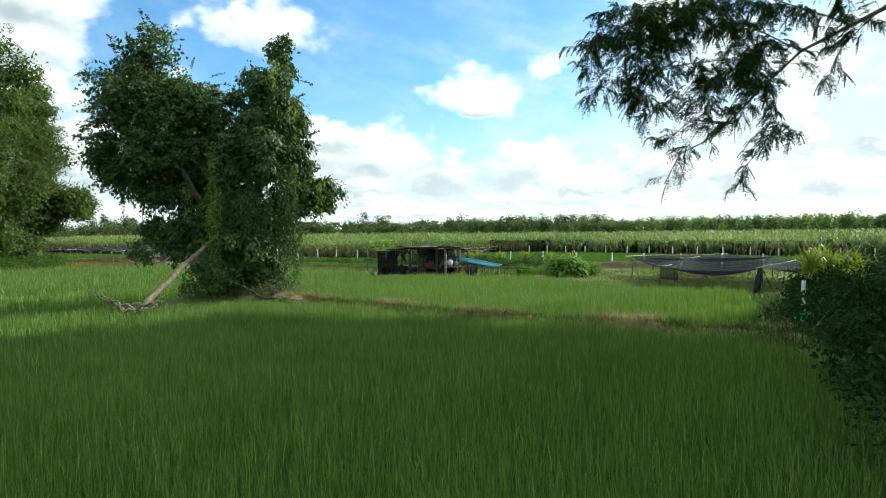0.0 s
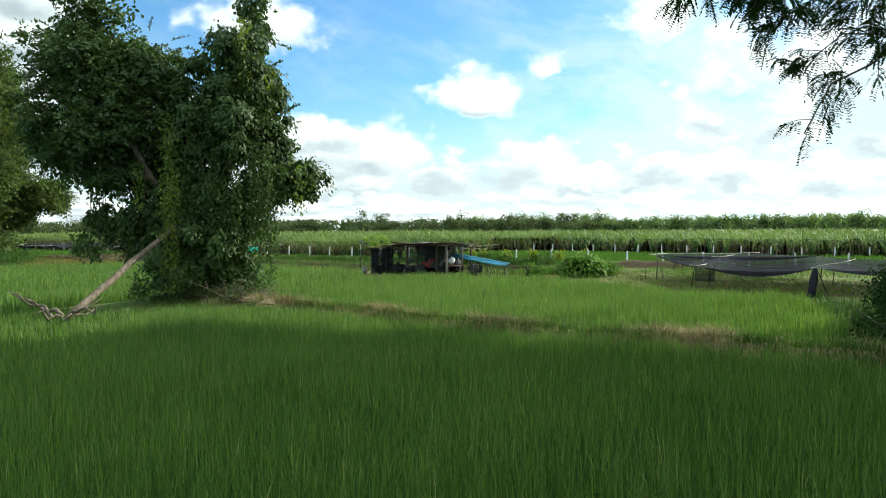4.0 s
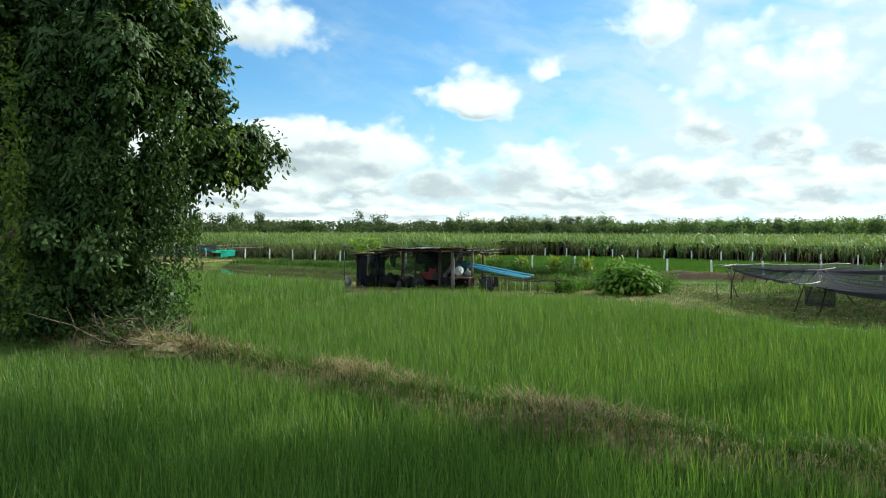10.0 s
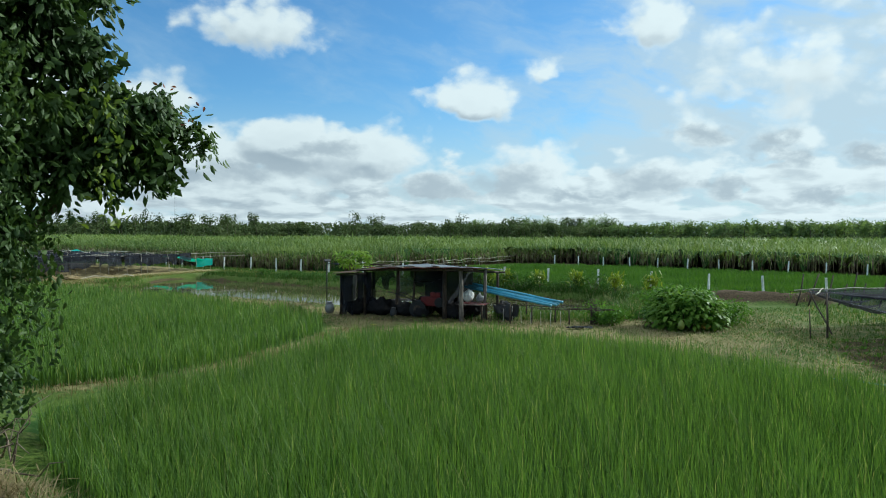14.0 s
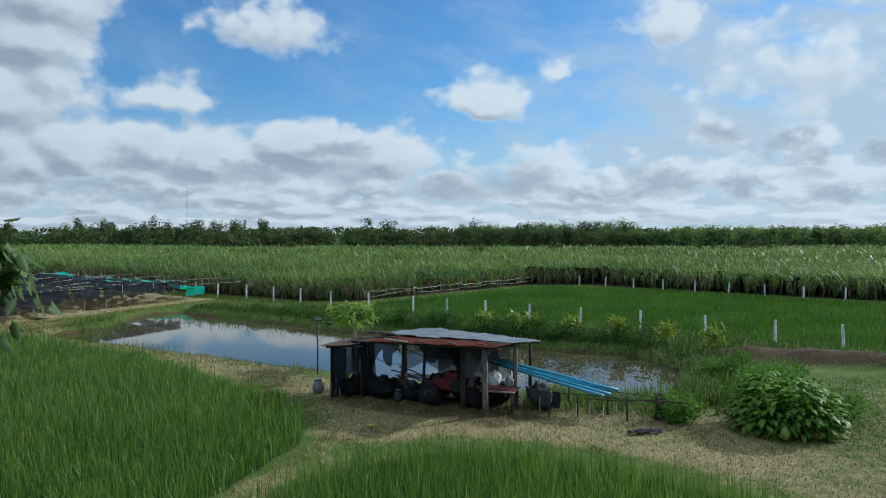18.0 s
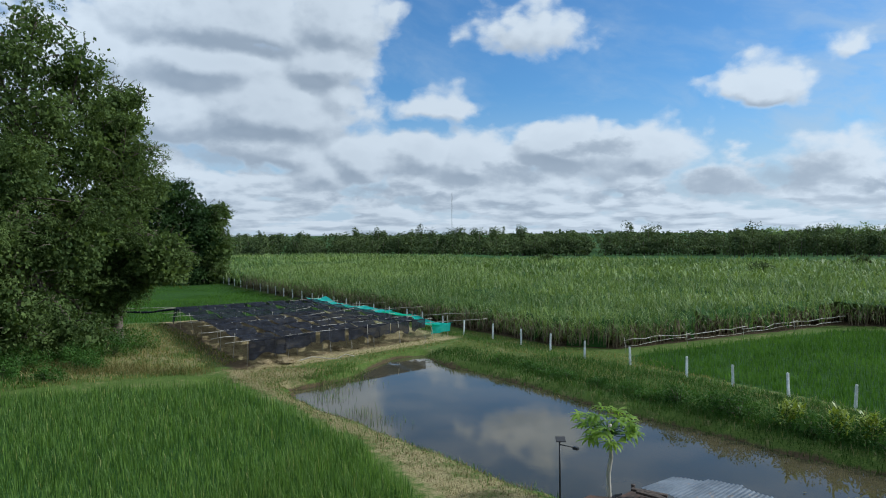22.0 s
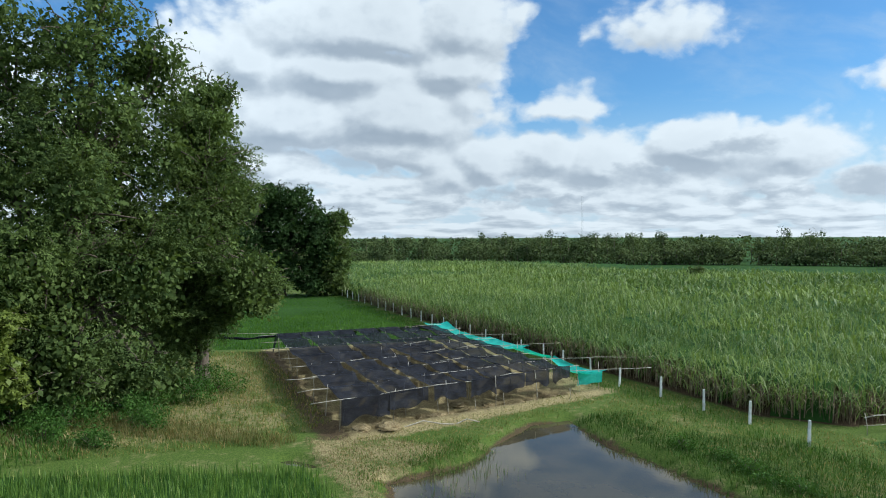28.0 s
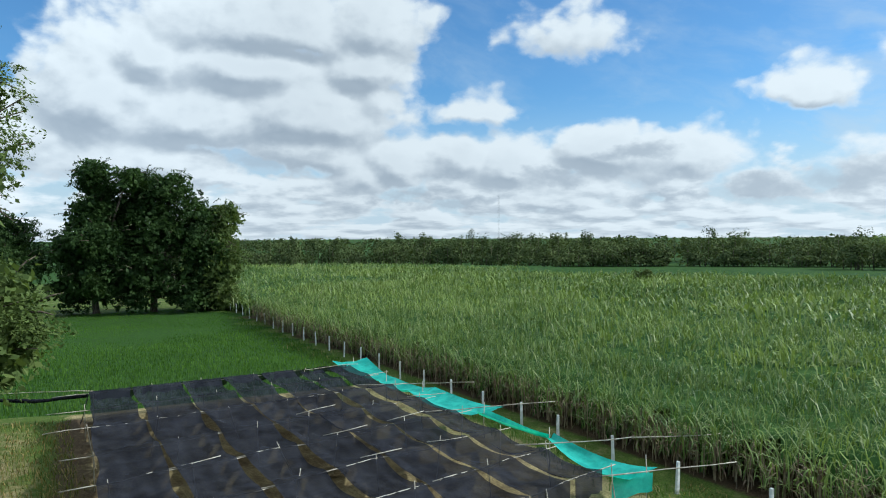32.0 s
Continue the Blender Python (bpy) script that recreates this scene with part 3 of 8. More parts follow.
def tube_mesh(name, points, radii, mat, sides=7):
    me = mesh_from(name, *tube(points, radii, sides), mat)
    me.shade_smooth()
    return me


def wobbly(a, b, n=6, amount=0.05, seed=0):
    r = np.random.default_rng(seed)
    t = np.linspace(0, 1, n)[:, None]
    p = np.asarray(a, float) * (1 - t) + np.asarray(b, float) * t
    p[1:-1] += r.normal(size=(n - 2, 3)) * amount
    return p


def box(bm, size, m=Matrix(), bevel=0.0):
    made = bmesh.ops.create_cube(bm, size=1.0, matrix=m @ Matrix.Diagonal((*size, 1)))
    if bevel:
        edges = list({e for v in made["verts"] for e in v.link_edges})
        bmesh.ops.bevel(bm, geom=edges, offset=bevel, segments=2, profile=0.6, affect="EDGES")
    return bm


def crumple(x, y, scale, seed=0.0):
    """A smooth random field in -1..1 over arrays."""
    s = np.zeros_like(x, dtype=float)
    r = np.random.default_rng(int(seed * 10) + 3)
    for i in range(7):
        a, f, p = r.uniform(0, 2 * np.pi), scale * 1.6 ** (i * 0.55) * r.uniform(0.7, 1.3), r.uniform(0, 6.28)
        s += np.sin(f * (x * math.cos(a) + y * math.sin(a)) + p) * 0.78 ** i
    return s / 2.6


def edge_distance(poly, x, y):
    """Signed distance to a closed outline, negative inside."""
    d = np.full(x.shape, 1e9)
    inside = np.zeros(x.shape, bool)
    for (ax, ay), (bx, by) in zip(poly, poly[1:] + poly[:1]):
        ex, ey = bx - ax, by - ay
        t = np.clip(((x - ax) * ex + (y - ay) * ey) / (ex * ex + ey * ey), 0, 1)
        d = np.minimum(d, np.hypot(x - ax - t * ex, y - ay - t * ey))
        hit = (ay > y) != (by > y)
        inside ^= hit & (x < ax + (y - ay) / (by - ay if by != ay else 1e-9) * ex)
    return np.where(inside, -d, d)


def line_distance(line, x, y):
    d = np.full(x.shape, 1e9)
    for (ax, ay), (bx, by) in zip(line, line[1:]):
        ex, ey = bx - ax, by - ay
        t = np.clip(((x - ax) * ex + (y - ay) * ey) / (ex * ex + ey * ey), 0, 1)
        d = np.minimum(d, np.hypot(x - ax - t * ex, y - ay - t * ey))
    return d


def step(v, lo, hi):
    t = np.clip((v - lo) / (hi - lo), 0, 1)
    return t * t * (3 - 2 * t)


# ---- the plan ----
POND = [(-21.5, 61.5), (-20.3, 59.9), (-15.2, 57.0), (-11.2, 54.8), (-8.0, 52.9), (-5.6, 51.7), (-2.0, 49.9), (2.5, 48.2), (5.2, 47.2),
        (7.4, 49.5), (8.4, 53.0), (7.2, 56.3), (4.5, 57.2), (0.8, 59.0), (-1.8, 60.8), (-4.9, 62.3), (-7.7, 64.4), (-10.3, 66.5),
        (-14.4, 69.1), (-17.0, 70.8), (-19.2, 73.0), (-20.6, 71.5), (-20.4, 68.0), (-20.0, 65.0)]
PADDY_SOUTH = [(-60, -14), (9.0, -14), (7.5, 3), (7.0, 8.4), (8.6, 13.5), (8.3, 16.6), (7.0, 17.5), (4.8, 19.2), (2.0, 21.0), (-0.6, 22.8), (-3.0, 24.6),
               (-5.6, 26.3), (-7.6, 26.8), (-11, 25.6), (-14, 27.0), (-30, 30.0), (-60, 32)]
PADDY_MID = [(-5.3, 28.2), (-2.2, 25.3), (0.2, 23.6), (2.8, 21.8), (5.5, 20.2), (8.4, 18.2), (10.2, 20.4), (13.2, 28.8), (11.0, 30.6), (9.1, 32.4),
             (8.1, 34.4), (6.2, 37.0), (4.4, 39.3), (2.5, 40.5), (-0.6, 41.6), (-2.4, 40.6), (-3.7, 38.8), (-5.0, 35.6), (-6.2, 33.5), (-7.8, 32.5), (-7.2, 30.7), (-5.8, 29.2)]
PADDY_WEST = [(-4.1, 42.2), (-5.1, 45.5), (-8.4, 48.8), (-13.6, 53.8), (-19.0, 57.3), (-24.4, 60.5), (-31.8, 55.4), (-40, 50), (-60, 41),
              (-60, 32.4), (-30, 30.4), (-14, 28.2), (-11.2, 32.4), (-9.2, 33.7), (-7.2, 34.7), (-6.2, 36.2), (-4.9, 39.2)]
PADDY_EAST = [(-6.9, 75.6), (-5.6, 73.1), (-2.6, 70.8), (4.4, 65.6), (10.4, 60.9), (17.4, 56.8), (27, 51.2), (62, 30), (66, 44), (31, 75.6), (18.0, 88.6), (9.0, 93.0), (6.6, 91.8)]
PADDY_FAR = [(-46.6, 80.4), (-37.4, 92.4), (-41.6, 96.8), (-58, 108.6), (-79, 124.0), (-83, 116), (-90, 104), (-62, 84), (-50, 77.6)]
PADDIES = (PADDY_SOUTH, PADDY_MID, PADDY_WEST, PADDY_EAST, PADDY_FAR)
CANE = [(-150, 176), (-80.5, 125.5), (-52.4, 105.2), (-42.5, 98.8), (-29.2, 89.6), (-19.4, 82.8), (-11.4, 77.2), (-7.4, 77.4), (6.9, 94.4), (13.8, 94.6),
        (20.9, 86.4), (32.6, 77.0), (70, 46), (190, 100), (140, 230), (40, 212), (-40, 214), (-110, 226)]
BUND = [(-9.5, 28.6), (-6.8, 27.6), (-5.4, 27.0), (-2.4, 24.9), (-0.4, 23.3), (2.0, 21.5), (4.6, 19.9), (7.6, 17.9), (9.6, 17.2)]
PATH_BUND = [(-10.2, 32.6), (-8.2, 33.4), (-6.2, 34.8), (-4.4, 38.6), (-3.2, 42.2)]
YARD = [(-5.0, 46.2), (-4.0, 42.6), (-2.6, 41.2), (-0.6, 42.3), (3.0, 41.2), (5.0, 39.4), (7.0, 37.2), (9.2, 33.6), (14.2, 30.6), (30, 28), (30, 46), (14.8, 50.5), (9.0, 49.0),
        (6.6, 46.4), (2.0, 47.2), (-3.0, 49.0), (-7.5, 51.4), (-14, 55.6), (-20, 58.6), (-24.8, 61.4), (-26, 64.0), (-27.4, 63.6), (-25.0, 60.6), (-13.8, 54.1), (-8.6, 49.0)]
NET_YARD = [(-25.2, 63.4), (-18.8, 79.2), (-37.0, 92.4), (-47.0, 79.6)]
WEST_BANK = [(-5.0, 50.9), (-7.6, 49.4), (-13.4, 54.2), (-18.8, 57.7), (-24.2, 60.9), (-27.4, 63.4), (-25.0, 65.4), (-21.0, 66.0), (-21.2, 62.4), (-21.6, 60.6), (-15.0, 56.7), (-8.0, 52.6)]
RIDGE = [(9.9, 53.5), (12.6, 53.3), (15.0, 52.7), (17.4, 52.2)]
EAST_BED = [(9.8, 35.6), (12.4, 31.4), (30, 28.5), (30, 40), (13.2, 41.2), (10.6, 39.6)]


def ground_height(x, y):
    h = 0.05 * crumple(x, y, 0.35, 1) + 0.02 * crumple(x, y, 2.2, 2)
    for poly in PADDIES:
        h += -0.12 * step(-edge_distance(poly, x, y), -0.1, 0.25)
    bund = line_distance(BUND, x, y) + 0.12 * crumple(x, y, 1.8, 3)
    h += 0.28 * (1 - step(bund, 0.12, 0.62)) + 0.06 * (1 - step(bund, 0.0, 0.8)) * crumple(x, y, 4.0, 4)
    h += 0.05 * (1 - step(line_distance(PATH_BUND, x, y), 0.15, 0.6))
    h += 0.35 * (1 - step(np.hypot((x + 8.9) / 1.3, y - 29.2), 0.6, 3.2))                      # root mound of the ivy-clad tree
    ridge = line_distance(RIDGE, x, y)
    h += (0.55 + 0.16 * crumple(x, y, 2.6, 5)) * (1 - step(ridge, 0.1, 1.3))
    bed = -edge_distance(EAST_BED, x, y)
    h += step(bed, 0.0, 0.3) * 0.07 * np.sin((x * 0.30 + y * 0.95) * 5.2)
    bed = -edge_distance(NET_YARD, x, y)
    h += step(bed, 0.4, 1.0) * 0.13 * np.sin((x * 0.91 + y * -0.42 - 0.2) * 3.3 + 1.0)
    pond = edge_distance(POND, x, y) + 0.22 * crumple(x, y, 1.3, 6)
    h = np.where(pond < 3.2, h * step(pond, 0.2, 3.2) + (1 - step(pond, 0.2, 3.2)) * 0.02, h)
    h = h - 0.36 * (1 - step(pond, -0.1, 0.55)) - 0.9 * step(-pond, 0.0, 2.2)
    puddle = np.hypot((x + 7.2) / 1.5, (y - 48.9) / 0.75)
    h -= 0.36 * (1 - step(puddle, 0.6, 1.15))
    puddle = np.hypot((x + 25.6) / 1.2, (y - 61.2) / 0.5)
    h -= 0.36 * (1 - step(puddle, 0.6, 1.15))
    return h


def height_at(x, y):
    return float(ground_height(np.array([float(x)]), np.array([float(y)]))[0])


def graded(lo, hi, fine, far_lo, far_hi):
    core = np.arange(lo, hi + fine, fine)
    below, above, s = [], [], fine
    v = lo
    while v > far_lo:
        s *= 1.22
        v -= s
        below.append(v)
    v, s = core[-1], fine
    while v < far_hi:
        s *= 1.22
        v += s
        above.append(v)
    return np.array(below[::-1] + list(core) + above)


def build_ground():
    xs, ys = graded(-50, 26, 0.38, -2600, 2600), graded(-2, 96, 0.38, -1500, 4200)
    gx, gy = np.meshgrid(xs, ys, indexing="ij")
    near = (gx > -62) & (gx < 36) & (gy > -14) & (gy < 125)
    z = np.zeros_like(gx)
    z[near] = ground_height(gx[near], gy[near])
    v = np.stack([gx, gy, z], -1).reshape(-1, 3)
    nx, ny = gx.shape
    i, j = np.meshgrid(np.arange(nx - 1), np.arange(ny - 1), indexing="ij")
    a = i * ny + j
    f = np.stack([a, a + ny, a + ny + 1, a + 1], -1).reshape(-1, 4)
    me = quads("ground", v, f, M_GROUND)
    me.shade_smooth()
    px, py = v[:, 0], v[:, 1]
    soil = np.zeros((len(v), 4), np.float32)
    soil[:, 3] = 1
    soil[:, 0] = 0.36
    soil[:, 0] = np.maximum(soil[:, 0], 0.52 * step(-edge_distance([(-28, 62), (-33, 56.5), (-48, 50), (-52, 74), (-46, 79), (-28, 66)], px, py), -0.5, 2.0))
    soil[:, 0] = np.maximum(soil[:, 0], (0.68 - 0.22 * step(px, 6.0, 10.0)) * step(-edge_distance(YARD, px, py), -0.4, 0.9))
    soil[:, 0] = np.maximum(soil[:, 0], 0.72 * (1 - step(line_distance(BUND, px, py), 0.25, 0.8)))
    soil[:, 0] = np.maximum(soil[:, 0], 0.52 * (1 - step(line_distance(PATH_BUND, px, py), 0.25, 0.7)))
    soil[:, 0] = np.maximum(soil[:, 0], 0.85 * step(-edge_distance(NET_YARD, px, py), -0.8, 0.5))
    soil[:, 0] = np.maximum(soil[:, 0], 0.62 * (1 - step(np.hypot((px + 35.0) / 1.5, py - 66.4) + 1.2 * crumple(px, py, 0.9, 31), 0.2, 2.6)))
    soil[:, 0] = np.maximum(soil[:, 0], 0.62 * step(-edge_distance(WEST_BANK, px, py), -0.3, 0.4))
    green = np.zeros(len(v))
    for poly in PADDIES:
        green = np.maximum(green, step(-edge_distance(poly, px, py), -0.1, 0.2))
    far = step(np.hypot(px, py - 60), 130, 200)
    soil[:, 1] = np.maximum(green, far)
    mud_and_shade = step(-edge_distance(NET_YARD, px, py), 0.2, 1.2) * 0.50
    mud_and_shade = np.maximum(mud_and_shade, 0.62 * step(-edge_distance(EAST_BED, px, py), -0.2, 0.4))
    mud_and_shade = np.maximum(mud_and_shade, 0.9 * (1 - step(line_distance(RIDGE, px, py), 0.5, 1.5)))
    mud_and_shade = np.maximum(mud_and_shade, 0.9 * (1 - step(edge_distance(POND, px, py), -0.1, 0.35)))
    mud_and_shade = np.maximum(mud_and_shade, 0.8 * step(-edge_distance(CANE, px, py), -0.3, 0.6))
    # soil colour darkened under and before the hut to stand for its shade
    mud_and_shade = np.maximum(mud_and_shade, 0.62 * step(-edge_distance([(-5.2, 46.8), (-4.2, 45.4), (0.6, 43.0), (2.6, 44.4), (3.0, 46.0), (-2.6, 49.2)], px, py), -0.3, 0.6))
    mud_and_shade = np.maximum(mud_and_shade, 0.66 * (1 - step(line_distance([(-26.6, 64.4), (-45.6, 78.8)], px, py), 0.5, 1.3)))
    soil[:, 2] = mud_and_shade
    layer = me.color_attributes.new("soil", "FLOAT_COLOR", "POINT")
    layer.data.foreach_set("color", soil.ravel())
    return tagged(new("ground", me), "flat farm ground of dry mown grass, bare soil and green paddies", "ground", kind="structure")


build_ground()


def build_water():
    bm = bmesh.new()
    mid = Vector((-6, 59, 0))
    ring = [bm.verts.new((mid.x + (x - mid.x) * 1.06, mid.y + (y - mid.y) * 1.07, -0.30)) for x, y in POND]
    bm.faces.new(ring)
    for cx, cy, a, b in ((-7.2, 48.9, 1.9, 1.0), (-25.6, 61.2, 1.6, 0.8)):
        bm.faces.new([bm.verts.new((cx + a * math.cos(k * 0.3927), cy + b * math.sin(k * 0.3927), -0.235)) for k in range(16)])
    me = bpy.data.meshes.new("water")
    bm.to_mesh(me)
    bm.free()
    me.materials.append(M_WATER)
    tagged(new("water", me), "still brown farm pond reflecting the clouds", "pond", kind="structure")


build_water()


# ---- rice, cane and grass ----
def scatter(poly, per_m2, window=None, jitter=0.0):
    """Random places inside an outline (and a window x0, x1, y0, y1)."""
    px, py = [p[0] for p in poly], [p[1] for p in poly]
    x0, x1, y0, y1 = min(px), max(px), min(py), max(py)
    if window:
        x0, x1, y0, y1 = max(x0, window[0]), min(x1, window[1]), max(y0, window[2]), min(y1, window[3])
    if x1 <= x0 or y1 <= y0:
        return np.zeros(0), np.zeros(0)
    k = int((x1 - x0) * (y1 - y0) * per_m2)
    x, y = rng.uniform(x0, x1, k), rng.uniform(y0, y1, k)
    keep = edge_distance(poly, x, y) < jitter * crumple(x, y, 2.0, 8)
    return x[keep], y[keep]


def rice(x, y, size=1.0, width=0.011, z=None):
    k = len(x)
    clump = crumple(x, y, 3.1, 9)
    tall = (0.47 + 0.05 * crumple(x, y, 0.5, 10) + 0.06 * clump) * size * rng.uniform(0.72, 1.18, k)
    base = np.stack([x, y, (ground_height(x, y) if z is None else np.full(k, z)) - 0.02], 1)
    # a light wind combs the blades to one side
    turn = rng.uniform(0, 2 * np.pi, k)
    turn = np.where(rng.random(k) < 0.25, 2.6 + rng.normal(size=k) * 0.7, turn)
    return blades(base, tall, width * rng.uniform(0.7, 1.35, k), rng.uniform(0.0, 0.24, k), rng.uniform(0.05, 0.7, k) ** 1.7 * 1.1, turn)


def build_rice():
    near = [rice(*scatter(PADDY_SOUTH, 380, (-8.5, 9, 5.0, 27.5)), 1.08, 0.0098),
            rice(*scatter(PADDY_SOUTH, 150, (-16, -8.5, 4.0, 27.5)), 1.0, 0.017),
            rice(*scatter(PADDY_SOUTH, 30, (-60, -16, 4.0, 34)), 1.0, 0.045),
            rice(*scatter(PADDY_SOUTH, 20, (-30, 9, -14, 4.0)), 1.0, 0.05)]
    stuff("rice_south", mesh_from("rice_south", *gather(near), M_RICE), "dense young green rice plants in a flooded paddy", "rice")
    mid = [rice(*scatter(PADDY_MID, 390, (-6.5, 8, 18, 34), 0.1), 1.42, 0.0105), rice(*scatter(PADDY_MID, 260, (8, 14, 18, 34), 0.1), 1.35, 0.013),
           rice(*scatter(PADDY_MID, 250, (-6, 9, 34, 42), 0.1), 1.40, 0.0115)]
    stuff("rice_middle", mesh_from("rice_middle", *gather(mid), M_RICE), "dense sunlit green rice plants beside the earth bund", "rice")
    west = [rice(*scatter(PADDY_WEST, 180, (-15, -3, 28, 56), 0.1), 1.32, 0.016), rice(*scatter(PADDY_WEST, 90, (-32, -15, 28, 62), 0.1), 1.15, 0.022),
            rice(*scatter(PADDY_WEST, 30, (-60, -32, 28, 58)), 1.0, 0.045)]
    stuff("rice_west", mesh_from("rice_west", *gather(west), M_RICE), "lush green rice beside the trodden straw path", "rice")
    east = [rice(*scatter(PADDY_EAST, 44, (-6, 34, 50, 95)), 0.85, 0.036), rice(*scatter(PADDY_EAST, 14, (34, 66, 28, 76)), 1.0, 0.07)]
    stuff("rice_east", mesh_from("rice_east", *gather(east), M_RICE_EVEN), "even green rice between the white posts and the cane", "rice")
    stuff("rice_far", mesh_from("rice_far", *rice(*scatter(PADDY_FAR, 36), 0.55, 0.036), M_RICE_EVEN), "flat green rice field beyond the shade nets", "rice")


build_rice()


def build_cane():
    pieces, stalks = [], []
    for per, lo, hi, width, size, win in ((15.0, 0.0, 2.2, 0.040, 1.0, (-66, -4, 64, 130)), (7.0, 0.0, 2.2, 0.06, 1.0, (-4, 60, 40, 130)), (12.0, 2.2, 9.0, 0.042, 1.0, (-50, -4, 64, 118)), (6.0, 2.2, 9.0, 0.07, 1.0, (-4, 50, 60, 125)), (6.0, 2.2, 9.0, 0.06, 1.0, (-66, -50, 60, 125)),
                                          (5.0, 9.0, 30.0, 0.07, 1.05, (-75, 60, 60, 150)), (1.8, 30.0, 80.0, 0.17, 1.2, (-130, 130, 60, 225)), (0.9, 80.0, 220.0, 0.30, 1.5, (-150, 150, 60, 240)),
                                          (3.0, 0.01, 30.0, 0.11, 1.1, (-150, -66, 90, 210))):
        x, y = scatter(CANE, per * 1.0, win)
        d = -edge_distance(CANE, x, y)
        keep = (d >= lo) & (d < hi)
        x, y = x[keep], y[keep]
        k = len(x)
        high = 1.5 + 0.20 * crumple(x, y, 0.16, 11) + 0.14 * crumple(x, y, 0.9, 12) + rng.uniform(-0.35, 0.25, k) + (0.22 if lo == 0.0 else 0.0)
        for copy in range(3):
            zz = high - rng.uniform(0.0, 0.55, k) * (1.0 if lo > 2 else 2.6)
            base = np.stack([x + rng.normal(size=k) * 0.12, y + rng.normal(size=k) * 0.12, np.maximum(zz, 0.25)], 1)
            shape = arcs if lo < 2.0 else blades
            pieces.append(shape(base, size * rng.uniform(0.8, 1.45, k), width * rng.uniform(0.7, 1.3, k), rng.uniform(0.05, 0.75, k), rng.uniform(0.25, 1.0, k) * (1.0 if lo < 2.0 else 1.5)))
        if lo == 0.0:
            low = np.stack([x, y, rng.uniform(0.0, 0.3, k)], 1)
            stalks.append(blades(low, high * rng.uniform(0.75, 1.0, k), 0.05, rng.uniform(0, 0.2, k), rng.uniform(0, 0.2, k)))
            hang = np.stack([x, y, rng.uniform(0.5, 1.4, k)], 1)
            stalks.append(arcs(hang, rng.uniform(0.5, 0.9, k), 0.04, rng.uniform(0.8, 1.6, k), rng.uniform(0.5, 0.9, k)))
    field = tagged(new("sugar_cane"), "tall green sugar cane field with pale leaf midribs", "sugar cane", kind="stuff")
    part("cane_leaves", mesh_from("cane_leaves", *gather(pieces), M_CANE), None, field)
    part("cane_stalks", mesh_from("cane_stalks", *gather(stalks), M_STALK), None, field, "brown stalks and dead hanging leaves")
    # closed leaf mass under the tips, coloured dark for the shade between leaves
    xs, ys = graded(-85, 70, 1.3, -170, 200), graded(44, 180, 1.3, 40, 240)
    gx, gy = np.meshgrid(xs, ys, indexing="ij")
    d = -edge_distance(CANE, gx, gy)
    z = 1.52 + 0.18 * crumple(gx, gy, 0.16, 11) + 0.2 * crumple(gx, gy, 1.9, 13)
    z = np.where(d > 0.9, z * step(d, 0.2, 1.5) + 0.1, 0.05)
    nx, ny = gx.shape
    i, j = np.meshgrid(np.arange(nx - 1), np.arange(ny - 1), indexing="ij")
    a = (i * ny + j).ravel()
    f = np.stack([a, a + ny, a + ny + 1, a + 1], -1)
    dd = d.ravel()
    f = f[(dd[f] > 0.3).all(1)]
    part("leaf_mass", quads("leaf_mass", np.stack([gx, gy, z], -1).reshape(-1, 3), f, M_CANE_SHADED), None, field)


build_cane()


def grass(x, y, tall, width, mat_name=""):
    k = len(x)
    base = np.stack([x, y, ground_height(x, y) - 0.02], 1)
    return blades(base, tall * rng.uniform(0.5, 1.3, k), width * rng.uniform(0.6, 1.4, k), rng.uniform(0.05, 0.7, k), rng.uniform(0.1, 1.0, k))


def band(line, half, per_m):
    """Random places along a line."""
    xs, ys = [], []
    for (ax, ay), (bx, by) in zip(line, line[1:]):
        k = int(math.hypot(bx - ax, by - ay) * per_m)
        t, o = rng.random(k), rng.normal(size=k) * half
        l = math.hypot(bx - ax, by - ay)
        xs.append(ax + (bx - ax) * t - (by - ay) / l * o)
        ys.append(ay + (by - ay) * t + (bx - ax) / l * o)
    return np.concatenate(xs), np.concatenate(ys)


EAST_BANK = [(9.5, 52.5), (8.2, 57.0), (4.8, 58.4), (1.2, 60.2), (-1.6, 62.0), (-4.6, 63.6), (-7.2, 65.8), (-10.0, 68.0), (-14.0, 70.6), (-18.0, 73.6)]


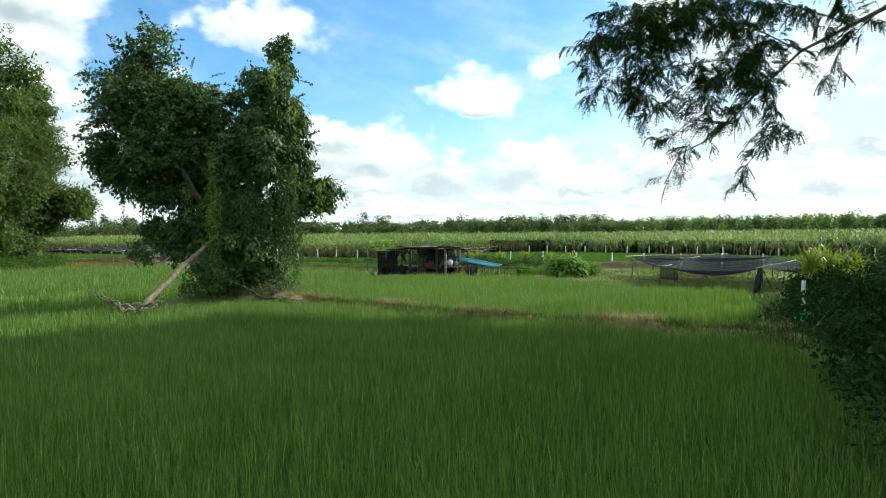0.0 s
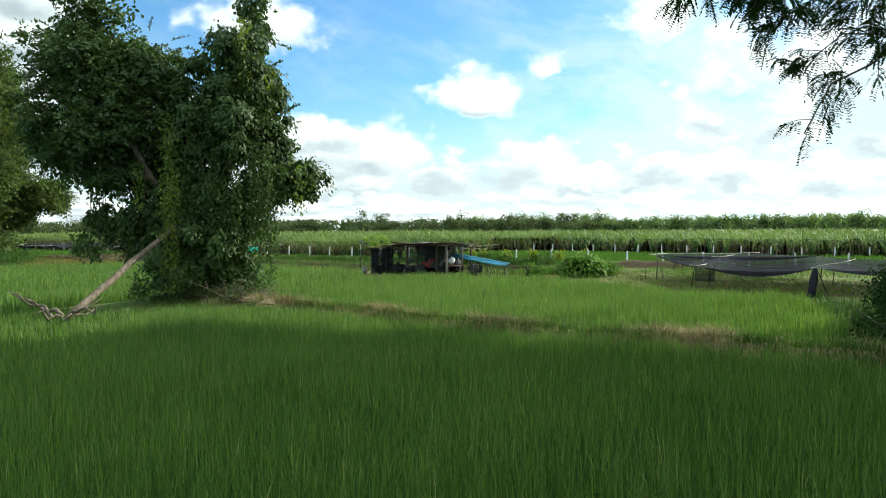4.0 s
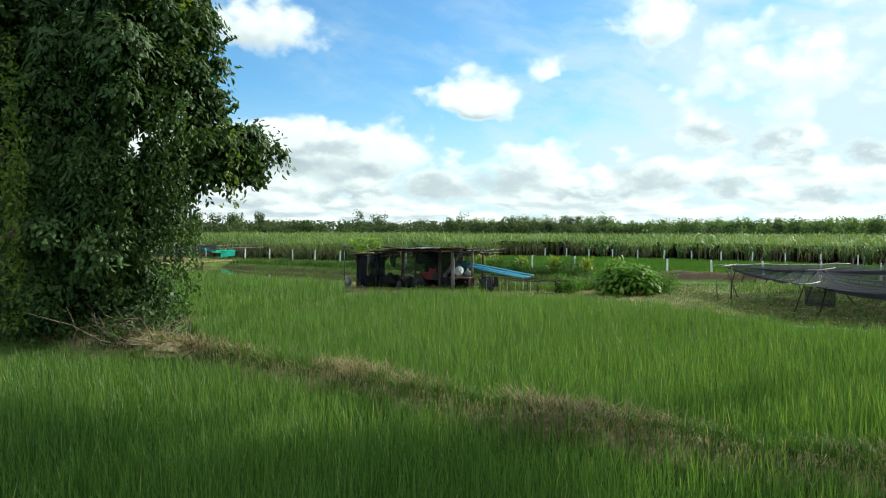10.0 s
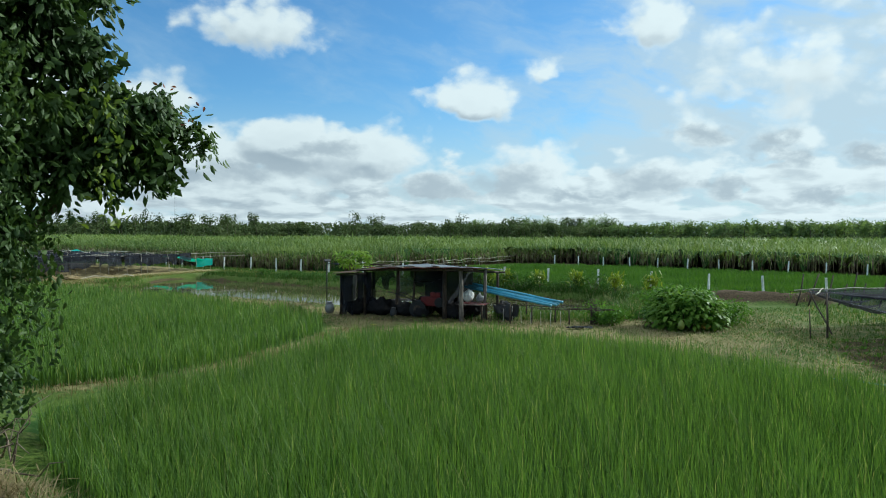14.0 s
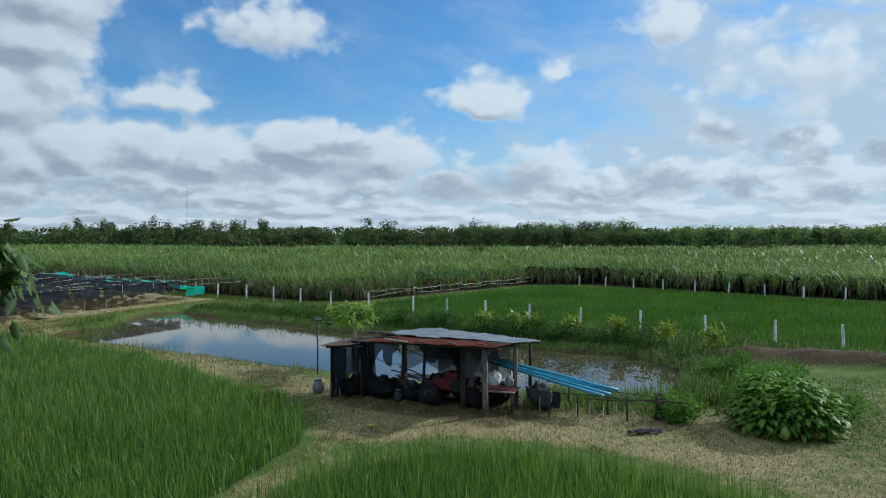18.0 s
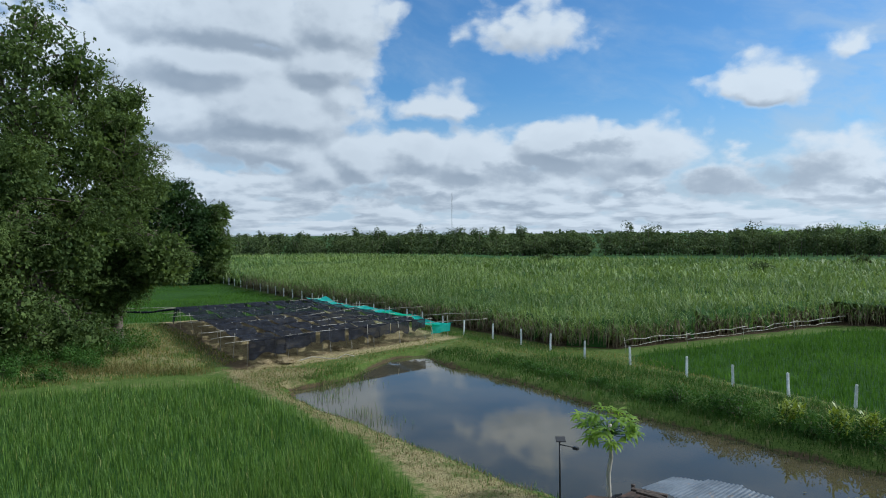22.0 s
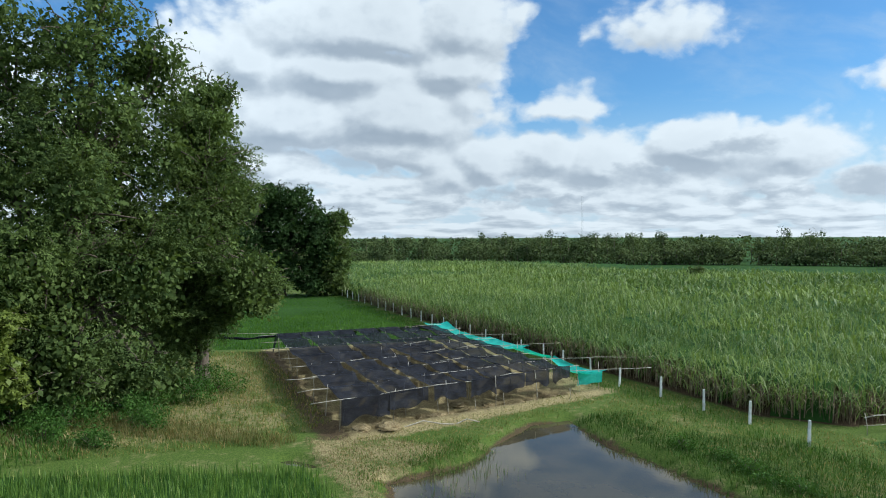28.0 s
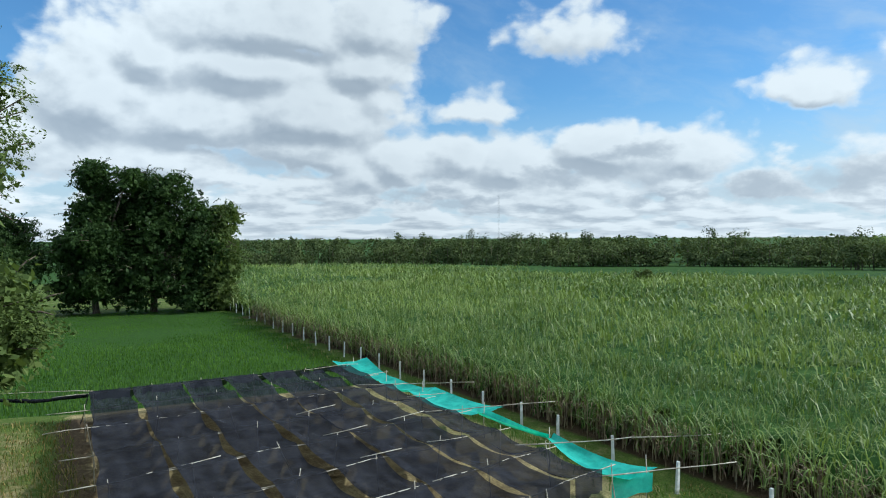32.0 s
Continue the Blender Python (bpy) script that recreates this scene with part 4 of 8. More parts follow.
def build_grass():
    bx, by = band(BUND, 0.36, 1150)
    tuft = crumple(bx, by, 1.5, 51) + rng.normal(size=len(bx)) * 0.35
    dead, alive = tuft > 0.30, tuft <= 0.30
    k = int(dead.sum())
    lying = blades(np.stack([bx[dead], by[dead], ground_height(bx[dead], by[dead]) + rng.uniform(0.0, 0.12, k)], 1), rng.uniform(0.18, 0.46, k), 0.010, rng.uniform(0.7, 1.55, k), rng.uniform(0.0, 0.4, k))
    yx, yy = scatter(YARD, 46, (-8, 13, 31, 50))
    k = len(yx)
    thatch = blades(np.stack([yx, yy, ground_height(yx, yy) + 0.02], 1), rng.uniform(0.15, 0.36, k), 0.015, rng.uniform(1.1, 1.6, k), rng.uniform(0.0, 0.3, k))
    dry = [lying, thatch, grass(*band(PATH_BUND, 0.3, 200), 0.15, 0.012),
           grass(*scatter(YARD, 130, (-8, 12, 33, 50)), 0.085, 0.012), grass(*scatter(WEST_BANK, 190), 0.11, 0.015)]
    stuff("dry_grass", mesh_from("dry_grass", *gather(dry), M_DRY), "dry straw-coloured mown grass on bund and yard", "grass")
    bank = [(-20.6, 64.0), (-22.5, 61.0), (-15.5, 56.4), (-8.4, 52.4), (-5.4, 51.2)]
    fence_line = [(20, 54.4), (4.2, 64.6), (-8.5, 72.6), (-19.5, 80.0), (-29, 87.4), (-52, 103)]
    green = [grass(bx[alive], by[alive], 0.25, 0.010),
             grass(*band(fence_line, 0.5, 90), 0.35, 0.022), grass(*band(bank, 0.45, 45), 0.26, 0.016),
             grass(*scatter([(6.0, 45.2), (9.8, 46.5), (9.6, 52.0), (8.6, 52.4), (7.8, 49.2), (6.2, 46.8)], 420), 0.55, 0.02),
             grass(*scatter([(1.5, 45.4), (6.2, 44.4), (6.6, 46.6), (5.2, 47.0), (2.2, 48.0)], 260), 0.45, 0.014),
                          grass(*scatter([(-33, 57), (-34, 54.4), (-50, 46), (-52, 66), (-40, 60)], 40), 0.45, 0.034),
             grass(*scatter(YARD, 120, (-8, 12, 33, 50)), 0.10, 0.012), grass(*scatter(YARD, 80, (9, 20, 30, 52)), 0.13, 0.016), grass(*scatter(WEST_BANK, 45), 0.10, 0.015),
             grass(*scatter([(13, 44), (16, 50), (15, 57), (30, 49), (30, 40)], 40), 0.25, 0.024),
             grass(*scatter([(9, 46), (14, 44.5), (16, 50), (10, 50)], 60), 0.10, 0.016),
              grass(*scatter(EAST_BED, 70, (9, 20, 30, 42)), 0.10, 0.016),
             grass(*band([(-20.4, 63.2), (-20.9, 67.0)], 0.8, 450), 0.28, 0.018),
             ]
    lawn = [grass(*scatter([(-28, 62), (-33, 56.5), (-48, 50), (-52, 74), (-46, 79), (-28, 66)], 62), 0.24, 0.024), grass(*scatter([(-18.4, 74.2), (-14, 71.4), (-8, 67), (-5, 70), (-9.5, 72.8), (-18.6, 79)], 120), 0.12, 0.018),
            grass(*scatter([(-24.8, 61.6), (-20.6, 59.9), (-20.9, 66), (-19.6, 73.4), (-18.6, 78), (-20.6, 77.4), (-25.6, 64.4)], 120), 0.12, 0.018)]
    weeds = [grass(*band(EAST_BANK, 0.8, 260), 0.34, 0.020), grass(*band(EAST_BANK, 1.8, 190), 0.30, 0.020),
             grass(*scatter([(-0.5, 48.0), (-1.2, 46.4), (1.2, 44.3), (1.6, 46.6)], 60), 0.3, 0.016)]
    weed_field = [(-14, 72.4), (-8, 66.6), (-2, 61.6), (4, 58.8), (9.5, 56.2), (13, 54.8), (18, 54.8), (4.4, 64.6), (-5.6, 71.6), (-10, 74.0)]
    weeds += [grass(*scatter(weed_field, 95), 0.34, 0.020)]
    weeds.append(grass(*scatter([(8.6, 16.8), (10.4, 20.2), (13.4, 28.6), (16, 28), (13.0, 18), (9.5, 14.5)], 130), 0.4, 0.02))
    tan = [grass(*scatter([(-37.5, 58.4), (-27.4, 61.7), (-27.2, 63.0), (-33, 62.6), (-38, 61.0)], 95), 0.52, 0.020), grass(*scatter([(-32, 68.5), (-36, 65), (-41, 71), (-45, 77), (-38, 74)], 14), 0.34, 0.022)]
    stuff("tall_grass", mesh_from("tall_grass", *gather(tan), M_TAN), "tall tan seeding grass at the paddy's head", "grass")
    stuff("bank_weeds", mesh_from("bank_weeds", *gather(weeds), M_SHADED_WEED), "rank weeds on the pond bank, coloured dark for the shaded slope", "weeds")
    lawn.append(grass(*scatter([(-5, 70), (-8, 67), (-2, 62.6), (4, 59.6), (9.5, 57), (13, 54.6), (18, 54.4), (4.4, 64), (-5, 70.2)], 36), 0.16, 0.016))
    lawn.append(grass(*scatter([(-19, 80.4), (-5.5, 71.6), (-1, 69.4), (-5.4, 75.8), (-11.0, 76.8), (-19.6, 82.6)], 110), 0.16, 0.018))
    stuff("lawn", mesh_from("lawn", *gather(lawn), M_LAWN), "mown yellowing lawn grass about the nets", "grass")
    stuff("green_grass", mesh_from("green_grass", *gather(green), M_GRASS), "green and yellowing grass on pond banks and fence line", "grass")


build_grass()


# ---- trees ----
def crown_points(blobs, count, clump=0.9, per=55, flat=0.6, inner=0.35):
    """Leaf places in clumps over the outer part of several rounded masses."""
    vol = np.array([b[3] ** 2 for b in blobs])
    out, mids = [], []
    for b, share in zip(blobs, vol / vol.sum()):
        k = max(2, int(count * share / per))
        d = rng.normal(size=(k, 3))
        d /= np.linalg.norm(d, axis=1)[:, None]
        r = b[3] * rng.uniform(inner, 1.08, k) ** 0.6
        squash = np.array([1, 1, b[4] if len(b) > 4 else 0.85])
        c = np.array(b[:3]) + d * r[:, None] * squash
        mids.append(c)
        s = clump * rng.uniform(0.6, 1.3, k)
        spread = np.clip(rng.normal(size=(k * per, 3)), -1.7, 1.7)
        p = np.repeat(c, per, 0) + spread * np.repeat(s, per)[:, None] * np.array([0.5, 0.5, 0.5 * flat])
        out.append(p)
    return np.concatenate(out), np.concatenate(mids)


def sprays(blobs, count, reach=1.2, per=60, inner=0.55, hang=0.25, thick=0.16, fan=0.30, out_face=0.35, outer=1.06):
    """Leafy sprays on rounded masses: leaf places, the way each leaf points, the way it faces, and spray roots and tips."""
    area = np.array([b[3] ** 2 for b in blobs])
    out, ways, faces, roots, tips = [], [], [], [], []
    for b, share in zip(blobs, area / area.sum()):
        k = max(3, int(count * share / per))
        d = rng.normal(size=(k, 3))
        d /= np.linalg.norm(d, axis=1)[:, None]
        r = b[3] * rng.uniform(inner, outer, k)
        c = np.array(b[:3]) + d * r[:, None] * np.array([1, 1, b[4] if len(b) > 4 else 0.85])
        axis = d * np.array([1, 1, 0.75]) + rng.normal(size=(k, 3)) * 0.35
        axis[:, 2] -= hang
        axis /= np.linalg.norm(axis, axis=1)[:, None]
        length = reach * rng.uniform(0.55, 1.5, k)
        up = np.array([0, 0, 1.0]) + d * out_face
        side = np.cross(axis, up)
        side /= np.linalg.norm(side, axis=1)[:, None] + 1e-9
        lift = np.cross(side, axis)
        n = k * per
        a, s, l, lf, ln = (np.repeat(q, per, 0) for q in (axis, side, c, lift, length))
        f = rng.uniform(-0.5, 0.6, n)
        w = np.clip(rng.normal(size=n), -2, 2) * fan * (1.05 - np.abs(f + 0.05) * 1.3)
        bow = -0.35 * np.clip(f + 0.1, 0, 1) ** 2
        p = l + a * (f * ln)[:, None] + s * (w * ln)[:, None] + lf * ((rng.normal(size=n) * thick * 0.5 + bow) * ln)[:, None]
        out.append(p), ways.append(a * 0.7 + s * np.sign(w)[:, None] * 0.8 + np.array([0, 0, -0.2])), faces.append(lf + np.repeat(d, per, 0) * out_face)
        roots.append(c - axis * length[:, None] * 0.55), tips.append(c + axis * length[:, None] * 0.45)
    return tuple(np.concatenate(q) for q in (out, ways, faces, roots, tips))


def lumps(blobs, per=12, share=0.40):
    """Smaller rounded masses over the outside of larger ones, so that a crown is lobed and shades itself."""
    out = []
    for b in blobs:
        k = max(5, int(per * min(1.6, b[3] / 2.5)))
        d = rng.normal(size=(k, 3))
        d /= np.linalg.norm(d, axis=1)[:, None]
        flat = b[4] if len(b) > 4 else 0.85
        for v, f in zip(d, rng.uniform(0.62, 0.95, k)):
            out.append((b[0] + v[0] * b[3] * f, b[1] + v[1] * b[3] * f, b[2] + v[2] * b[3] * f * flat, b[3] * share * rng.uniform(0.7, 1.25), 0.72))
    return out


def shoots(blobs, count, reach, gap=0.07):
    """Single leafy shoots that stick out of the upper outside of a crown: twig lines, leaf places and the way each leaf points."""
    lines, places, ways = [], [], []
    area = np.array([b[3] ** 2 for b in blobs])
    for b in (blobs[i] for i in rng.choice(len(blobs), count, p=area / area.sum())):
        d = rng.normal(size=3)
        d[2] = abs(d[2]) * 0.9
        d /= np.linalg.norm(d)
        a = np.array(b[:3]) + d * b[3] * 0.85
        way = d + rng.normal(size=3) * 0.3
        way /= np.linalg.norm(way)
        long = reach * rng.uniform(0.5, 1.3)
        t = np.linspace(0, 1, 6)[:, None]
        line = a + way * long * t + np.array([0, 0, -0.28 * long]) * t ** 2
        lines.append(line)
        k = int(long / gap)
        f = rng.uniform(0.15, 1.0, k)
        p = np.stack([np.interp(f, t[:, 0], line[:, j]) for j in range(3)], 1)
        side = np.cross(way, rng.normal(size=(k, 3)))
        side /= np.linalg.norm(side, axis=1)[:, None] + 1e-9
        places.append(p + side * gap * 0.8), ways.append(side + way * 0.8 + np.array([0, 0, -0.3]))
    return lines, np.concatenate(places), np.concatenate(ways)


def tree(name, label, base, blobs, trunk_r, count, leaf, mat, bark=M_BARK, clump=0.9, droop=0.5, aspect=0.5, fork=0.35, twigs=60, seed=1, group="", per=60, hang=0.25, lobed=True):
    x, y = base
    z = height_at(x, y)
    t = thing(name, (x, y, z - 0.05), label, "tree", group)
    r = np.random.default_rng(seed)
    local = [(b[0], b[1], *b[2:]) for b in blobs]
    top = max(b[2] for b in local)
    mean = np.array([np.mean([b[0] for b in local]), np.mean([b[1] for b in local])])
    split = np.array([mean[0] * 0.3, mean[1] * 0.3, top * fork])
    wood = [tube([(0, 0, -0.15), (0.02, 0.0, 0.25), *wobbly((0, 0, 0.6), split, 4, 0.08, seed)], np.array([1.5, 1.15, 1.0, 0.92, 0.86, 0.8]) * trunk_r, 9)]
    for b in local:
        end = np.array(b[:3]) + np.array([0, 0, b[3] * 0.3])
        line = wobbly(split, end, 6, 0.04 * np.linalg.norm(end - split), int(r.integers(1e6)))
        wood.append(tube(line, np.linspace(0.62, 0.1, 6) * trunk_r, 6))
    masses = lumps(local) if lobed else local
    p, way, face, roots, mids = sprays(masses, int(count * 0.80), clump * (0.6 if lobed else 0.95), per, hang=hang, inner=0.7, out_face=0.5)
    for m in mids[r.permutation(len(mids))[:twigs]]:
        b = local[int(np.argmin([np.linalg.norm(m - np.array(q[:3])) for q in local]))]
        s = np.array(b[:3]) * 0.75 + split * 0.25
        wood.append(tube(wobbly(s, m, 4, 0.12, int(r.integers(1e6))), np.linspace(0.16, 0.04, 4) * trunk_r, 4))
    both = []
    if lobed:
        lines, sp, sw = shoots(local, int(count / 500), clump * 0.9, leaf * 0.5)
        wood += [tube(l[::2], np.linspace(0.04, 0.012, 3), 4) for l in lines]
        both.append(sprig_leaves(sp, sw, np.array([0, 0, 1.0]) + 0 * sw, leaf * rng.uniform(0.6, 1.3, len(sp)), aspect, 0.4))
    part("trunk", mesh_from("trunk", *gather(wood), bark), None, t)
    deep, _ = crown_points([(b[0], b[1], b[2], b[3] * 0.68) for b in local], int(count * 0.26), clump * 0.8, 30)
    deep = deep[deep[:, 2] > 0.2]
    keep = p[:, 2] > 0.08
    p, way, face = p[keep], way[keep], face[keep]
    both += [sprig_leaves(p, way, face, leaf * rng.uniform(0.6, 1.4, len(p)), aspect), leaves(deep, leaf * 2.1 * rng.uniform(0.6, 1.35, len(deep)), 0.7, droop)]
    part("crown", mesh_from("crown", *gather(both), mat), None, t)
    return t


# the big trees along the western edge
tree("rain_tree", "tall broad green rain tree at the field edge", (-42.5, 61.8),
     [(0.5, 0, 14.2, 4.0, 0.8), (-2.5, -1.0, 17.4, 3.2, 0.8), (-0.4, 0.2, 19.3, 1.7), (2.0, 0.0, 18.0, 2.2, 0.8), (2.8, -1.5, 11.2, 3.2, 0.8), (-2.0, -3.0, 12.6, 4.0, 0.8), (2.2, -3.2, 7.6, 3.5, 0.8),
      (3.4, 2.0, 6.8, 3.3, 0.8), (-1.0, 3.0, 9.5, 3.6, 0.8), (2.5, -1.5, 3.6, 3.0, 0.9), (-1.0, -3.5, 4.0, 3.5, 0.9), (3.6, 0.0, 15.0, 2.0, 0.8), (-0.5, -1.0, 7.0, 4.0, 1.0), (1.5, -2.4, 1.6, 2.3, 0.8), (3.4, 0.6, 2.2, 2.2), (3.6, -1.6, 1.5, 2.0, 0.8), (4.4, 1.6, 1.5, 1.7, 0.8), (3.0, 3.4, 1.6, 2.2, 0.8), (-4.0, -3.5, 8.5, 3.6, 0.9),
      (1.8, 3.5, 13.0, 3.2, 0.8), (2.2, 3.4, 17.2, 2.6, 0.8), (2.4, 4.5, 9.0, 3.2, 0.9), (2.0, 4.2, 5.0, 3.2, 0.9), (2.0, 1.2, 20.6, 1.9, 0.9), (-3.4, -2.1, 20.2, 2.0, 0.9), (4.0, 2.6, 18.4, 1.6, 0.8), (-5.5, -3.4, 17.0, 3.0, 0.8), (-5.0, -4.0, 13.0, 3.2, 0.9)],
     0.55, 175000, 0.145, M_LEAF, clump=1.4, aspect=0.45, per=40, twigs=110, seed=2)
tree("rain_tree", "tall green rain tree with airy crown beside another", (-41.4, 69.5),
     [(0, 0, 13.0, 3.0, 0.8), (1.6, -1.0, 15.2, 1.8, 0.8), (-1.8, 1.0, 16.0, 2.3, 0.8), (1.9, 0.0, 11.0, 2.3, 0.7), (1.0, -2.5, 8.0, 2.8, 0.7), (3.2, -0.8, 6.4, 2.4, 0.7), (1.8, -1.0, 4.4, 1.8, 0.8), (0.3, 0.5, 17.2, 1.6, 0.7), (4.9, -0.6, 6.4, 1.9, 0.7),
      (0, 0, 9.5, 2.8, 0.9), (1.2, -1.0, 5.0, 2.9, 0.9), (5.4, -0.8, 5.4, 1.6, 0.7), (-0.6, -0.6, 2.6, 1.8, 0.9)],
     0.42, 105000, 0.140, M_LEAF, clump=1.25, aspect=0.45, per=40, twigs=120, seed=3)
tree("field_tree", "low pale-leaved tree lit by the sun", (-40.6, 56.6),
     [(0, 0, 4.8, 1.9, 0.7), (1.2, -0.5, 3.0, 1.6, 0.7), (-1.2, 1.0, 6.8, 1.5, 0.7), (0.6, 0.8, 2.0, 1.5, 0.8), (-1.4, -1.4, 5.0, 1.8, 0.7), (0.4, -0.6, 1.2, 1.2)], 0.16, 22000, 0.17, M_LEAF_PALE, clump=0.9, per=40, twigs=60, seed=5)
tree("field_tree", "tall green tree behind the low ones", (-50.0, 55.5),
     [(0, 0, 12.0, 4.4, 0.7), (-2, -2, 16.0, 3.6, 0.7), (2.5, 1.0, 16.8, 2.6, 0.7), (1.5, -3.0, 7.0, 3.6, 0.7), (1.0, 0.0, 3.5, 3.4, 0.8)], 0.4, 36000, 0.30, M_LEAF, clump=1.5, aspect=0.42, per=50, seed=6)
GROVE = "grove beyond the rice"
tree("grove_tree", "dense dark green round-headed tree beyond the rice", (-81.4, 116.6),
     [(0, 0, 10.0, 4.0, 0.8), (-2.5, 0.5, 15.2, 2.4, 0.8), (1.8, 1.0, 14.4, 2.8, 0.7), (-0.4, 0.4, 13.0, 2.8, 0.8), (-3.6, -0.6, 11.6, 3.0, 0.8), (4.4, 2.4, 11.4, 2.8, 0.8), (5.4, 2.4, 7.0, 2.8, 0.9), (3.8, 2.0, 9.0, 3.4, 0.7), (-3.2, -2.0, 8.2, 3.6, 0.8), (0.5, -2.0, 5.0, 3.6, 0.8), (-2.5, -2.6, 3.2, 2.8, 0.9), (3.0, 0.5, 3.6, 3.0, 0.9), (0.0, -2.4, 1.8, 2.0), (4.8, 1.0, 2.0, 1.9)],
     0.4, 74000, 0.235, M_LEAF_DARK, clump=1.5, per=44, seed=7, group=GROVE)
tree("grove_tree", "dark leafy tree with pale trunk beside the grove", (-86.0, 112.6),
     [(0, 0, 11.0, 3.8, 0.8), (-1.8, 1.0, 16.2, 1.8, 0.9), (1.6, -1.0, 15.8, 1.8, 0.8), (0.4, 0, 14.4, 2.2, 0.8), (0, -2.5, 7.0, 3.2, 0.8), (4.2, 1.0, 15.2, 1.5, 0.8), (2.5, -1.5, 8.0, 3.2, 0.8), (1.5, -2.0, 4.0, 3.0, 0.9), (-1.5, -2.0, 2.6, 2.6, 0.9)], 0.35, 50000, 0.235, M_LEAF_DARK, clump=1.4, per=44, seed=8, group=GROVE)
tree("grove_tree", "sunlit round green tree on the grove's edge", (-76.9, 120.8),
     [(0, 0, 8.0, 3.6, 0.8), (0.8, 1.5, 10.8, 2.6, 0.8), (1.6, 0.0, 5.2, 3.2, 0.9), (-1.5, -0.5, 3.0, 2.8, 0.9), (1.6, 0.0, 2.2, 2.4, 0.9)], 0.35, 36000, 0.235, M_LEAF, clump=1.4, per=44, seed=9, group=GROVE)
tree("grove_tree", "lower grey-green spreading tree beside the grove", (-91.6, 106.4),
     [(0, 0, 6.0, 4.0, 0.8), (2.5, -1.5, 5.0, 3.0, 0.8), (-3, 1.0, 9.0, 3.4, 0.8), (1.0, -1.0, 2.4, 2.6, 0.9)], 0.3, 26000, 0.25, M_LEAF_DARK, clump=1.4, per=44, seed=10, group=GROVE)
# tall unseen trees east of the walk, added to throw shade on the rice
# bears the overhanging branch; western crown lobes added to darken the rice below
tree("unseen_shade_tree", "unseen tall spreading tree that bears the branch and shades the paddy", (15.5, 8.5),
     [(0, 0, 10.0, 4.6), (-2.5, -1.5, 12.5, 3.6), (1.5, 2.0, 13.5, 3.6), (2.0, -4.0, 10.0, 4.0), (-5.0, -1.0, 11.0, 3.0), (-7.5, -3.0, 11.5, 2.8), (-4.0, -5.5, 11.0, 3.2), (-8.5, -6.5, 12.0, 2.8)], 0.4, 11000, 0.5, M_LEAF, clump=1.3, seed=11, lobed=False)
tree("unseen_shade_tree", "unseen broad low tree added to shade the thicket", (23.5, 22.0),
     [(0, 0, 9.0, 3.8), (-2.0, -2.5, 8.0, 3.2), (1.5, 2.5, 10.0, 3.4)], 0.35, 5000, 0.5, M_LEAF, clump=1.3, seed=15, lobed=False)
for sx, sy, lift, sd in ((26.5, 20.0, 0.0, 12), (31.0, 25.0, 1.5, 13), (33.0, 12.0, 4.0, 14)):
    tree("unseen_shade_tree", "unseen tall dense tree added to shade the southern paddy", (sx, sy),
         [(0, 0, 11.0 + lift, 5.2), (-2.0, -1.5, 16.5 + lift, 4.6), (1.0, 1.0, 20.0 + lift, 4.2), (2.0, -3.0, 14.0 + lift, 4.6), (1.0, 3.0, 7.0, 4.0)],
         0.5, 7000, 0.62, M_LEAF, clump=1.5, seed=sd, lobed=False)
for sx, sy, sd in ((27.5, 34.0, 21), (24.5, 28.5, 23), (40.0, 33.0, 24), (44.0, 41.0, 25), (51.7, 42.0, 26), (54.7, 39.0, 27), (42.2, 45.6, 28), (47.4, 42.8, 29)):
    tall = 0.0 if sx < 35 else 9.0
    tree("unseen_shade_tree", "unseen bare-stemmed tree with a high crown, added to shade the rice", (sx, sy),
         [(0, 0, 23.5 + tall, 4.2), (-2.5, -2.0, 25.0 + tall, 3.6), (2.5, 1.0, 24.5 + tall, 3.8), (0.5, 2.8, 26.0 + tall, 3.6), (0, -3.0, 23.5 + tall, 3.4)], 0.16, 5000, 0.7, M_LEAF, clump=1.5, fork=0.72, twigs=20, seed=sd, lobed=False)


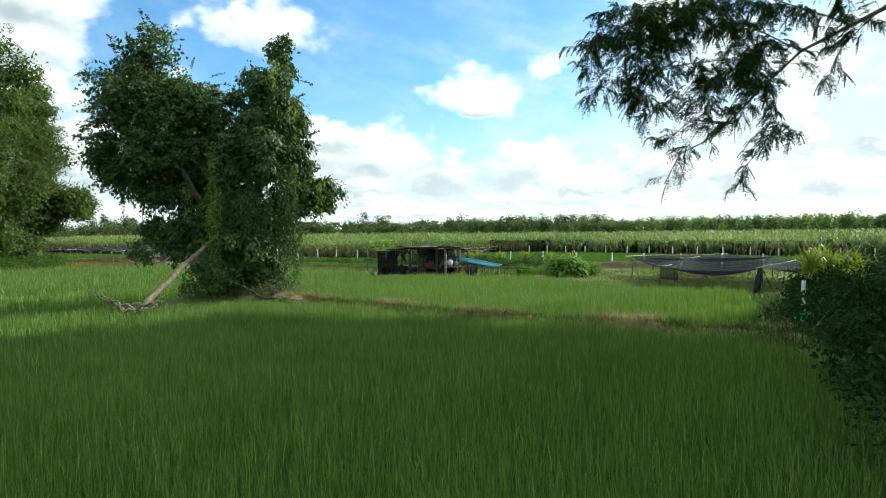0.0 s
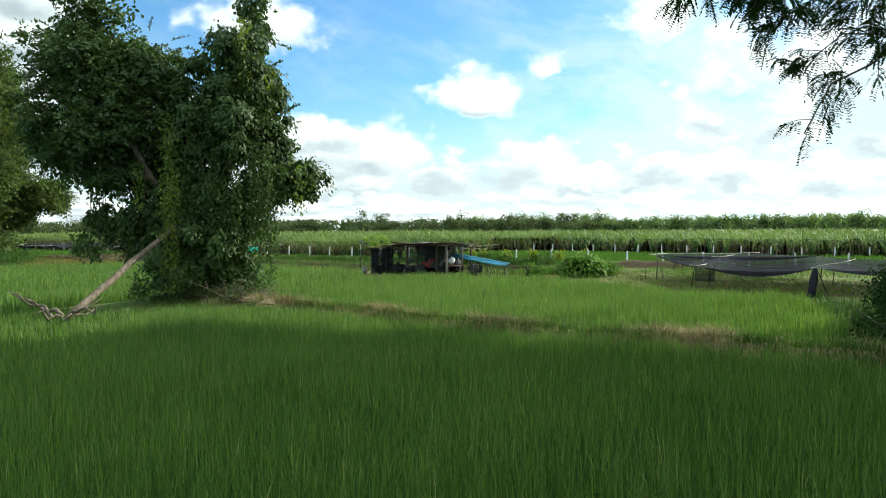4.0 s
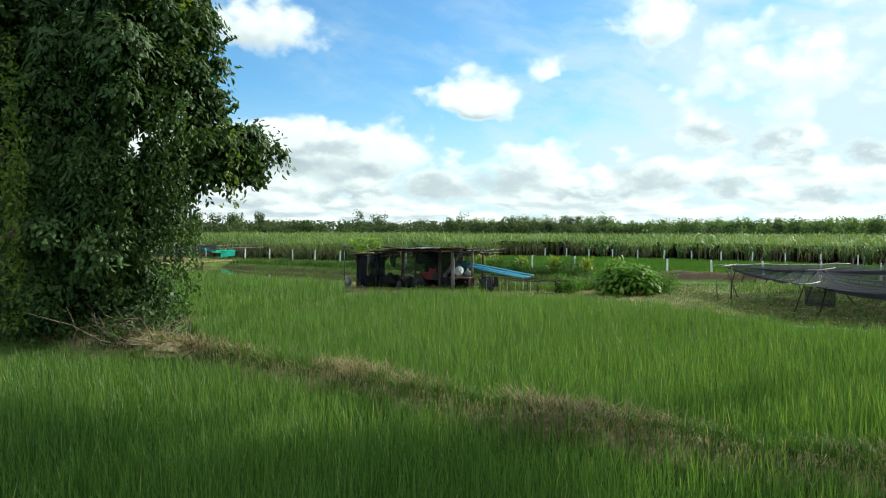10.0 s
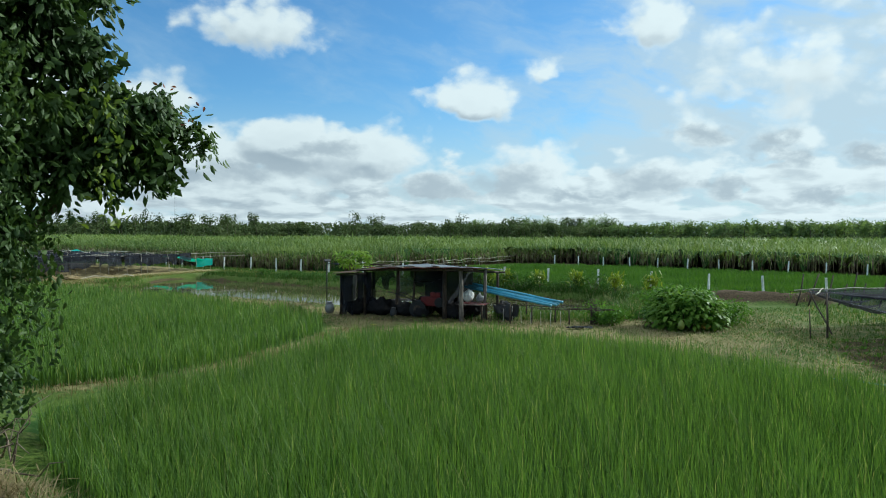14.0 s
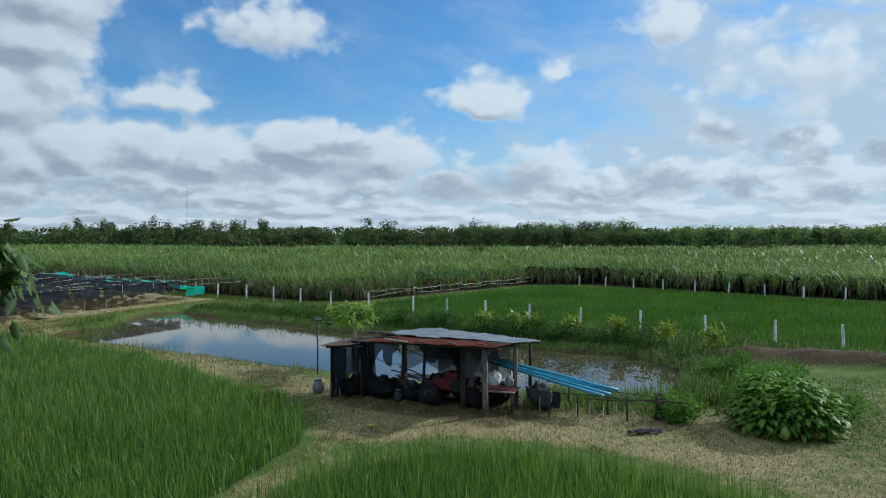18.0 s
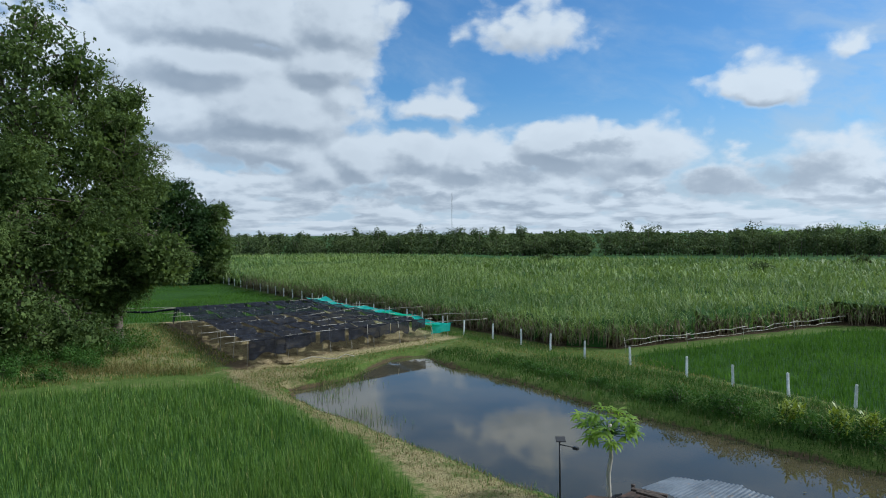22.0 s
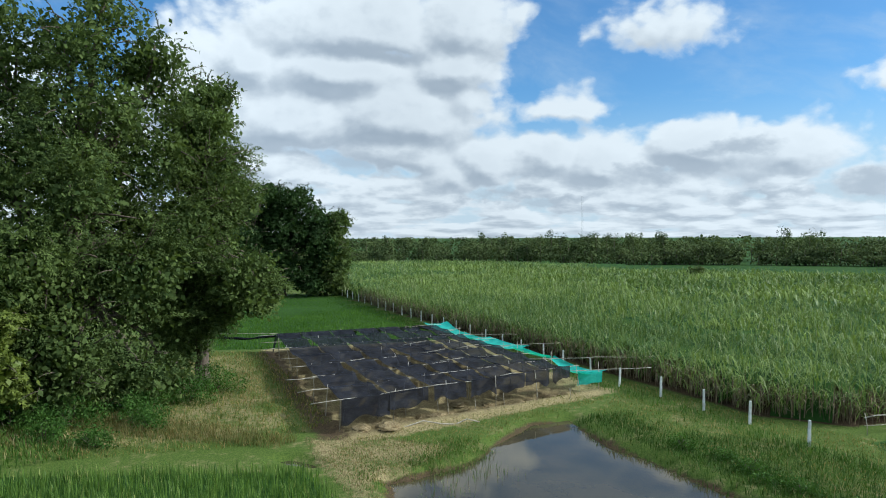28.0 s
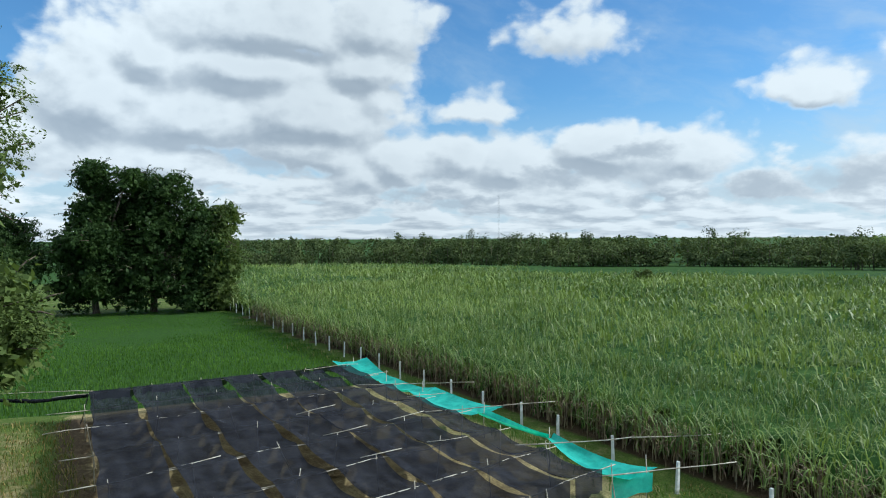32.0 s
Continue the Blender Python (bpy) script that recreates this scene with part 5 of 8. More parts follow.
# ---- the ivy-clad tree beside the walk ----
def ivy_tree():
    x, y = -9.0, 29.3
    z = height_at(x, y)
    t = thing("ivy_tree", (x, y, z - 0.05), "old twin-crowned tree smothered in dark hanging ivy", "tree")
    wood = []
    stems = (((-0.4, 0, -0.2), (-0.9, 0.2, 3.0), (-2.2, 0.3, 6.5), (-3.2, 0.2, 10.0), 0.30), ((0.5, 0.2, -0.2), (0.9, 0.3, 3.0), (1.6, 0.2, 6.5), (2.4, 0.0, 10.2), 0.30),
             ((0.1, -0.3, -0.2), (-0.2, -0.5, 2.6), (-1.6, -1.2, 5.4), (-4.6, -1.4, 7.4), 0.22), ((0.9, 0.3, -0.2), (1.6, 0.9, 2.2), (2.9, 1.0, 4.2), (4.2, 1.1, 5.0), 0.18))
    for i, (a, b, c, d, r) in enumerate(stems):
        pts = np.concatenate([wobbly(a, b, 4, 0.05, i), wobbly(b, c, 4, 0.12, i + 9)[1:], wobbly(c, d, 4, 0.15, i + 20)[1:]])
        wood.append(tube(pts, np.linspace(1.25, 0.15, len(pts)) * r, 8))
    left = [(-2.2, 0.2, 4.4, 1.2), (-3.8, 0.0, 4.8, 1.4), (-1.2, 0.4, 5.2, 1.3), (-3.4, 0.0, 7.2, 2.5), (-4.0, 0.2, 9.2, 1.9), (-3.0, -0.3, 10.6, 1.2), (-2.1, 0.4, 8.4, 2.0), (-4.7, -0.6, 5.8, 1.7), (-2.4, -0.6, 5.8, 1.9), (-1.3, 0.0, 7.0, 1.7)]
    right = [(1.9, 0.3, 9.2, 1.0, 1.2), (2.4, 0.0, 10.4, 0.7, 1.1), (1.8, 0.2, 7.6, 1.4, 1.1), (1.4, -0.2, 5.6, 1.6, 1.1), (2.6, 0.8, 6.3, 1.0), (3.0, 1.0, 5.1, 0.9), (3.75, 1.45, 4.4, 0.75), (4.25, 1.75, 4.3, 0.6), (4.0, 1.6, 4.7, 0.55), (2.4, 0.5, 4.4, 1.0), (3.3, 1.1, 4.7, 0.9), (3.0, 0.8, 4.2, 0.8), (3.0, 0.9, 5.7, 0.7), (3.9, 1.4, 4.0, 0.55),
             (0.8, -0.4, 3.2, 1.3, 1.1), (0.8, 0.0, 1.5, 0.95, 1.0), (-0.5, 0.0, 1.3, 1.0, 1.1), (-0.9, 0.0, 2.6, 1.1, 1.1), (1.6, 0.3, 1.2, 0.8), (1.6, 0.3, 2.6, 0.8), (-1.0, -0.3, 4.6, 1.3, 1.2), (0.0, 0.2, 6.2, 1.7, 1.2), (-0.3, -0.2, 3.8, 1.4, 1.2), (2.3, 0.6, 8.0, 0.9), (1.3, -0.2, 8.4, 1.3, 1.1), (2.5, 0.5, 7.2, 1.1), (-1.7, -0.2, 2.7, 0.8), (-2.6, 0.1, 2.2, 0.75, 1.3), (-3.9, 0.2, 2.0, 0.5, 1.4), (-3.2, 0.2, 2.9, 0.7, 1.3), (0.1, -0.9, 2.0, 1.2, 1.2), (1.2, -0.8, 1.6, 1.1, 1.2)]
    lines, sp, sw = shoots(left[3:] + right[:5], 210, 0.95, 0.05)
    wood += [tube(l[::2], (0.014, 0.010, 0.005), 4) for l in lines]
    p, way, face, roots, tips = sprays(lumps(left, 15, 0.36), 56000, 0.62, 26, 0.6, 0.40, 0.18, 0.30, 0.7, 1.15)
    twigs = [tube(wobbly(a, b, 4, 0.05, i), (0.018, 0.014, 0.010, 0.006), 4) for i, (a, b) in enumerate(zip(roots[::8], tips[::8]))]
    part("trunk", mesh_from("trunk", *gather(wood + twigs), M_BARK), None, t)
    fine = [sprig_leaves(p, way, face, 0.165 * rng.uniform(0.6, 1.35, len(p)), 0.48), sprig_leaves(sp, sw, np.array([0, 0, 1.0]) + 0 * sw, 0.15 * rng.uniform(0.6, 1.3, len(sp)), 0.5, 0.4)]
    part("crown", mesh_from("crown", *gather(fine), M_VINE), None, t, "dark fine-leaved leaning crown")
    # the ivy hangs in rosettes of drooping leaves that face outwards
    p, way, face, roots, tips = sprays(lumps(right, 24, 0.36), 84000, 0.52, 13, 0.55, 0.75, 0.16, 0.34, 1.3, 1.12)
    keep = p[:, 2] > 0.15
    p, way, face = p[keep], way[keep] + np.array([0, 0, -0.6]), face[keep]
    part("ivy", mesh_from("ivy", *sprig_leaves(p, way, face, 0.165 * rng.uniform(0.55, 1.35, len(p)), 0.46, 0.35, True), M_VINE), None, t, "thick curtain of ivy leaves")
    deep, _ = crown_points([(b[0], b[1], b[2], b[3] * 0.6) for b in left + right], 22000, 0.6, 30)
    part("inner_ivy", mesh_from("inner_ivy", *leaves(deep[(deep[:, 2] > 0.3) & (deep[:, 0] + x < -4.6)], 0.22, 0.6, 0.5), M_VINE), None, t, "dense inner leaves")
    # a few new leaves on the outermost shoots are red
    red = np.array([4.1, 1.6, 4.95]) + rng.normal(size=(46, 3)) * (0.32, 0.3, 0.22)
    part("red_shoots", mesh_from("red_shoots", *broad_leaves(red, 0.10, 0.45, 0.2), M_RED_LEAF), None, t, "reddish new leaves at the shoot tips")["kind"] = "stuff"
    # hanging strands
    strands, cords = [], []
    for k in range(85):
        a = rng.uniform(-3.0, 0.6)
        rad = rng.uniform(1.1, 1.75)
        cx, cy = 1.2 + rad * math.cos(a) * 1.15, -0.2 + rad * math.sin(a)
        top, low = rng.uniform(3.0, 7.5), rng.uniform(0.4, 3.0)
        n = int((top - low) * 20)
        zz = np.linspace(top, low, n)
        strands.append(np.stack([cx + rng.normal(size=n) * 0.09, cy + rng.normal(size=n) * 0.09, zz], 1))
    for k in range(14):
        cx, cy = rng.uniform(-4.6, -0.6), rng.uniform(-1.6, 1.2)
        top, low = rng.uniform(4.4, 5.4), rng.uniform(2.2, 3.9)
        n = int((top - low) * 18) + 2
        zz = np.linspace(top, low, n)
        strands.append(np.stack([cx + rng.normal(size=n) * 0.08, cy + rng.normal(size=n) * 0.08, zz], 1))
        cords.append(tube([(cx, cy, top), (cx + 0.03, cy, low)], (0.012, 0.008), 4))
    s = np.concatenate(strands)
    part("hanging_vine", mesh_from("hanging_vine", *broad_leaves(s, 0.12 * rng.uniform(0.6, 1.4, len(s)), 0.55, 1.3), M_VINE), None, t, "hanging strands of ivy")
    for cord in cords:
        part("vine_cord", mesh_from("vine_cord", *cord, M_BARK), None, t)
    young = []
    for cx, cy, top, low in ((0.0, -2.15, 5.6, 0.4), (0.15, -2.2, 4.6, 0.3), (-0.15, -2.1, 3.8, 0.9), (-0.1, -2.2, 6.4, 3.0), (2.3, -1.3, 9.8, 7.8), (2.2, -1.0, 10.0, 7.4), (2.9, -0.4, 8.2, 6.4), (3.9, 0.1, 5.0, 3.0), (-1.2, -1.9, 4.8, 3.2)):
        n = int((top - low) * 55)
        zz = np.linspace(top, low, n)
        young.append(np.stack([cx + rng.normal(size=n) * 0.14, cy + rng.normal(size=n) * 0.12, zz], 1))
    s = np.concatenate(young)
    part("young_vine", mesh_from("young_vine", *broad_leaves(s, 0.12 * rng.uniform(0.6, 1.4, len(s)), 0.55, 1.2), M_VINE_YOUNG), None, t, "fresh yellow-green vine strands")
    # brush about the foot
    p, _ = crown_points([(1.5, -0.8, 0.5, 0.9), (2.0, -0.2, 0.4, 0.7), (0.3, -1.3, 0.6, 1.0), (-1.0, -1.0, 0.5, 0.9), (2.2, -1.3, 0.35, 0.6)], 5200, 0.4, 20)
    p = p[p[:, 2] > 0.05]
    part("undergrowth", mesh_from("undergrowth", *leaves(p, 0.13 * rng.uniform(0.6, 1.4, len(p)), 0.5, 0.2), M_VINE), None, t, "low tangled undergrowth about the foot")
    brush = [tube(wobbly((x0, y0, 0.0), (x0 + rng.normal() * 0.7, y0 + rng.normal() * 0.7, rng.uniform(0.25, 0.9)), 5, 0.08, k), (0.016, 0.013, 0.010, 0.008, 0.004), 4) for k, (x0, y0) in enumerate(zip(rng.uniform(1.0, 3.4, 60), rng.uniform(-2.2, -0.4, 60)))]
    part("brushwood", mesh_from("brushwood", *gather(brush), M_DEADWOOD), None, t, "dry brown twigs at the foot")["kind"] = "stuff"


ivy_tree()


def fallen_limb():
    x, y = -10.6, 23.4
    t = thing("fallen_branch", (x, y, height_at(x, y)), "bare broken branch leaning from the ivy-clad tree into the rice", "branch")
    main = np.concatenate([wobbly((0, 0, 0.25), (0.95, 3.1, 2.1), 6, 0.04, 31), wobbly((0.95, 3.1, 2.1), (1.65, 5.5, 3.5), 4, 0.04, 32)[1:]])
    bits = [tube(main, np.linspace(0.115, 0.085, len(main)), 9)]
    for end, r in (((-1.5, 0.6, 0.75), 0.09), ((-2.4, 1.4, 0.95), 0.07), ((1.0, -0.2, 0.7), 0.06), ((0.5, -0.9, 0.45), 0.05), ((-0.6, -0.5, 0.5), 0.05), ((0.4, 0.9, 0.5), 0.04)):
        bits.append(tube(wobbly((0, 0, 0.3), end, 6, 0.07, int(abs(end[0]) * 100) + 5), np.linspace(r, 0.015, 6), 6))
    for a, b in (((-1.0, 0.4, 0.6), (-1.3, 0.1, 0.95)), ((-1.6, 0.7, 0.75), (-2.0, 0.5, 1.15)), ((0.6, -0.1, 0.5), (0.95, 0.25, 0.9))):
        bits.append(tube(wobbly(a, b, 4, 0.03, 77), np.linspace(0.03, 0.008, 4), 5))
    me = mesh_from("limb", *gather(bits), M_DEADWOOD)
    me.shade_smooth()
    part("limb", me, None, t)


fallen_limb()


# ---- the overhanging branch with feathery leaves ----
def feather_branch():
    root = Vector((9.5, 9.0, 8.2))
    t = thing("overhanging_branch", root, "leafy overhanging branch with feathery leaflets against the sky", "branch")
    r = np.random.default_rng(41)
    def at(px, pz, py=0.0):
        return np.array([px, 11.25 + py, pz]) - np.array(root)
    limbs = [[at(15.45, 8.9, -2.7), at(12.6, 8.7, -1.6), at(9.6, 7.6, -0.4), at(6.76, 6.17), at(6.2, 5.66), at(5.46, 4.9), at(5.04, 4.57), at(4.6, 4.36), at(4.3, 3.8)],
             [at(6.2, 5.66), at(5.5, 6.1, 0.3), at(4.4, 6.0, 0.4), at(3.4, 5.7, 0.3), at(2.95, 5.4, 0.2)], [at(6.76, 6.17), at(5.6, 6.6, -0.3), at(4.4, 6.7, -0.4), at(3.3, 6.5, -0.2), at(2.8, 6.2, -0.1)],
             [at(5.5, 6.1, 0.3), at(5.0, 5.6, 0.5), at(4.4, 5.3, 0.5), at(3.9, 5.0, 0.4)], [at(6.2, 5.66), at(6.25, 5.0, -0.2), at(6.1, 4.6, -0.2), at(5.8, 4.2, -0.1), at(5.65, 3.8)],
             [at(6.1, 4.6, -0.2), at(6.4, 4.75, -0.2), at(6.7, 4.7, -0.2)], [at(8.4, 7.1), at(7.6, 6.3, 0.2), at(7.4, 5.8, 0.2)], [at(7.5, 6.7), at(6.2, 7.3, 0.4), at(4.6, 7.3, 0.6), at(3.2, 7.0, 0.5)],
             [at(5.46, 4.9), at(4.9, 5.0, 0.3), at(4.4, 4.6, 0.3)], [at(7.2, 6.5), at(7.4, 7.2, -0.4), at(6.0, 7.7, -0.5), at(4.4, 7.6, -0.4)]]
    for k in range(22):
        x0, z0 = r.uniform(3.6, 6.4), r.uniform(5.6, 7.4)
        limbs.append([at(x0, z0, r.uniform(-0.6, 0.7)), at(x0 - 0.4, z0 - r.uniform(0.1, 0.5), r.uniform(-0.6, 0.7)), at(x0 - r.uniform(0.4, 0.9), z0 - r.uniform(0.4, 0.9), r.uniform(-0.6, 0.7))])
    wood, tips, dirs = [], [], []
    for i, l in enumerate(limbs):
        l = np.array(l)
        wood.append(tube(l, (0.11, 0.09, 0.055, 0.026, 0.022, 0.018, 0.014, 0.010, 0.006) if i == 0 else np.linspace(0.013, 0.004, len(l)), 6))
        for a, b in zip(l[:-1], l[1:]):
            span = np.linalg.norm(b - a)
            for k in range(int(span * (17 if i else 11))):
                if i == 0 and a[0] > -2.5:
                    continue
                s = a + (b - a) * r.random()
                d = r.normal(size=3) * (0.6, 0.6, 0.45) + (-0.25, 0.0, -0.30)
                d /= np.linalg.norm(d)
                e = s + d * r.uniform(0.10, 0.45)
                wood.append(tube([s, (s + e) / 2 + r.normal(size=3) * 0.02, e], (0.005, 0.004, 0.002), 4))
                # the feathers stand in flat fans
                across = np.cross(d, r.normal(size=3) * 0.5 + (0, 0, 1.0))
                across /= np.linalg.norm(across)
                for q in range(6):
                    g = d * 0.75 + across * (0.9 - 0.1 * q) * (-1) ** q + np.array([0, 0, -0.30]) + r.normal(size=3) * 0.12
                    tips.append(s + (e - s) * (0.35 + 0.13 * q)), dirs.append(g / np.linalg.norm(g))
    me = mesh_from("limb", *gather(wood), M_BARK)
    part("limb", me, None, t)
    # each leaf is a feather of paired leaflets
    tips, dirs = np.array(tips), np.array(dirs)
    side = np.cross(dirs, r.normal(size=dirs.shape) * 0.5 + np.array([0.1, 0.3, 1.0]))
    side /= np.linalg.norm(side, axis=1)[:, None]
    places, ways = [], []
    for k in range(9):
        for sgn in (-1, 1):
            p = tips + dirs * (0.02 + 0.018 * k) + side * sgn * 0.020 + np.array([0, 0, -0.0012]) * k * k
            places.append(p), ways.append(side * sgn * 1.6 + dirs * 0.6)
    places, ways = np.concatenate(places), np.concatenate(ways)
    d = ways / np.linalg.norm(ways, axis=1)[:, None]
    s = np.cross(d, np.array([0.2, 0.1, 1.0]) + r.normal(size=d.shape) * 0.3)
    s /= np.linalg.norm(s, axis=1)[:, None]
    size = r.uniform(0.038, 0.056, len(d))[:, None]
    v = np.stack([places - d * size * 0.5, places + s * size * 0.24, places + d * size * 0.5, places - s * size * 0.24], 1).reshape(-1, 3)
    part("feathery_foliage", mesh_from("feathery_foliage", v, np.arange(len(v)), np.arange(len(d)) * 4, M_LEAF_DARK), None, t, "dark feathery leaflets")


feather_branch()


# ---- dark thicket on the east edge of the southern paddy ----
def thicket():
    x, y = 11.2, 13.0
    t = thing("thicket", (x, y, height_at(x, y)), "dark tangled thicket with strap-leaved plants on top", "bush")
    blobs = [(-0.3, 5.2, 0.6, 0.9), (0.5, 3.6, 0.9, 1.1), (-0.6, 1.2, 0.7, 1.1), (0.6, 0.0, 1.1, 1.3), (-1.0, -1.6, 0.7, 1.1), (-2.0, -3.6, 0.6, 1.1), (0.8, -2.2, 1.2, 1.4), (1.6, 2.2, 1.2, 1.2), (-0.5, 6.8, 0.4, 0.6), (-3.0, -5.2, 0.5, 0.9), (-3.4, -2.6, 0.6, 0.9), (-4.2, -4.6, 0.55, 0.9), (-2.6, -0.8, 0.7, 0.9), (-4.9, -6.4, 0.5, 0.8), (-3.0, -4.4, 0.9, 1.2), (-1.6, -2.2, 1.2, 1.3), (-3.4, -6.6, 0.9, 1.2), (-1.8, -4.6, 1.0, 1.3), (-1.4, 1.0, 0.9, 1.0), (2.0, 9.5, 0.8, 1.2), (1.2, 8.6, 0.6, 0.9), (2.9, 10.9, 0.9, 1.2), (3.5, 9.2, 1.0, 1.3), (0.8, 7.4, 0.4, 0.7), (2.2, 7.6, 1.0, 1.2), (1.8, 5.6, 0.9, 1.2)]
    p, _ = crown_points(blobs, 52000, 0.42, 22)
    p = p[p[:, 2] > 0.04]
    part("foliage", mesh_from("foliage", *leaves(p, 0.12 * rng.uniform(0.6, 1.4, len(p)), 0.55, 0.4), M_SHADED_THICKET_LEAF), None, t)
    stems = [tube(wobbly((rng.uniform(-2, 1.6), rng.uniform(-4, 6), -0.05), (rng.uniform(-2, 1.6), rng.uniform(-4, 6), rng.uniform(0.8, 1.8)), 5, 0.12, k), np.linspace(0.03, 0.008, 5), 5) for k in range(24)]
    part("stems", mesh_from("stems", *gather(stems), M_BARK), None, t)
    k = 520
    a = rng.integers(0, 9, k)
    cx = np.array([1.6, 2.2, 2.8, 1.9, 2.6, 3.4, 1.2, 2.1, 3.0])[a] + rng.normal(size=k) * 0.1
    cy = np.array([9.2, 9.9, 10.8, 8.4, 9.0, 10.2, 8.8, 7.6, 9.4])[a] + rng.normal(size=k) * 0.1
    base = np.stack([cx, cy, rng.uniform(1.3, 1.95, k)], 1)
    part("strap_leaves", mesh_from("strap_leaves", *arcs(base, rng.uniform(0.4, 0.85, k), 0.05, rng.uniform(0.1, 0.9, k), rng.uniform(0.2, 0.6, k)), M_LIME), None, t, "yellow-green strap leaves")


thicket()


# ---- shrubs of the pond bank and the yard ----
def shrub(name, label, x, y, blobs, count, leaf, mat, aspect=0.5, clump=0.35, droop=0.2, category="bush", group=""):
    t = thing(name, (x, y, height_at(x, y)), label, category, group)
    p, mids = crown_points(blobs, count, clump, 18)
    p = p[p[:, 2] > 0.03]
    part("foliage", mesh_from("foliage", *leaves(p, leaf * rng.uniform(0.6, 1.4, len(p)), aspect, droop), mat), None, t)
    stems = [tube([(m[0] * 0.25, m[1] * 0.25, -0.05), (m[0] * 0.6, m[1] * 0.6, m[2] * 0.6), tuple(m)], (0.018, 0.012, 0.005), 4) for m in mids[:14]]
    part("stems", mesh_from("stems", *gather(stems), M_BARK), None, t)
    return t


def broad_bush():
    t = shrub("broad_leaved_bush", "large mounded bush with long drooping green leaves", 8.15, 43.3, [(0, 0, 0.65, 0.9), (-0.7, 0.5, 0.55, 0.7), (0.6, -0.1, 0.5, 0.7), (-0.3, 0.8, 0.75, 0.75), (0.6, 0.7, 0.6, 0.7), (-0.2, -0.6, 0.45, 0.7)], 3600, 0.14, M_BUSH, clump=0.35)
    k = 820
    d = rng.normal(size=(k, 3))
    d[:, 2] = np.abs(d[:, 2]) * 0.9 + 0.05
    d /= np.linalg.norm(d, axis=1)[:, None]
    base = d * np.array([1.2, 1.15, 1.3]) * rng.uniform(0.84, 1.06, k)[:, None] + np.array([0.0, 0.05, 0.08])
    base[:, 2] += 0.12 * crumple(base[:, 0], base[:, 1], 2.2, 61)
    turn = np.arctan2(d[:, 1], d[:, 0]) + rng.normal(size=k) * 0.5
    part("long_leaves", mesh_from("long_leaves", *arcs(base, rng.uniform(0.26, 0.50, k), 0.115, rng.uniform(0.9, 1.7, k), rng.uniform(0.35, 0.8, k), turn), M_BROAD), None, t, "long drooping leaves")


broad_bush()
for bx, by, s, lab in ((5.7, 44.0, 0.55, "creeper"), (8.6, 45.0, 1.0, "tall"), (9.4, 47.0, 1.1, "tall"), (9.8, 43.9, 0.8, "low"), (8.9, 49.2, 0.9, "tall")):
    shrub("weed_bush", {"creeper": "leafy creeper about the old post", "tall": "overgrown green bush at the pond's end", "low": "low green weeds beside the bush"}[lab], bx, by,
          [(0, 0, 0.45 * s, 0.6 * s), (0.5 * s, 0.3 * s, 0.6 * s, 0.65 * s), (-0.5 * s, 0.2 * s, 0.4 * s, 0.55 * s)], int(2200 * s), 0.10, M_BUSH, clump=0.3)
k = 0
for (ax, ay), (bx, by) in zip(EAST_BANK[1:-2], EAST_BANK[2:-1]):
    for f in (0.15, 0.5, 0.85):
        k += 1
        x, y = ax + (bx - ax) * f + rng.normal() * 0.25 + 0.35, ay + (by - ay) * f + rng.normal() * 0.2 + 0.45
        s = rng.uniform(0.65, 1.15) if ay < 63 else rng.uniform(0.3, 0.55)
        shrub("bank_shrub", "low green shrub on the pond bank", x, y, [(0, 0, 0.4 * s, 0.75 * s), (0.6 * s, -0.3 * s, 0.35 * s, 0.6 * s), (-0.6 * s, 0.3 * s, 0.35 * s, 0.55 * s)], int(1200 * s), 0.11, M_SHRUB, group="shrubs of the pond bank")
for x, y in ((1.1, 60.9), (2.6, 60.2), (3.6, 59.7), (5.3, 59.0), (7.2, 58.0), (9.0, 56.4), (10.4, 54.6)):
    t = thing("croton", (x, y, height_at(x, y)), "yellow-green strap-leaved shrub on the pond bank", "shrub", "crotons on the bank")
    n = 110
    base = np.stack([rng.normal(size=n) * 0.2, rng.normal(size=n) * 0.2, rng.uniform(0.3, 1.0, n)], 1)
    part("foliage", mesh_from("foliage", *arcs(base, rng.uniform(0.25, 0.5, n), 0.075, rng.uniform(0.2, 1.1, n), rng.uniform(0.2, 0.6, n)), M_LIME), None, t)
    part("stems", mesh_from("stems", *gather([tube([(0, 0, -0.05), (dx, dy, 0.7)], (0.015, 0.008), 5) for dx, dy in ((0.1, 0), (-0.1, 0.05), (0, -0.1))]), M_BARK), None, t)


for bx, by, s in ((-37.8, 59.4, 1.3), (-39.6, 57.6, 1.5), (-36.0, 61.4, 1.1), (-34.6, 60.6, 0.8), (-38.4, 62.6, 1.5), (-36.6, 57.4, 1.0), (-41.0, 55.2, 1.4), (-37.6, 65.4, 1.3), (-38.6, 68.0, 1.4), (-34.0, 58.0, 0.7)):
    shrub("undergrowth_bush", "leafy green undergrowth at the trees' foot", bx, by, [(0, 0, 0.4 * s, 0.75 * s), (0.8 * s, 0.3 * s, 0.35 * s, 0.6 * s), (-0.7 * s, 0.4 * s, 0.45 * s, 0.7 * s)], int(1500 * s), 0.13, M_SHRUB, clump=0.45, group="undergrowth of the western trees")


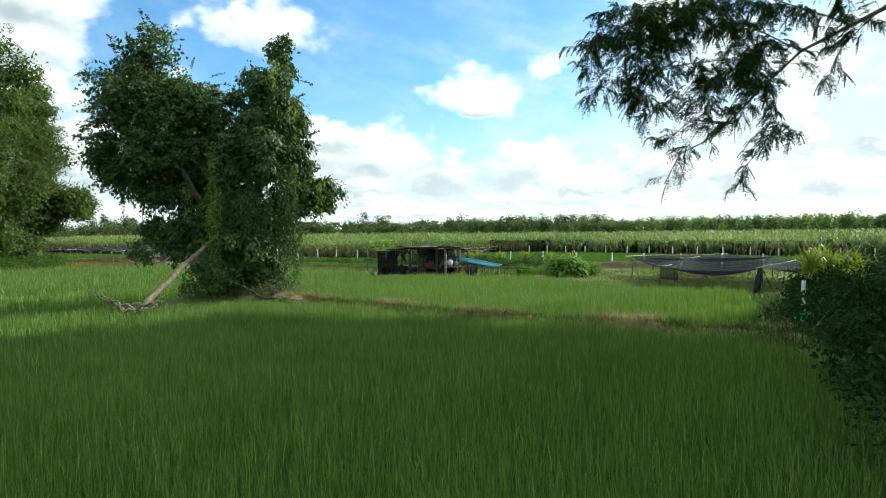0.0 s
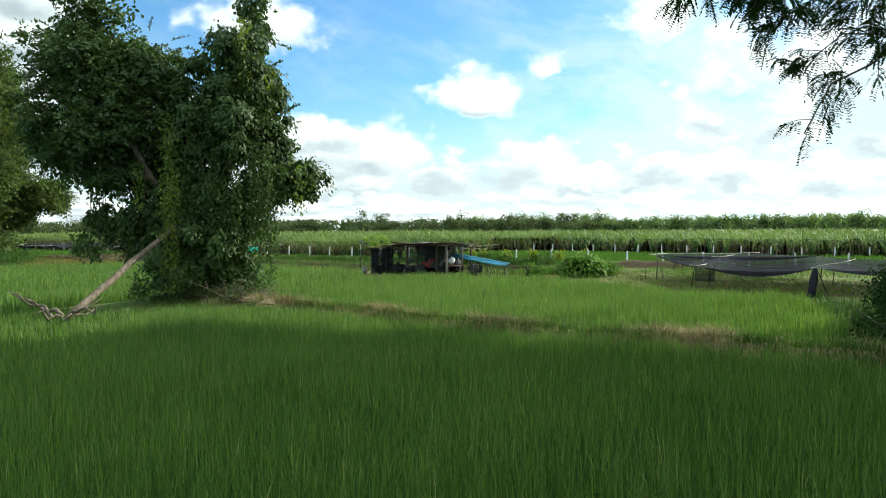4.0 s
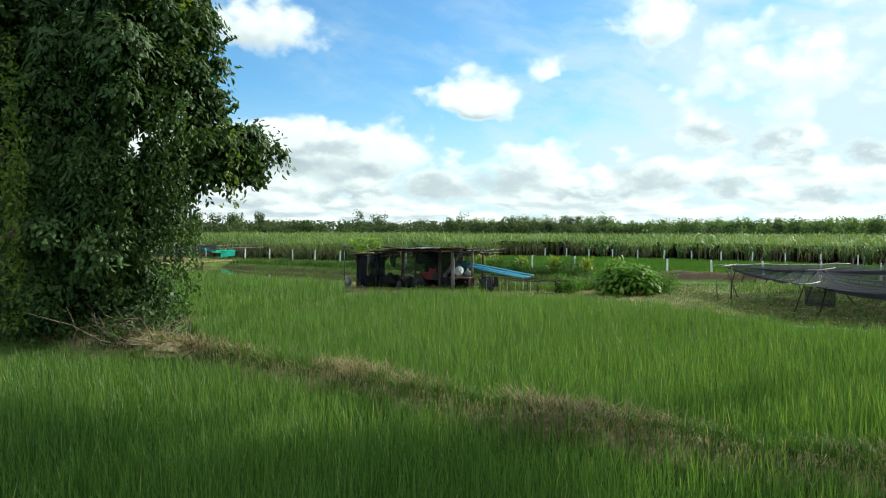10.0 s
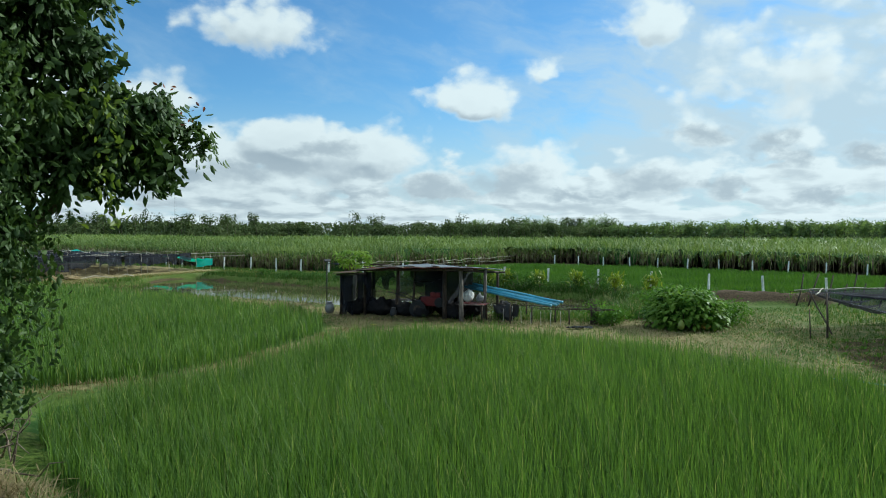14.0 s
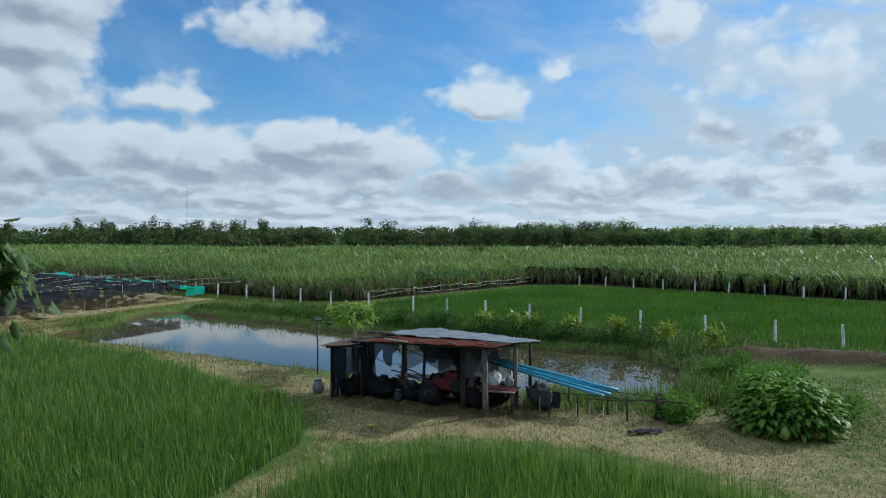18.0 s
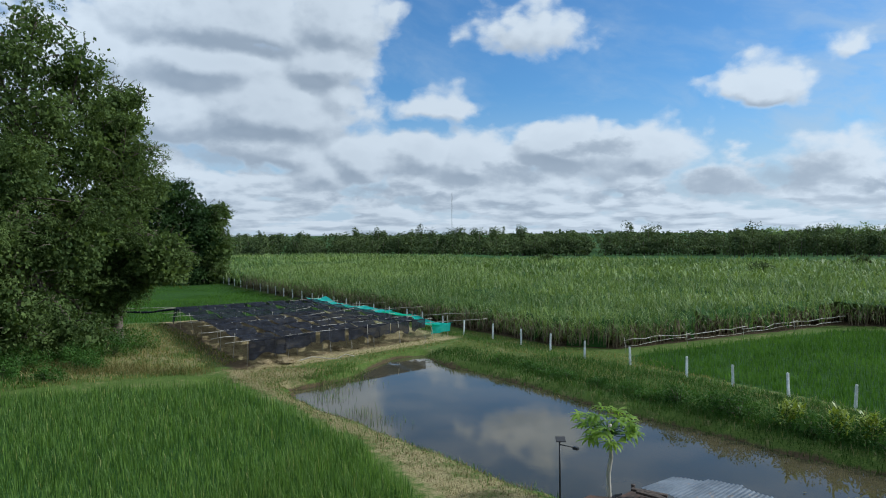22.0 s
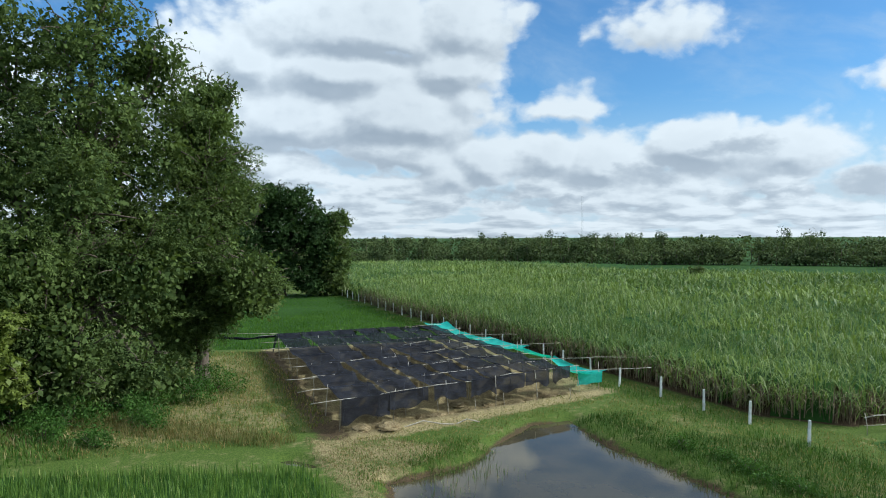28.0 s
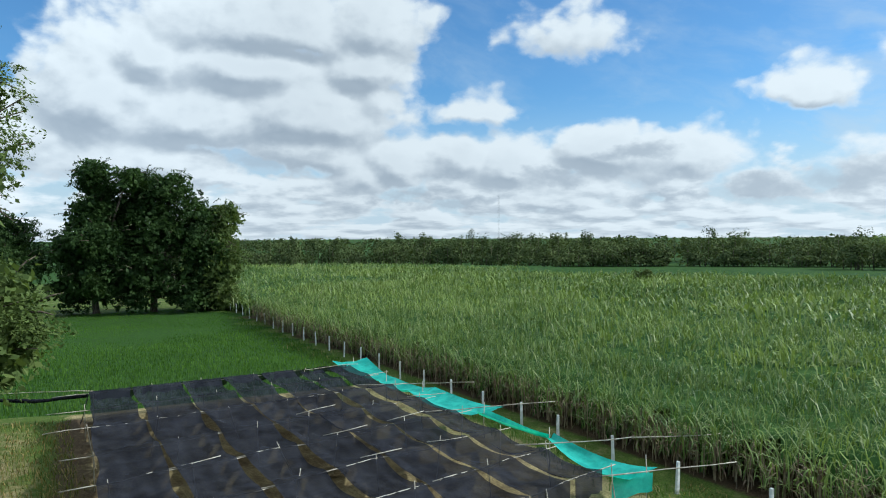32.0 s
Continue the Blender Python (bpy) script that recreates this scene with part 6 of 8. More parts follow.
def papaya():
    x, y = -4.3, 52.0
    t = thing("papaya_tree", (x, y, height_at(x, y)), "slender papaya tree with lobed leaves at the water's edge", "tree")
    part("trunk", tube_mesh("trunk", wobbly((0, 0, -0.1), (0.05, 0.05, 2.7), 7, 0.012, 3), np.linspace(0.085, 0.05, 7), M_PALE_BARK, 9), None, t)
    stalk, lv = [], []
    for k in range(42):
        a, up = k * 2.4, rng.uniform(-0.35, 0.35)
        e = np.array([math.cos(a) * rng.uniform(0.35, 0.85), math.sin(a) * rng.uniform(0.35, 0.85), 2.72 + up])
        stalk.append(tube([(0.05, 0.05, 2.45), (e[0] * 0.5, e[1] * 0.5, 2.6 + up * 0.7), tuple(e)], (0.014, 0.011, 0.008), 4))
        for q in range(9):
            b = a + (q - 4) * 0.40
            lv.append((e, b))
    part("leaf_stalks", mesh_from("leaf_stalks", *gather(stalk), M_BUSH), None, t)
    base, turn = np.array([l[0] for l in lv]), np.array([l[1] for l in lv])
    part("leaves", mesh_from("leaves", *arcs(base, rng.uniform(0.26, 0.48, len(lv)), 0.075, rng.uniform(1.1, 1.9, len(lv)), rng.uniform(0.2, 0.55, len(lv)), turn), M_PAPAYA), None, t)


papaya()


# ---- far woods ----
def far_woods():
    pieces, trunks, pale = [], [], []

    def row(ax, ay, bx, by, n, lo, hi, depth, width=(1.7, 3.0), m=150, leaf=(0.45, 1.0), slim=0.0, tall=0.06):
        for k in range(n):
            f = (k + rng.uniform(-0.5, 0.5)) / n
            x, y = ax + (bx - ax) * f + rng.normal() * depth, ay + (by - ay) * f + abs(rng.normal()) * depth
            swell = 0.5 + 0.5 * float(crumple(np.array([x]), np.array([y]), 0.11, 71)[0])
            h, w = (lo + (hi - lo) * min(max(swell + rng.normal() * 0.22, 0.0), 1.0)) * (rng.uniform(1.06, 1.2) if rng.random() < tall else 1.0), rng.uniform(*width)
            lobes = 6
            centre = np.stack([rng.normal(size=lobes) * w * 0.42, rng.normal(size=lobes) * w * 0.42, h * np.array([0.26, 0.42, 0.55, 0.64, 0.70, 0.74])], 1)
            size = np.array([0.9, 0.85, 0.8, 0.72, 0.66, 0.58]) * rng.uniform(0.8, 1.1, lobes)
            i = rng.choice(lobes, m, p=(0.22, 0.2, 0.18, 0.15, 0.13, 0.12))
            d = rng.normal(size=(m, 3))
            d /= np.linalg.norm(d, axis=1)[:, None]
            r = rng.uniform(0.6, 0.94, m)
            p = centre[i] + d * (r * size[i])[:, None] * np.array([w, w, h * 0.28]) + np.array([x, y, 0])
            keep = p[:, 2] > 0.25
            face = d[keep] + np.array([0, 0, 0.5])
            way = np.cross(face, rng.normal(size=face.shape))
            (pale if slim else pieces).append(sprig_leaves(p[keep], way, face, rng.uniform(*leaf, keep.sum()) * np.where(i[keep] > 3, 0.75, 0.95), 0.75, 0.25))
            lean = rng.normal() * 0.2
            trunks.append(tube([(x, y, -0.2), (x + lean, y, h * 0.72)], (0.13, 0.05), 4))

    # undergrowth along the foot of the woods
    for ax, ay, bx, by, n in ((-190, 213, -45, 260, 80), (-60, 260, 60, 280, 60), (60, 262, 150, 215, 50), (78, 213, 175, 163, 50)):
        row(ax, ay, bx, by, n, 3.0, 4.6, 2.0, (2.0, 3.4), 90)
    row(-190, 215, -45, 262, 110, 4.6, 8.6, 4.0, tall=0.12)
    row(-200, 235, -60, 300, 80, 7.6, 8.6, 6.0, (2.2, 3.6), tall=0.15)
    row(-60, 262, 60, 282, 105, 4.8, 8.6, 4.0, tall=0.12)
    row(-60, 290, 75, 300, 50, 7.8, 9.0, 5.0, (2.4, 3.6), 110)
    row(0, 255, 62, 264, 54, 6.8, 8.4, 3.0)
    row(20, 300, 70, 298, 40, 10.0, 12.4, 5.0, (2.6, 3.8), slim=0.5)
    row(60, 264, 150, 217, 100, 6.4, 9.2, 2.0, (1.5, 2.3), 190, slim=1.0)
    row(78, 217, 175, 167, 110, 7.0, 8.8, 2.0, (1.5, 2.3), 190, slim=1.0)
    row(150, 217, 270, 150, 44, 7.6, 9.0, 4.0, (1.8, 2.8), 120, slim=1.0)
    row(-120, 280, 330, 400, 120, 8.6, 9.6, 8.0, (4.0, 6.5), 80, (1.2, 2.2))
    row(-360, 400, 360, 440, 150, 9.2, 10.4, 10.0, (5.0, 8.0), 70, (1.6, 2.8))
    # single trees that stand over the rest
    for ax, ay, bx, by, n in ((-185, 225, -60, 268, 17), (-125, 250, -100, 258, 7), (-92, 262, -66, 270, 7), (-40, 285, 20, 292, 6), (25, 292, 66, 290, 9)):
        row(ax, ay, bx, by, n, 10.0, 12.2, 4.0, (1.9, 3.0), 300, tall=0.15)
    t = tagged(new("far_woods"), "distant line of mixed green woodland beyond the cane", "trees", kind="stuff")
    part("far_foliage", mesh_from("far_foliage", *gather(pieces), M_WOOD_FAR), None, t)
    part("plantation_foliage", mesh_from("plantation_foliage", *gather(pale), M_WOOD_PALE), None, t, "lighter slender plantation trees")
    part("far_trunks", mesh_from("far_trunks", *gather(trunks), M_BARK), None, t)


far_woods()


def radio_mast():
    x, y, high = -176.0, 487.0, 36.0
    t = thing("radio_mast", (x, y, 0), "slender lattice radio mast far behind the woods", "mast")
    foot = [(0.55 * math.cos(a), 0.55 * math.sin(a)) for a in (0.3, 2.39, 4.49)]
    for fx, fy in foot:
        part("leg", tube_mesh("leg", [(fx, fy, -0.5), (fx, fy, high)], 0.035, M_PALE_JAR, 5), None, t)
    for k in range(24):
        (ax, ay), (bx, by) = foot[k % 3], foot[(k + 1) % 3]
        part("brace", tube_mesh("brace", [(ax, ay, 1.5 * k), (bx, by, 1.5 * k + 1.5)], 0.02, M_PALE_JAR, 4), None, t)


radio_mast()
for x, y, s in ((44.0, 150, 3.6), (20, 168, 1.8), (-34, 172, 1.5), (58, 160, 2.8), (4, 146, 1.4)):
    shrub("field_bush", "rounded bush standing out of the cane", x, y, [(0, 0, 2.2, s * 0.8), (s * 0.7, 0, 1.8, s * 0.6), (-s * 0.7, 0.3, 1.9, s * 0.6)], 420, 0.5, M_WOOD_FAR, clump=0.8)


# ---- fence posts ----
def post_mesh(high, wide):
    bm = bmesh.new()
    box(bm, (wide, wide, high + 0.3), Matrix.Translation((0, 0, high / 2 - 0.15)), 0.012)
    for v in bm.verts:
        if v.co.z > high - 0.02:
            v.co.x *= 0.8
            v.co.y *= 0.8
    me = bpy.data.meshes.new("fence_post")
    bm.to_mesh(me)
    bm.free()
    me.materials.append(M_CONCRETE)
    return me


POST, POST_LOW = post_mesh(1.08, 0.115), post_mesh(0.95, 0.115)
fence = [(3.9, 65.3), (6.5, 63.5), (9.2, 61.5), (11.9, 59.6), (14.6, 58.1), (16.9, 56.5), (19.4, 54.9), (22.0, 53.3), (24.6, 51.8), (27.3, 50.2), (1.5, 66.9), (-0.8, 68.4), (-3.0, 70.1),
         (-6.1, 72.2), (-8.9, 73.5), (-11.5, 75.8), (-13.8, 77.2), (-16.4, 79.1), (-19.2, 80.8), (-21.7, 82.9), (-24.4, 85.0), (-26.5, 86.6), (-29.0, 88.2)]
x, y = fence[-1]
while x > -78:
    x, y = x - 2.5, y + 1.83
    fence.append((x, y))
for i, (x, y) in enumerate(fence):
    ob = tagged(new("fence_post", POST), "white square concrete fence post", "post", "boundary fence posts")
    ob.matrix_world = pose(x, y, height_at(x, y), rng.normal() * 1.6, rng.normal() * 1.6, 35 + rng.normal() * 6)
x, y = 12.0, 94.4
for i in range(16):
    ob = tagged(new("fence_post", POST_LOW), "white concrete post along the cane edge", "post", "cane edge posts")
    ob.matrix_world = pose(x, y, height_at(x, y), rng.normal() * 2, rng.normal() * 2, 40 + rng.normal() * 6)
    x, y = x + 2.15, y - 1.98


def pole(name, a, b, r, parent, mat=M_BAMBOO, wob=0.02, label="", taper=0.75, sides=6):
    n = max(3, int(np.linalg.norm(np.subtract(b, a)) / 0.9) + 2)
    pts = wobbly(a, b, n, wob, int(abs(a[0] * 131 + a[1] * 17 + b[0] * 7)) % 9999)
    return part(name, tube_mesh(name, pts, np.linspace(r, r * taper, n), mat, sides), None, parent, label)


def cane_rail():
    t = thing("cane_rail", (-7.0, 76.6, 0), "low pale bamboo rail leaning along the cane", "rail")
    ways = [(0, 0), (3.5, 3.9), (7.0, 8.6), (10.6, 13.2), (14.3, 17.2)]
    for (ax, ay), (bx, by) in zip(ways, ways[1:]):
        pole("rail", (ax, ay, 0.75 + rng.normal() * 0.06), (bx + 0.3, by + 0.3, 0.85 + rng.normal() * 0.06), 0.024, t, wob=0.05)
        pole("rail", (ax, ay, 0.40), (bx, by, 0.48 + rng.normal() * 0.06), 0.018, t, wob=0.05)
        pole("stake", (ax + 0.1, ay, -0.1), (ax, ay, 0.95), 0.02, t)


cane_rail()


# ---- black shade nets over the western beds ----
def net_point(u, v):
    """u across the front (0..1), v from front to back (0..1)."""
    fl, fr, bl, br = Vector((-26.6, 65.0)), Vector((-21.0, 78.0)), Vector((-45.1, 79.2)), Vector((-37.9, 90.2))
    p = (fl * (1 - u) + fr * u) * (1 - v) + (bl * (1 - u) + br * u) * v
    return p.x, p.y


def sheet(name, grid, mat, parent, label=""):
    """A cloth from a grid of places (rows x columns x 3)."""
    g = np.asarray(grid, float)
    m, n = g.shape[:2]
    i, j = np.meshgrid(np.arange(m - 1), np.arange(n - 1), indexing="ij")
    a = i * n + j
    f = np.stack([a, a + n, a + n + 1, a + 1], -1).reshape(-1, 4)
    me = quads(name, g.reshape(-1, 3), f, mat)
    me.shade_smooth()
    return part(name, me, None, parent, label)


def west_nets():
    t = thing("shade_nets", (-33, 78, 0), "sagging black shade nets on bamboo poles over planting beds", "shade net")
    off = np.array([-33.0, 78.0, 0.0])
    rows = [0.0, 0.13, 0.27, 0.41, 0.56, 0.71, 0.86, 1.0]
    tops = [1.42, 1.38, 1.34, 1.36, 1.30, 1.34, 1.30, 1.36]
    for v, top in zip(rows, tops):
        lie = 0.075 if v == 0.0 else -0.03
        for k in range(3):
            u0, u1 = k / 3 - (0.03 if k else rng.uniform(0.06, 0.13)), (k + 1) / 3 + (0.03 if k < 2 else rng.uniform(0.02, 0.07))
            a, b = net_point(u0, v), net_point(u1, v)
            pole("beam", np.array((*a, top + lie + rng.normal() * 0.03)) - off, np.array((*b, top + lie - 0.03 + rng.normal() * 0.03)) - off, 0.019, t, wob=0.03, label="pale bamboo beam")
        for u in (0.0, 0.2, 0.4, 0.6, 0.8, 1.0):
            x, y = net_point(u, v)
            x, y = x + rng.normal() * 0.12, y + rng.normal() * 0.12
            tip = top + rng.uniform(0.02, 0.24)
            lean = rng.normal(size=2) * (0.10 if rng.random() < 0.8 else 0.35)
            pole("post", np.array((x + lean[0], y + lean[1], height_at(x, y) - 0.12)) - off, np.array((x, y, tip)) - off, 0.019, t, wob=0.015)
            if rng.random() < 0.3:
                x2, y2 = net_point(u + 0.06, v + rng.normal() * 0.01)
                pole("beam_end", np.array((x - rng.uniform(0.2, 0.5), y - rng.uniform(0.2, 0.6), tip - 0.10)) - off, np.array((x2 + 0.1, y2 + 0.2, tip - 0.02 + rng.normal() * 0.05)) - off, 0.017, t, wob=0.02)
    for x, y in ((-27.75, 66.2), (-26.9, 67.5), (-26.2, 68.8), (-25.2, 70.2), (-24.0, 71.8), (-23.0, 73.0), (-22.0, 74.9), (-20.7, 76.2)):
        pole("stake", np.array((x + 0.35, y + rng.normal() * 0.1, height_at(x, y) - 0.1)) - off, np.array((x + 0.3, y, rng.uniform(0.45, 0.8))) - off, 0.016, t)
    # seven long cloths, front to back, sagging between the beams; each covers its own width, with slits between
    spans = ((0.0, 0.165, 0.0, 0.145), (0.172, 0.315, 0.155, 0.31), (0.338, 0.475, 0.318, 0.462), (0.498, 0.615, 0.466, 0.612), (0.622, 0.752, 0.620, 0.758), (0.758, 0.872, 0.766, 0.880), (0.892, 0.99, 0.888, 0.99))
    for s, (f0, f1, b0, b1) in enumerate(spans):
        v = np.linspace(-0.005, 1.0 if s < 5 else 0.985, 72)
        grid = []
        wave0, wave1 = crumple(v * 9, v * 0 + s * 9.0, 0.8, 20 + s), crumple(v * 9, v * 0 + s * 5.0, 0.8, 40 + s)
        for k, vv in enumerate(v):
            i = min(max(int(np.searchsorted(rows, vv)) - 1, 0), len(rows) - 2)
            f = (vv - rows[i]) / (rows[i + 1] - rows[i])
            top = tops[i] * (1 - f) + tops[i + 1] * f
            slack = 4 * f * (1 - f)
            sag = (0.15 + 0.08 * math.sin(s * 2.1 + i * 1.7)) * slack
            u0 = f0 + (b0 - f0) * vv + 0.010 * wave0[k] + 0.005 * slack * (1 + math.sin(s * 1.9 + i * 2.6))
            u1 = f1 + (b1 - f1) * vv + 0.010 * wave1[k] - 0.005 * slack * (1 + math.sin(s * 2.7 + i * 1.4))
            line = []
            for c in np.linspace(0, 1, 15):
                x, y = net_point(u0 + (u1 - u0) * c, vv)
                dip = 0.10 * 4 * c * (1 - c) * slack
                fold = (0.022 * math.sin(c * 21 + s * 1.3 + vv * 5) + 0.015 * math.sin(c * 37 + s * 2.0 - vv * 8)) * (0.5 + 0.8 * slack) + 0.012 * math.sin(vv * 90 + s + c * 4) * slack
                line.append((x - off[0], y - off[1], top + 0.045 - sag - dip + fold))
            grid.append(line)
        sheet("net_cloth", grid, M_NET, t)
        # the front end hangs down
        drop = (1.20, 0.95, 0.86, 0.92, 0.95, 0.88, 0.84)[s]
        front = np.array(grid[0])
        hang = []
        for k, f in enumerate(np.linspace(0, 1, 9)):
            row = front.copy()
            row[:, 2] -= f * drop * (0.92 + 0.08 * np.sin(np.arange(15) * 0.8 + s)) * (1 - 0.25 * np.sin(np.arange(15) * 0.21 + s * 2) ** 2)
            row[:, 0] += 0.05 * f + 0.04 * np.sin(np.arange(15) * 1.3 + s) * f
            row[:, 1] -= 0.10 * f
            hang.append(row)
        sheet("net_hem", hang, M_NET, t, "hanging end of a black net")
    # back hem and gathered corner
    for s in range(6):
        u0, u1 = s / 6 + 0.01, (s + 1) / 6 - 0.01
        hang = []
        for f in np.linspace(0, 1, 5):
            line = []
            for c in np.linspace(0, 1, 8):
                x, y = net_point(u0 + (u1 - u0) * c, 1.0)
                line.append((x - off[0] - 0.06 * f, y - off[1] + 0.06 * f + 0.05 * math.sin(c * 9 + s), 1.38 - f * rng.uniform(0.25, 0.5) + 0.03 * math.sin(c * 7)))
            hang.append(line)
        sheet("net_hem", hang, M_NET, t)
    grid = []
    for f in np.linspace(0, 1, 7):
        line = []
        for c in np.linspace(0, 1, 7):
            x, y = net_point(0.0 - 0.01 * f, 0.93 + 0.07 * c)
            line.append((x - off[0] - 0.1 * f, y - off[1] - 0.25 * f * (1 - c), 1.36 - 1.2 * f))
        grid.append(line)
    sheet("net_hem", grid, M_NET, t, "black net gathered down a corner post")
    return t


west_nets()


def teal_strip():
    t = thing("teal_net", (-29, 85, 0), "torn teal shade cloth strung along the nets' edge", "shade net")
    off = np.array([-29.0, 85.0, 0.0])
    def swag(pts, widths, sag):
        n = 12
        for (a, b), (w0, w1) in zip(zip(pts, pts[1:]), zip(widths, widths[1:])):
            a, b = np.array(a), np.array(b)
            side = np.cross(b - a, (0, 0, 1))
            side /= np.linalg.norm(side)
            grid = []
            for f in np.linspace(0, 1, n):
                p = a + (b - a) * f
                w = w0 + (w1 - w0) * f
                p[2] -= sag * 4 * f * (1 - f)
                grid.append([p - off + side * w * (c - 0.5) + np.array([0, 0, -0.16 * math.sin(c * 3.14) + 0.03 * math.sin(c * 15 + f * 6)]) for c in np.linspace(0, 1, 8)])
            sheet("cloth", grid, M_TEAL, t)
    swag([(-38.6, 91.4, 1.42), (-34.6, 88.6, 1.12), (-31.6, 86.8, 1.20), (-27.4, 84.0, 1.22)], [2.2, 1.1, 1.5, 2.3], 0.16)
    swag([(-27.4, 84.0, 1.20), (-23.7, 81.4, 1.28)], [0.5, 0.12], 0.06)
    swag([(-23.7, 81.4, 1.30), (-20.2, 79.3, 1.02)], [0.45, 1.9], 0.28)
    grid = [[(-20.9 + 1.1 * c - off[0], 78.7 + 0.9 * c - off[1] - 0.1 * f, 1.0 - 0.75 * f * (1 - 0.25 * c) + 0.03 * math.sin(c * 12)) for c in np.linspace(0, 1, 9)] for f in np.linspace(0, 1, 6)]
    sheet("cloth", grid, M_TEAL, t, "hanging end of teal cloth")
    for a, b in (((-24.4, 79.6, 1.3), (-18.0, 83.4, 1.45)), ((-21.4, 77.9, 1.15), (-17.4, 80.9, 1.25)), ((-29.6, 82.4, 1.25), (-24.8, 86.0, 1.4)), ((-35.0, 86.4, 1.2), (-29.6, 88.6, 1.35))):
        pole("stick", np.array(a) - off, np.array(b) - off, 0.022, t)
    for x, y in ((-20.0, 79.5), (-23.7, 81.4), (-27.3, 84.1), (-31.6, 86.9), (-34.6, 88.7), (-38.4, 91.5)):
        pole("stake", np.array((x, y, -0.1)) - off, np.array((x, y, 1.55)) - off, 0.022, t)


teal_strip()


def net_roll():
    t = thing("net_roll", (-45.2, 79.3, 0), "rolled black net slung between stakes", "net")
    line = [(0, 0, 1.2), (-2.0, -1.2, 1.0), (-4.2, -2.6, 1.12), (-7.5, -4.6, 0.95), (-10.5, -6.6, 1.1), (-14.5, -9.0, 0.95), (-18.0, -11.4, 1.1)]
    pts = np.concatenate([wobbly(a, b, 5, 0.03, k)[:-1] for k, (a, b) in enumerate(zip(line, line[1:]))] + [np.array([line[-1]])])
    part("roll", tube_mesh("roll", pts, 0.09 + 0.02 * np.sin(np.arange(len(pts)) * 1.7), M_NET, 7), None, t)
    for x, y, z in line[2::2]:
        pole("stake", (x, y, height_at(-45.2 + x, 79.3 + y) - 0.1), (x, y, z + 0.25), 0.02, t)
    pole("rail", (0, 0.3, 1.35), (-9.0, -5.2, 1.42), 0.02, t)


net_roll()


def straw_heap(x, y, s, group="straw heaps"):
    t = thing("straw_pile", (x, y, height_at(x, y) - 0.03), "pile of dry rice straw on the ground", "straw", group)
    k = int(500 * s)
    p = np.stack([rng.normal(size=k) * 0.45 * s, rng.normal(size=k) * 0.45 * s, np.zeros(k)], 1)
    p[:, 2] = 0.26 * s * np.exp(-(p[:, 0] ** 2 + p[:, 1] ** 2) / (0.5 * s * s)) * rng.uniform(0.5, 1.05, k) + 0.02
    part("loose_straw", mesh_from("loose_straw", *blades(p, rng.uniform(0.2, 0.4, k), 0.012, rng.uniform(1.2, 1.75, k), rng.uniform(-0.2, 0.2, k)), M_DRY), None, t)["kind"] = "stuff"
    bm = bmesh.new()
    bmesh.ops.create_icosphere(bm, subdivisions=3, radius=1.0)
    for v in bm.verts:
        n = noise.noise(v.co * 2.3 + Vector((x, y, 0)))
        v.co = Vector((v.co.x * 0.62 * s, v.co.y * 0.62 * s, max(v.co.z, -0.1) * 0.22 * s)) * (1 + 0.35 * n)
    part("core", bm, M_STRAW, t)


for x, y, s in ((-5.5, 26.75, 0.85), (-6.3, 27.4, 0.75), (-4.0, 26.1, 0.35), (-25.2, 66.6, 0.9), (-24.4, 69.6, 0.8), (-24.8, 71.8, 0.7), (-22.6, 74.6, 0.8), (-21.6, 76.6, 0.8), (-26.0, 65.6, 0.8), (-30.5, 77.8, 0.7), (-26.2, 74.6, 0.7)):
    straw_heap(x, y, s)


# ---- the hut ----
HUT = Matrix.Translation((-4.3, 46.8, 0)) @ Matrix.Rotation(math.atan2(-0.447, 0.894), 4, "Z")    # x along its front, y to the back


for k in range(11):
    x, y = net_point(0.04 + k * 0.093, 0.012 + 0.012 * math.sin(k * 2.3))
    straw_heap(x, y, 0.55 + 0.25 * math.sin(k * 1.7) ** 2)


def corrugated(name, a, b, c, d, mat, parent, label="", waves=14, amp=0.012):
    """A corrugated sheet over the corners front-left, front-right, back-right, back-left; the waves run front to back."""
    a, b, c, d = (np.array(p, float) for p in (a, b, c, d))
    n, m = waves * 6, 5
    grid = []
    for i, f in enumerate(np.linspace(0, 1, m)):
        line = []
        for g in np.linspace(0, 1, n):
            p = (a * (1 - g) + b * g) * (1 - f) + (d * (1 - g) + c * g) * f
            line.append(p + np.array([0, 0, amp * math.sin(g * waves * 2 * math.pi) + 0.006 * math.sin(g * 9 + f * 4 + a[0])]))
        grid.append(line)
    g = np.array(grid)
    low = g - np.array([0, 0, 0.006])
    i, j = np.meshgrid(np.arange(m - 1), np.arange(n - 1), indexing="ij")
    q = i * n + j
    f1 = np.stack([q, q + n, q + n + 1, q + 1], -1).reshape(-1, 4)[:, ::-1]
    v = np.concatenate([g.reshape(-1, 3), low.reshape(-1, 3)])
    f = np.concatenate([f1, f1[:, ::-1] + m * n])
    me = quads(name, v, f, mat)
    me.shade_smooth()
    return part(name, me, None, parent, label)


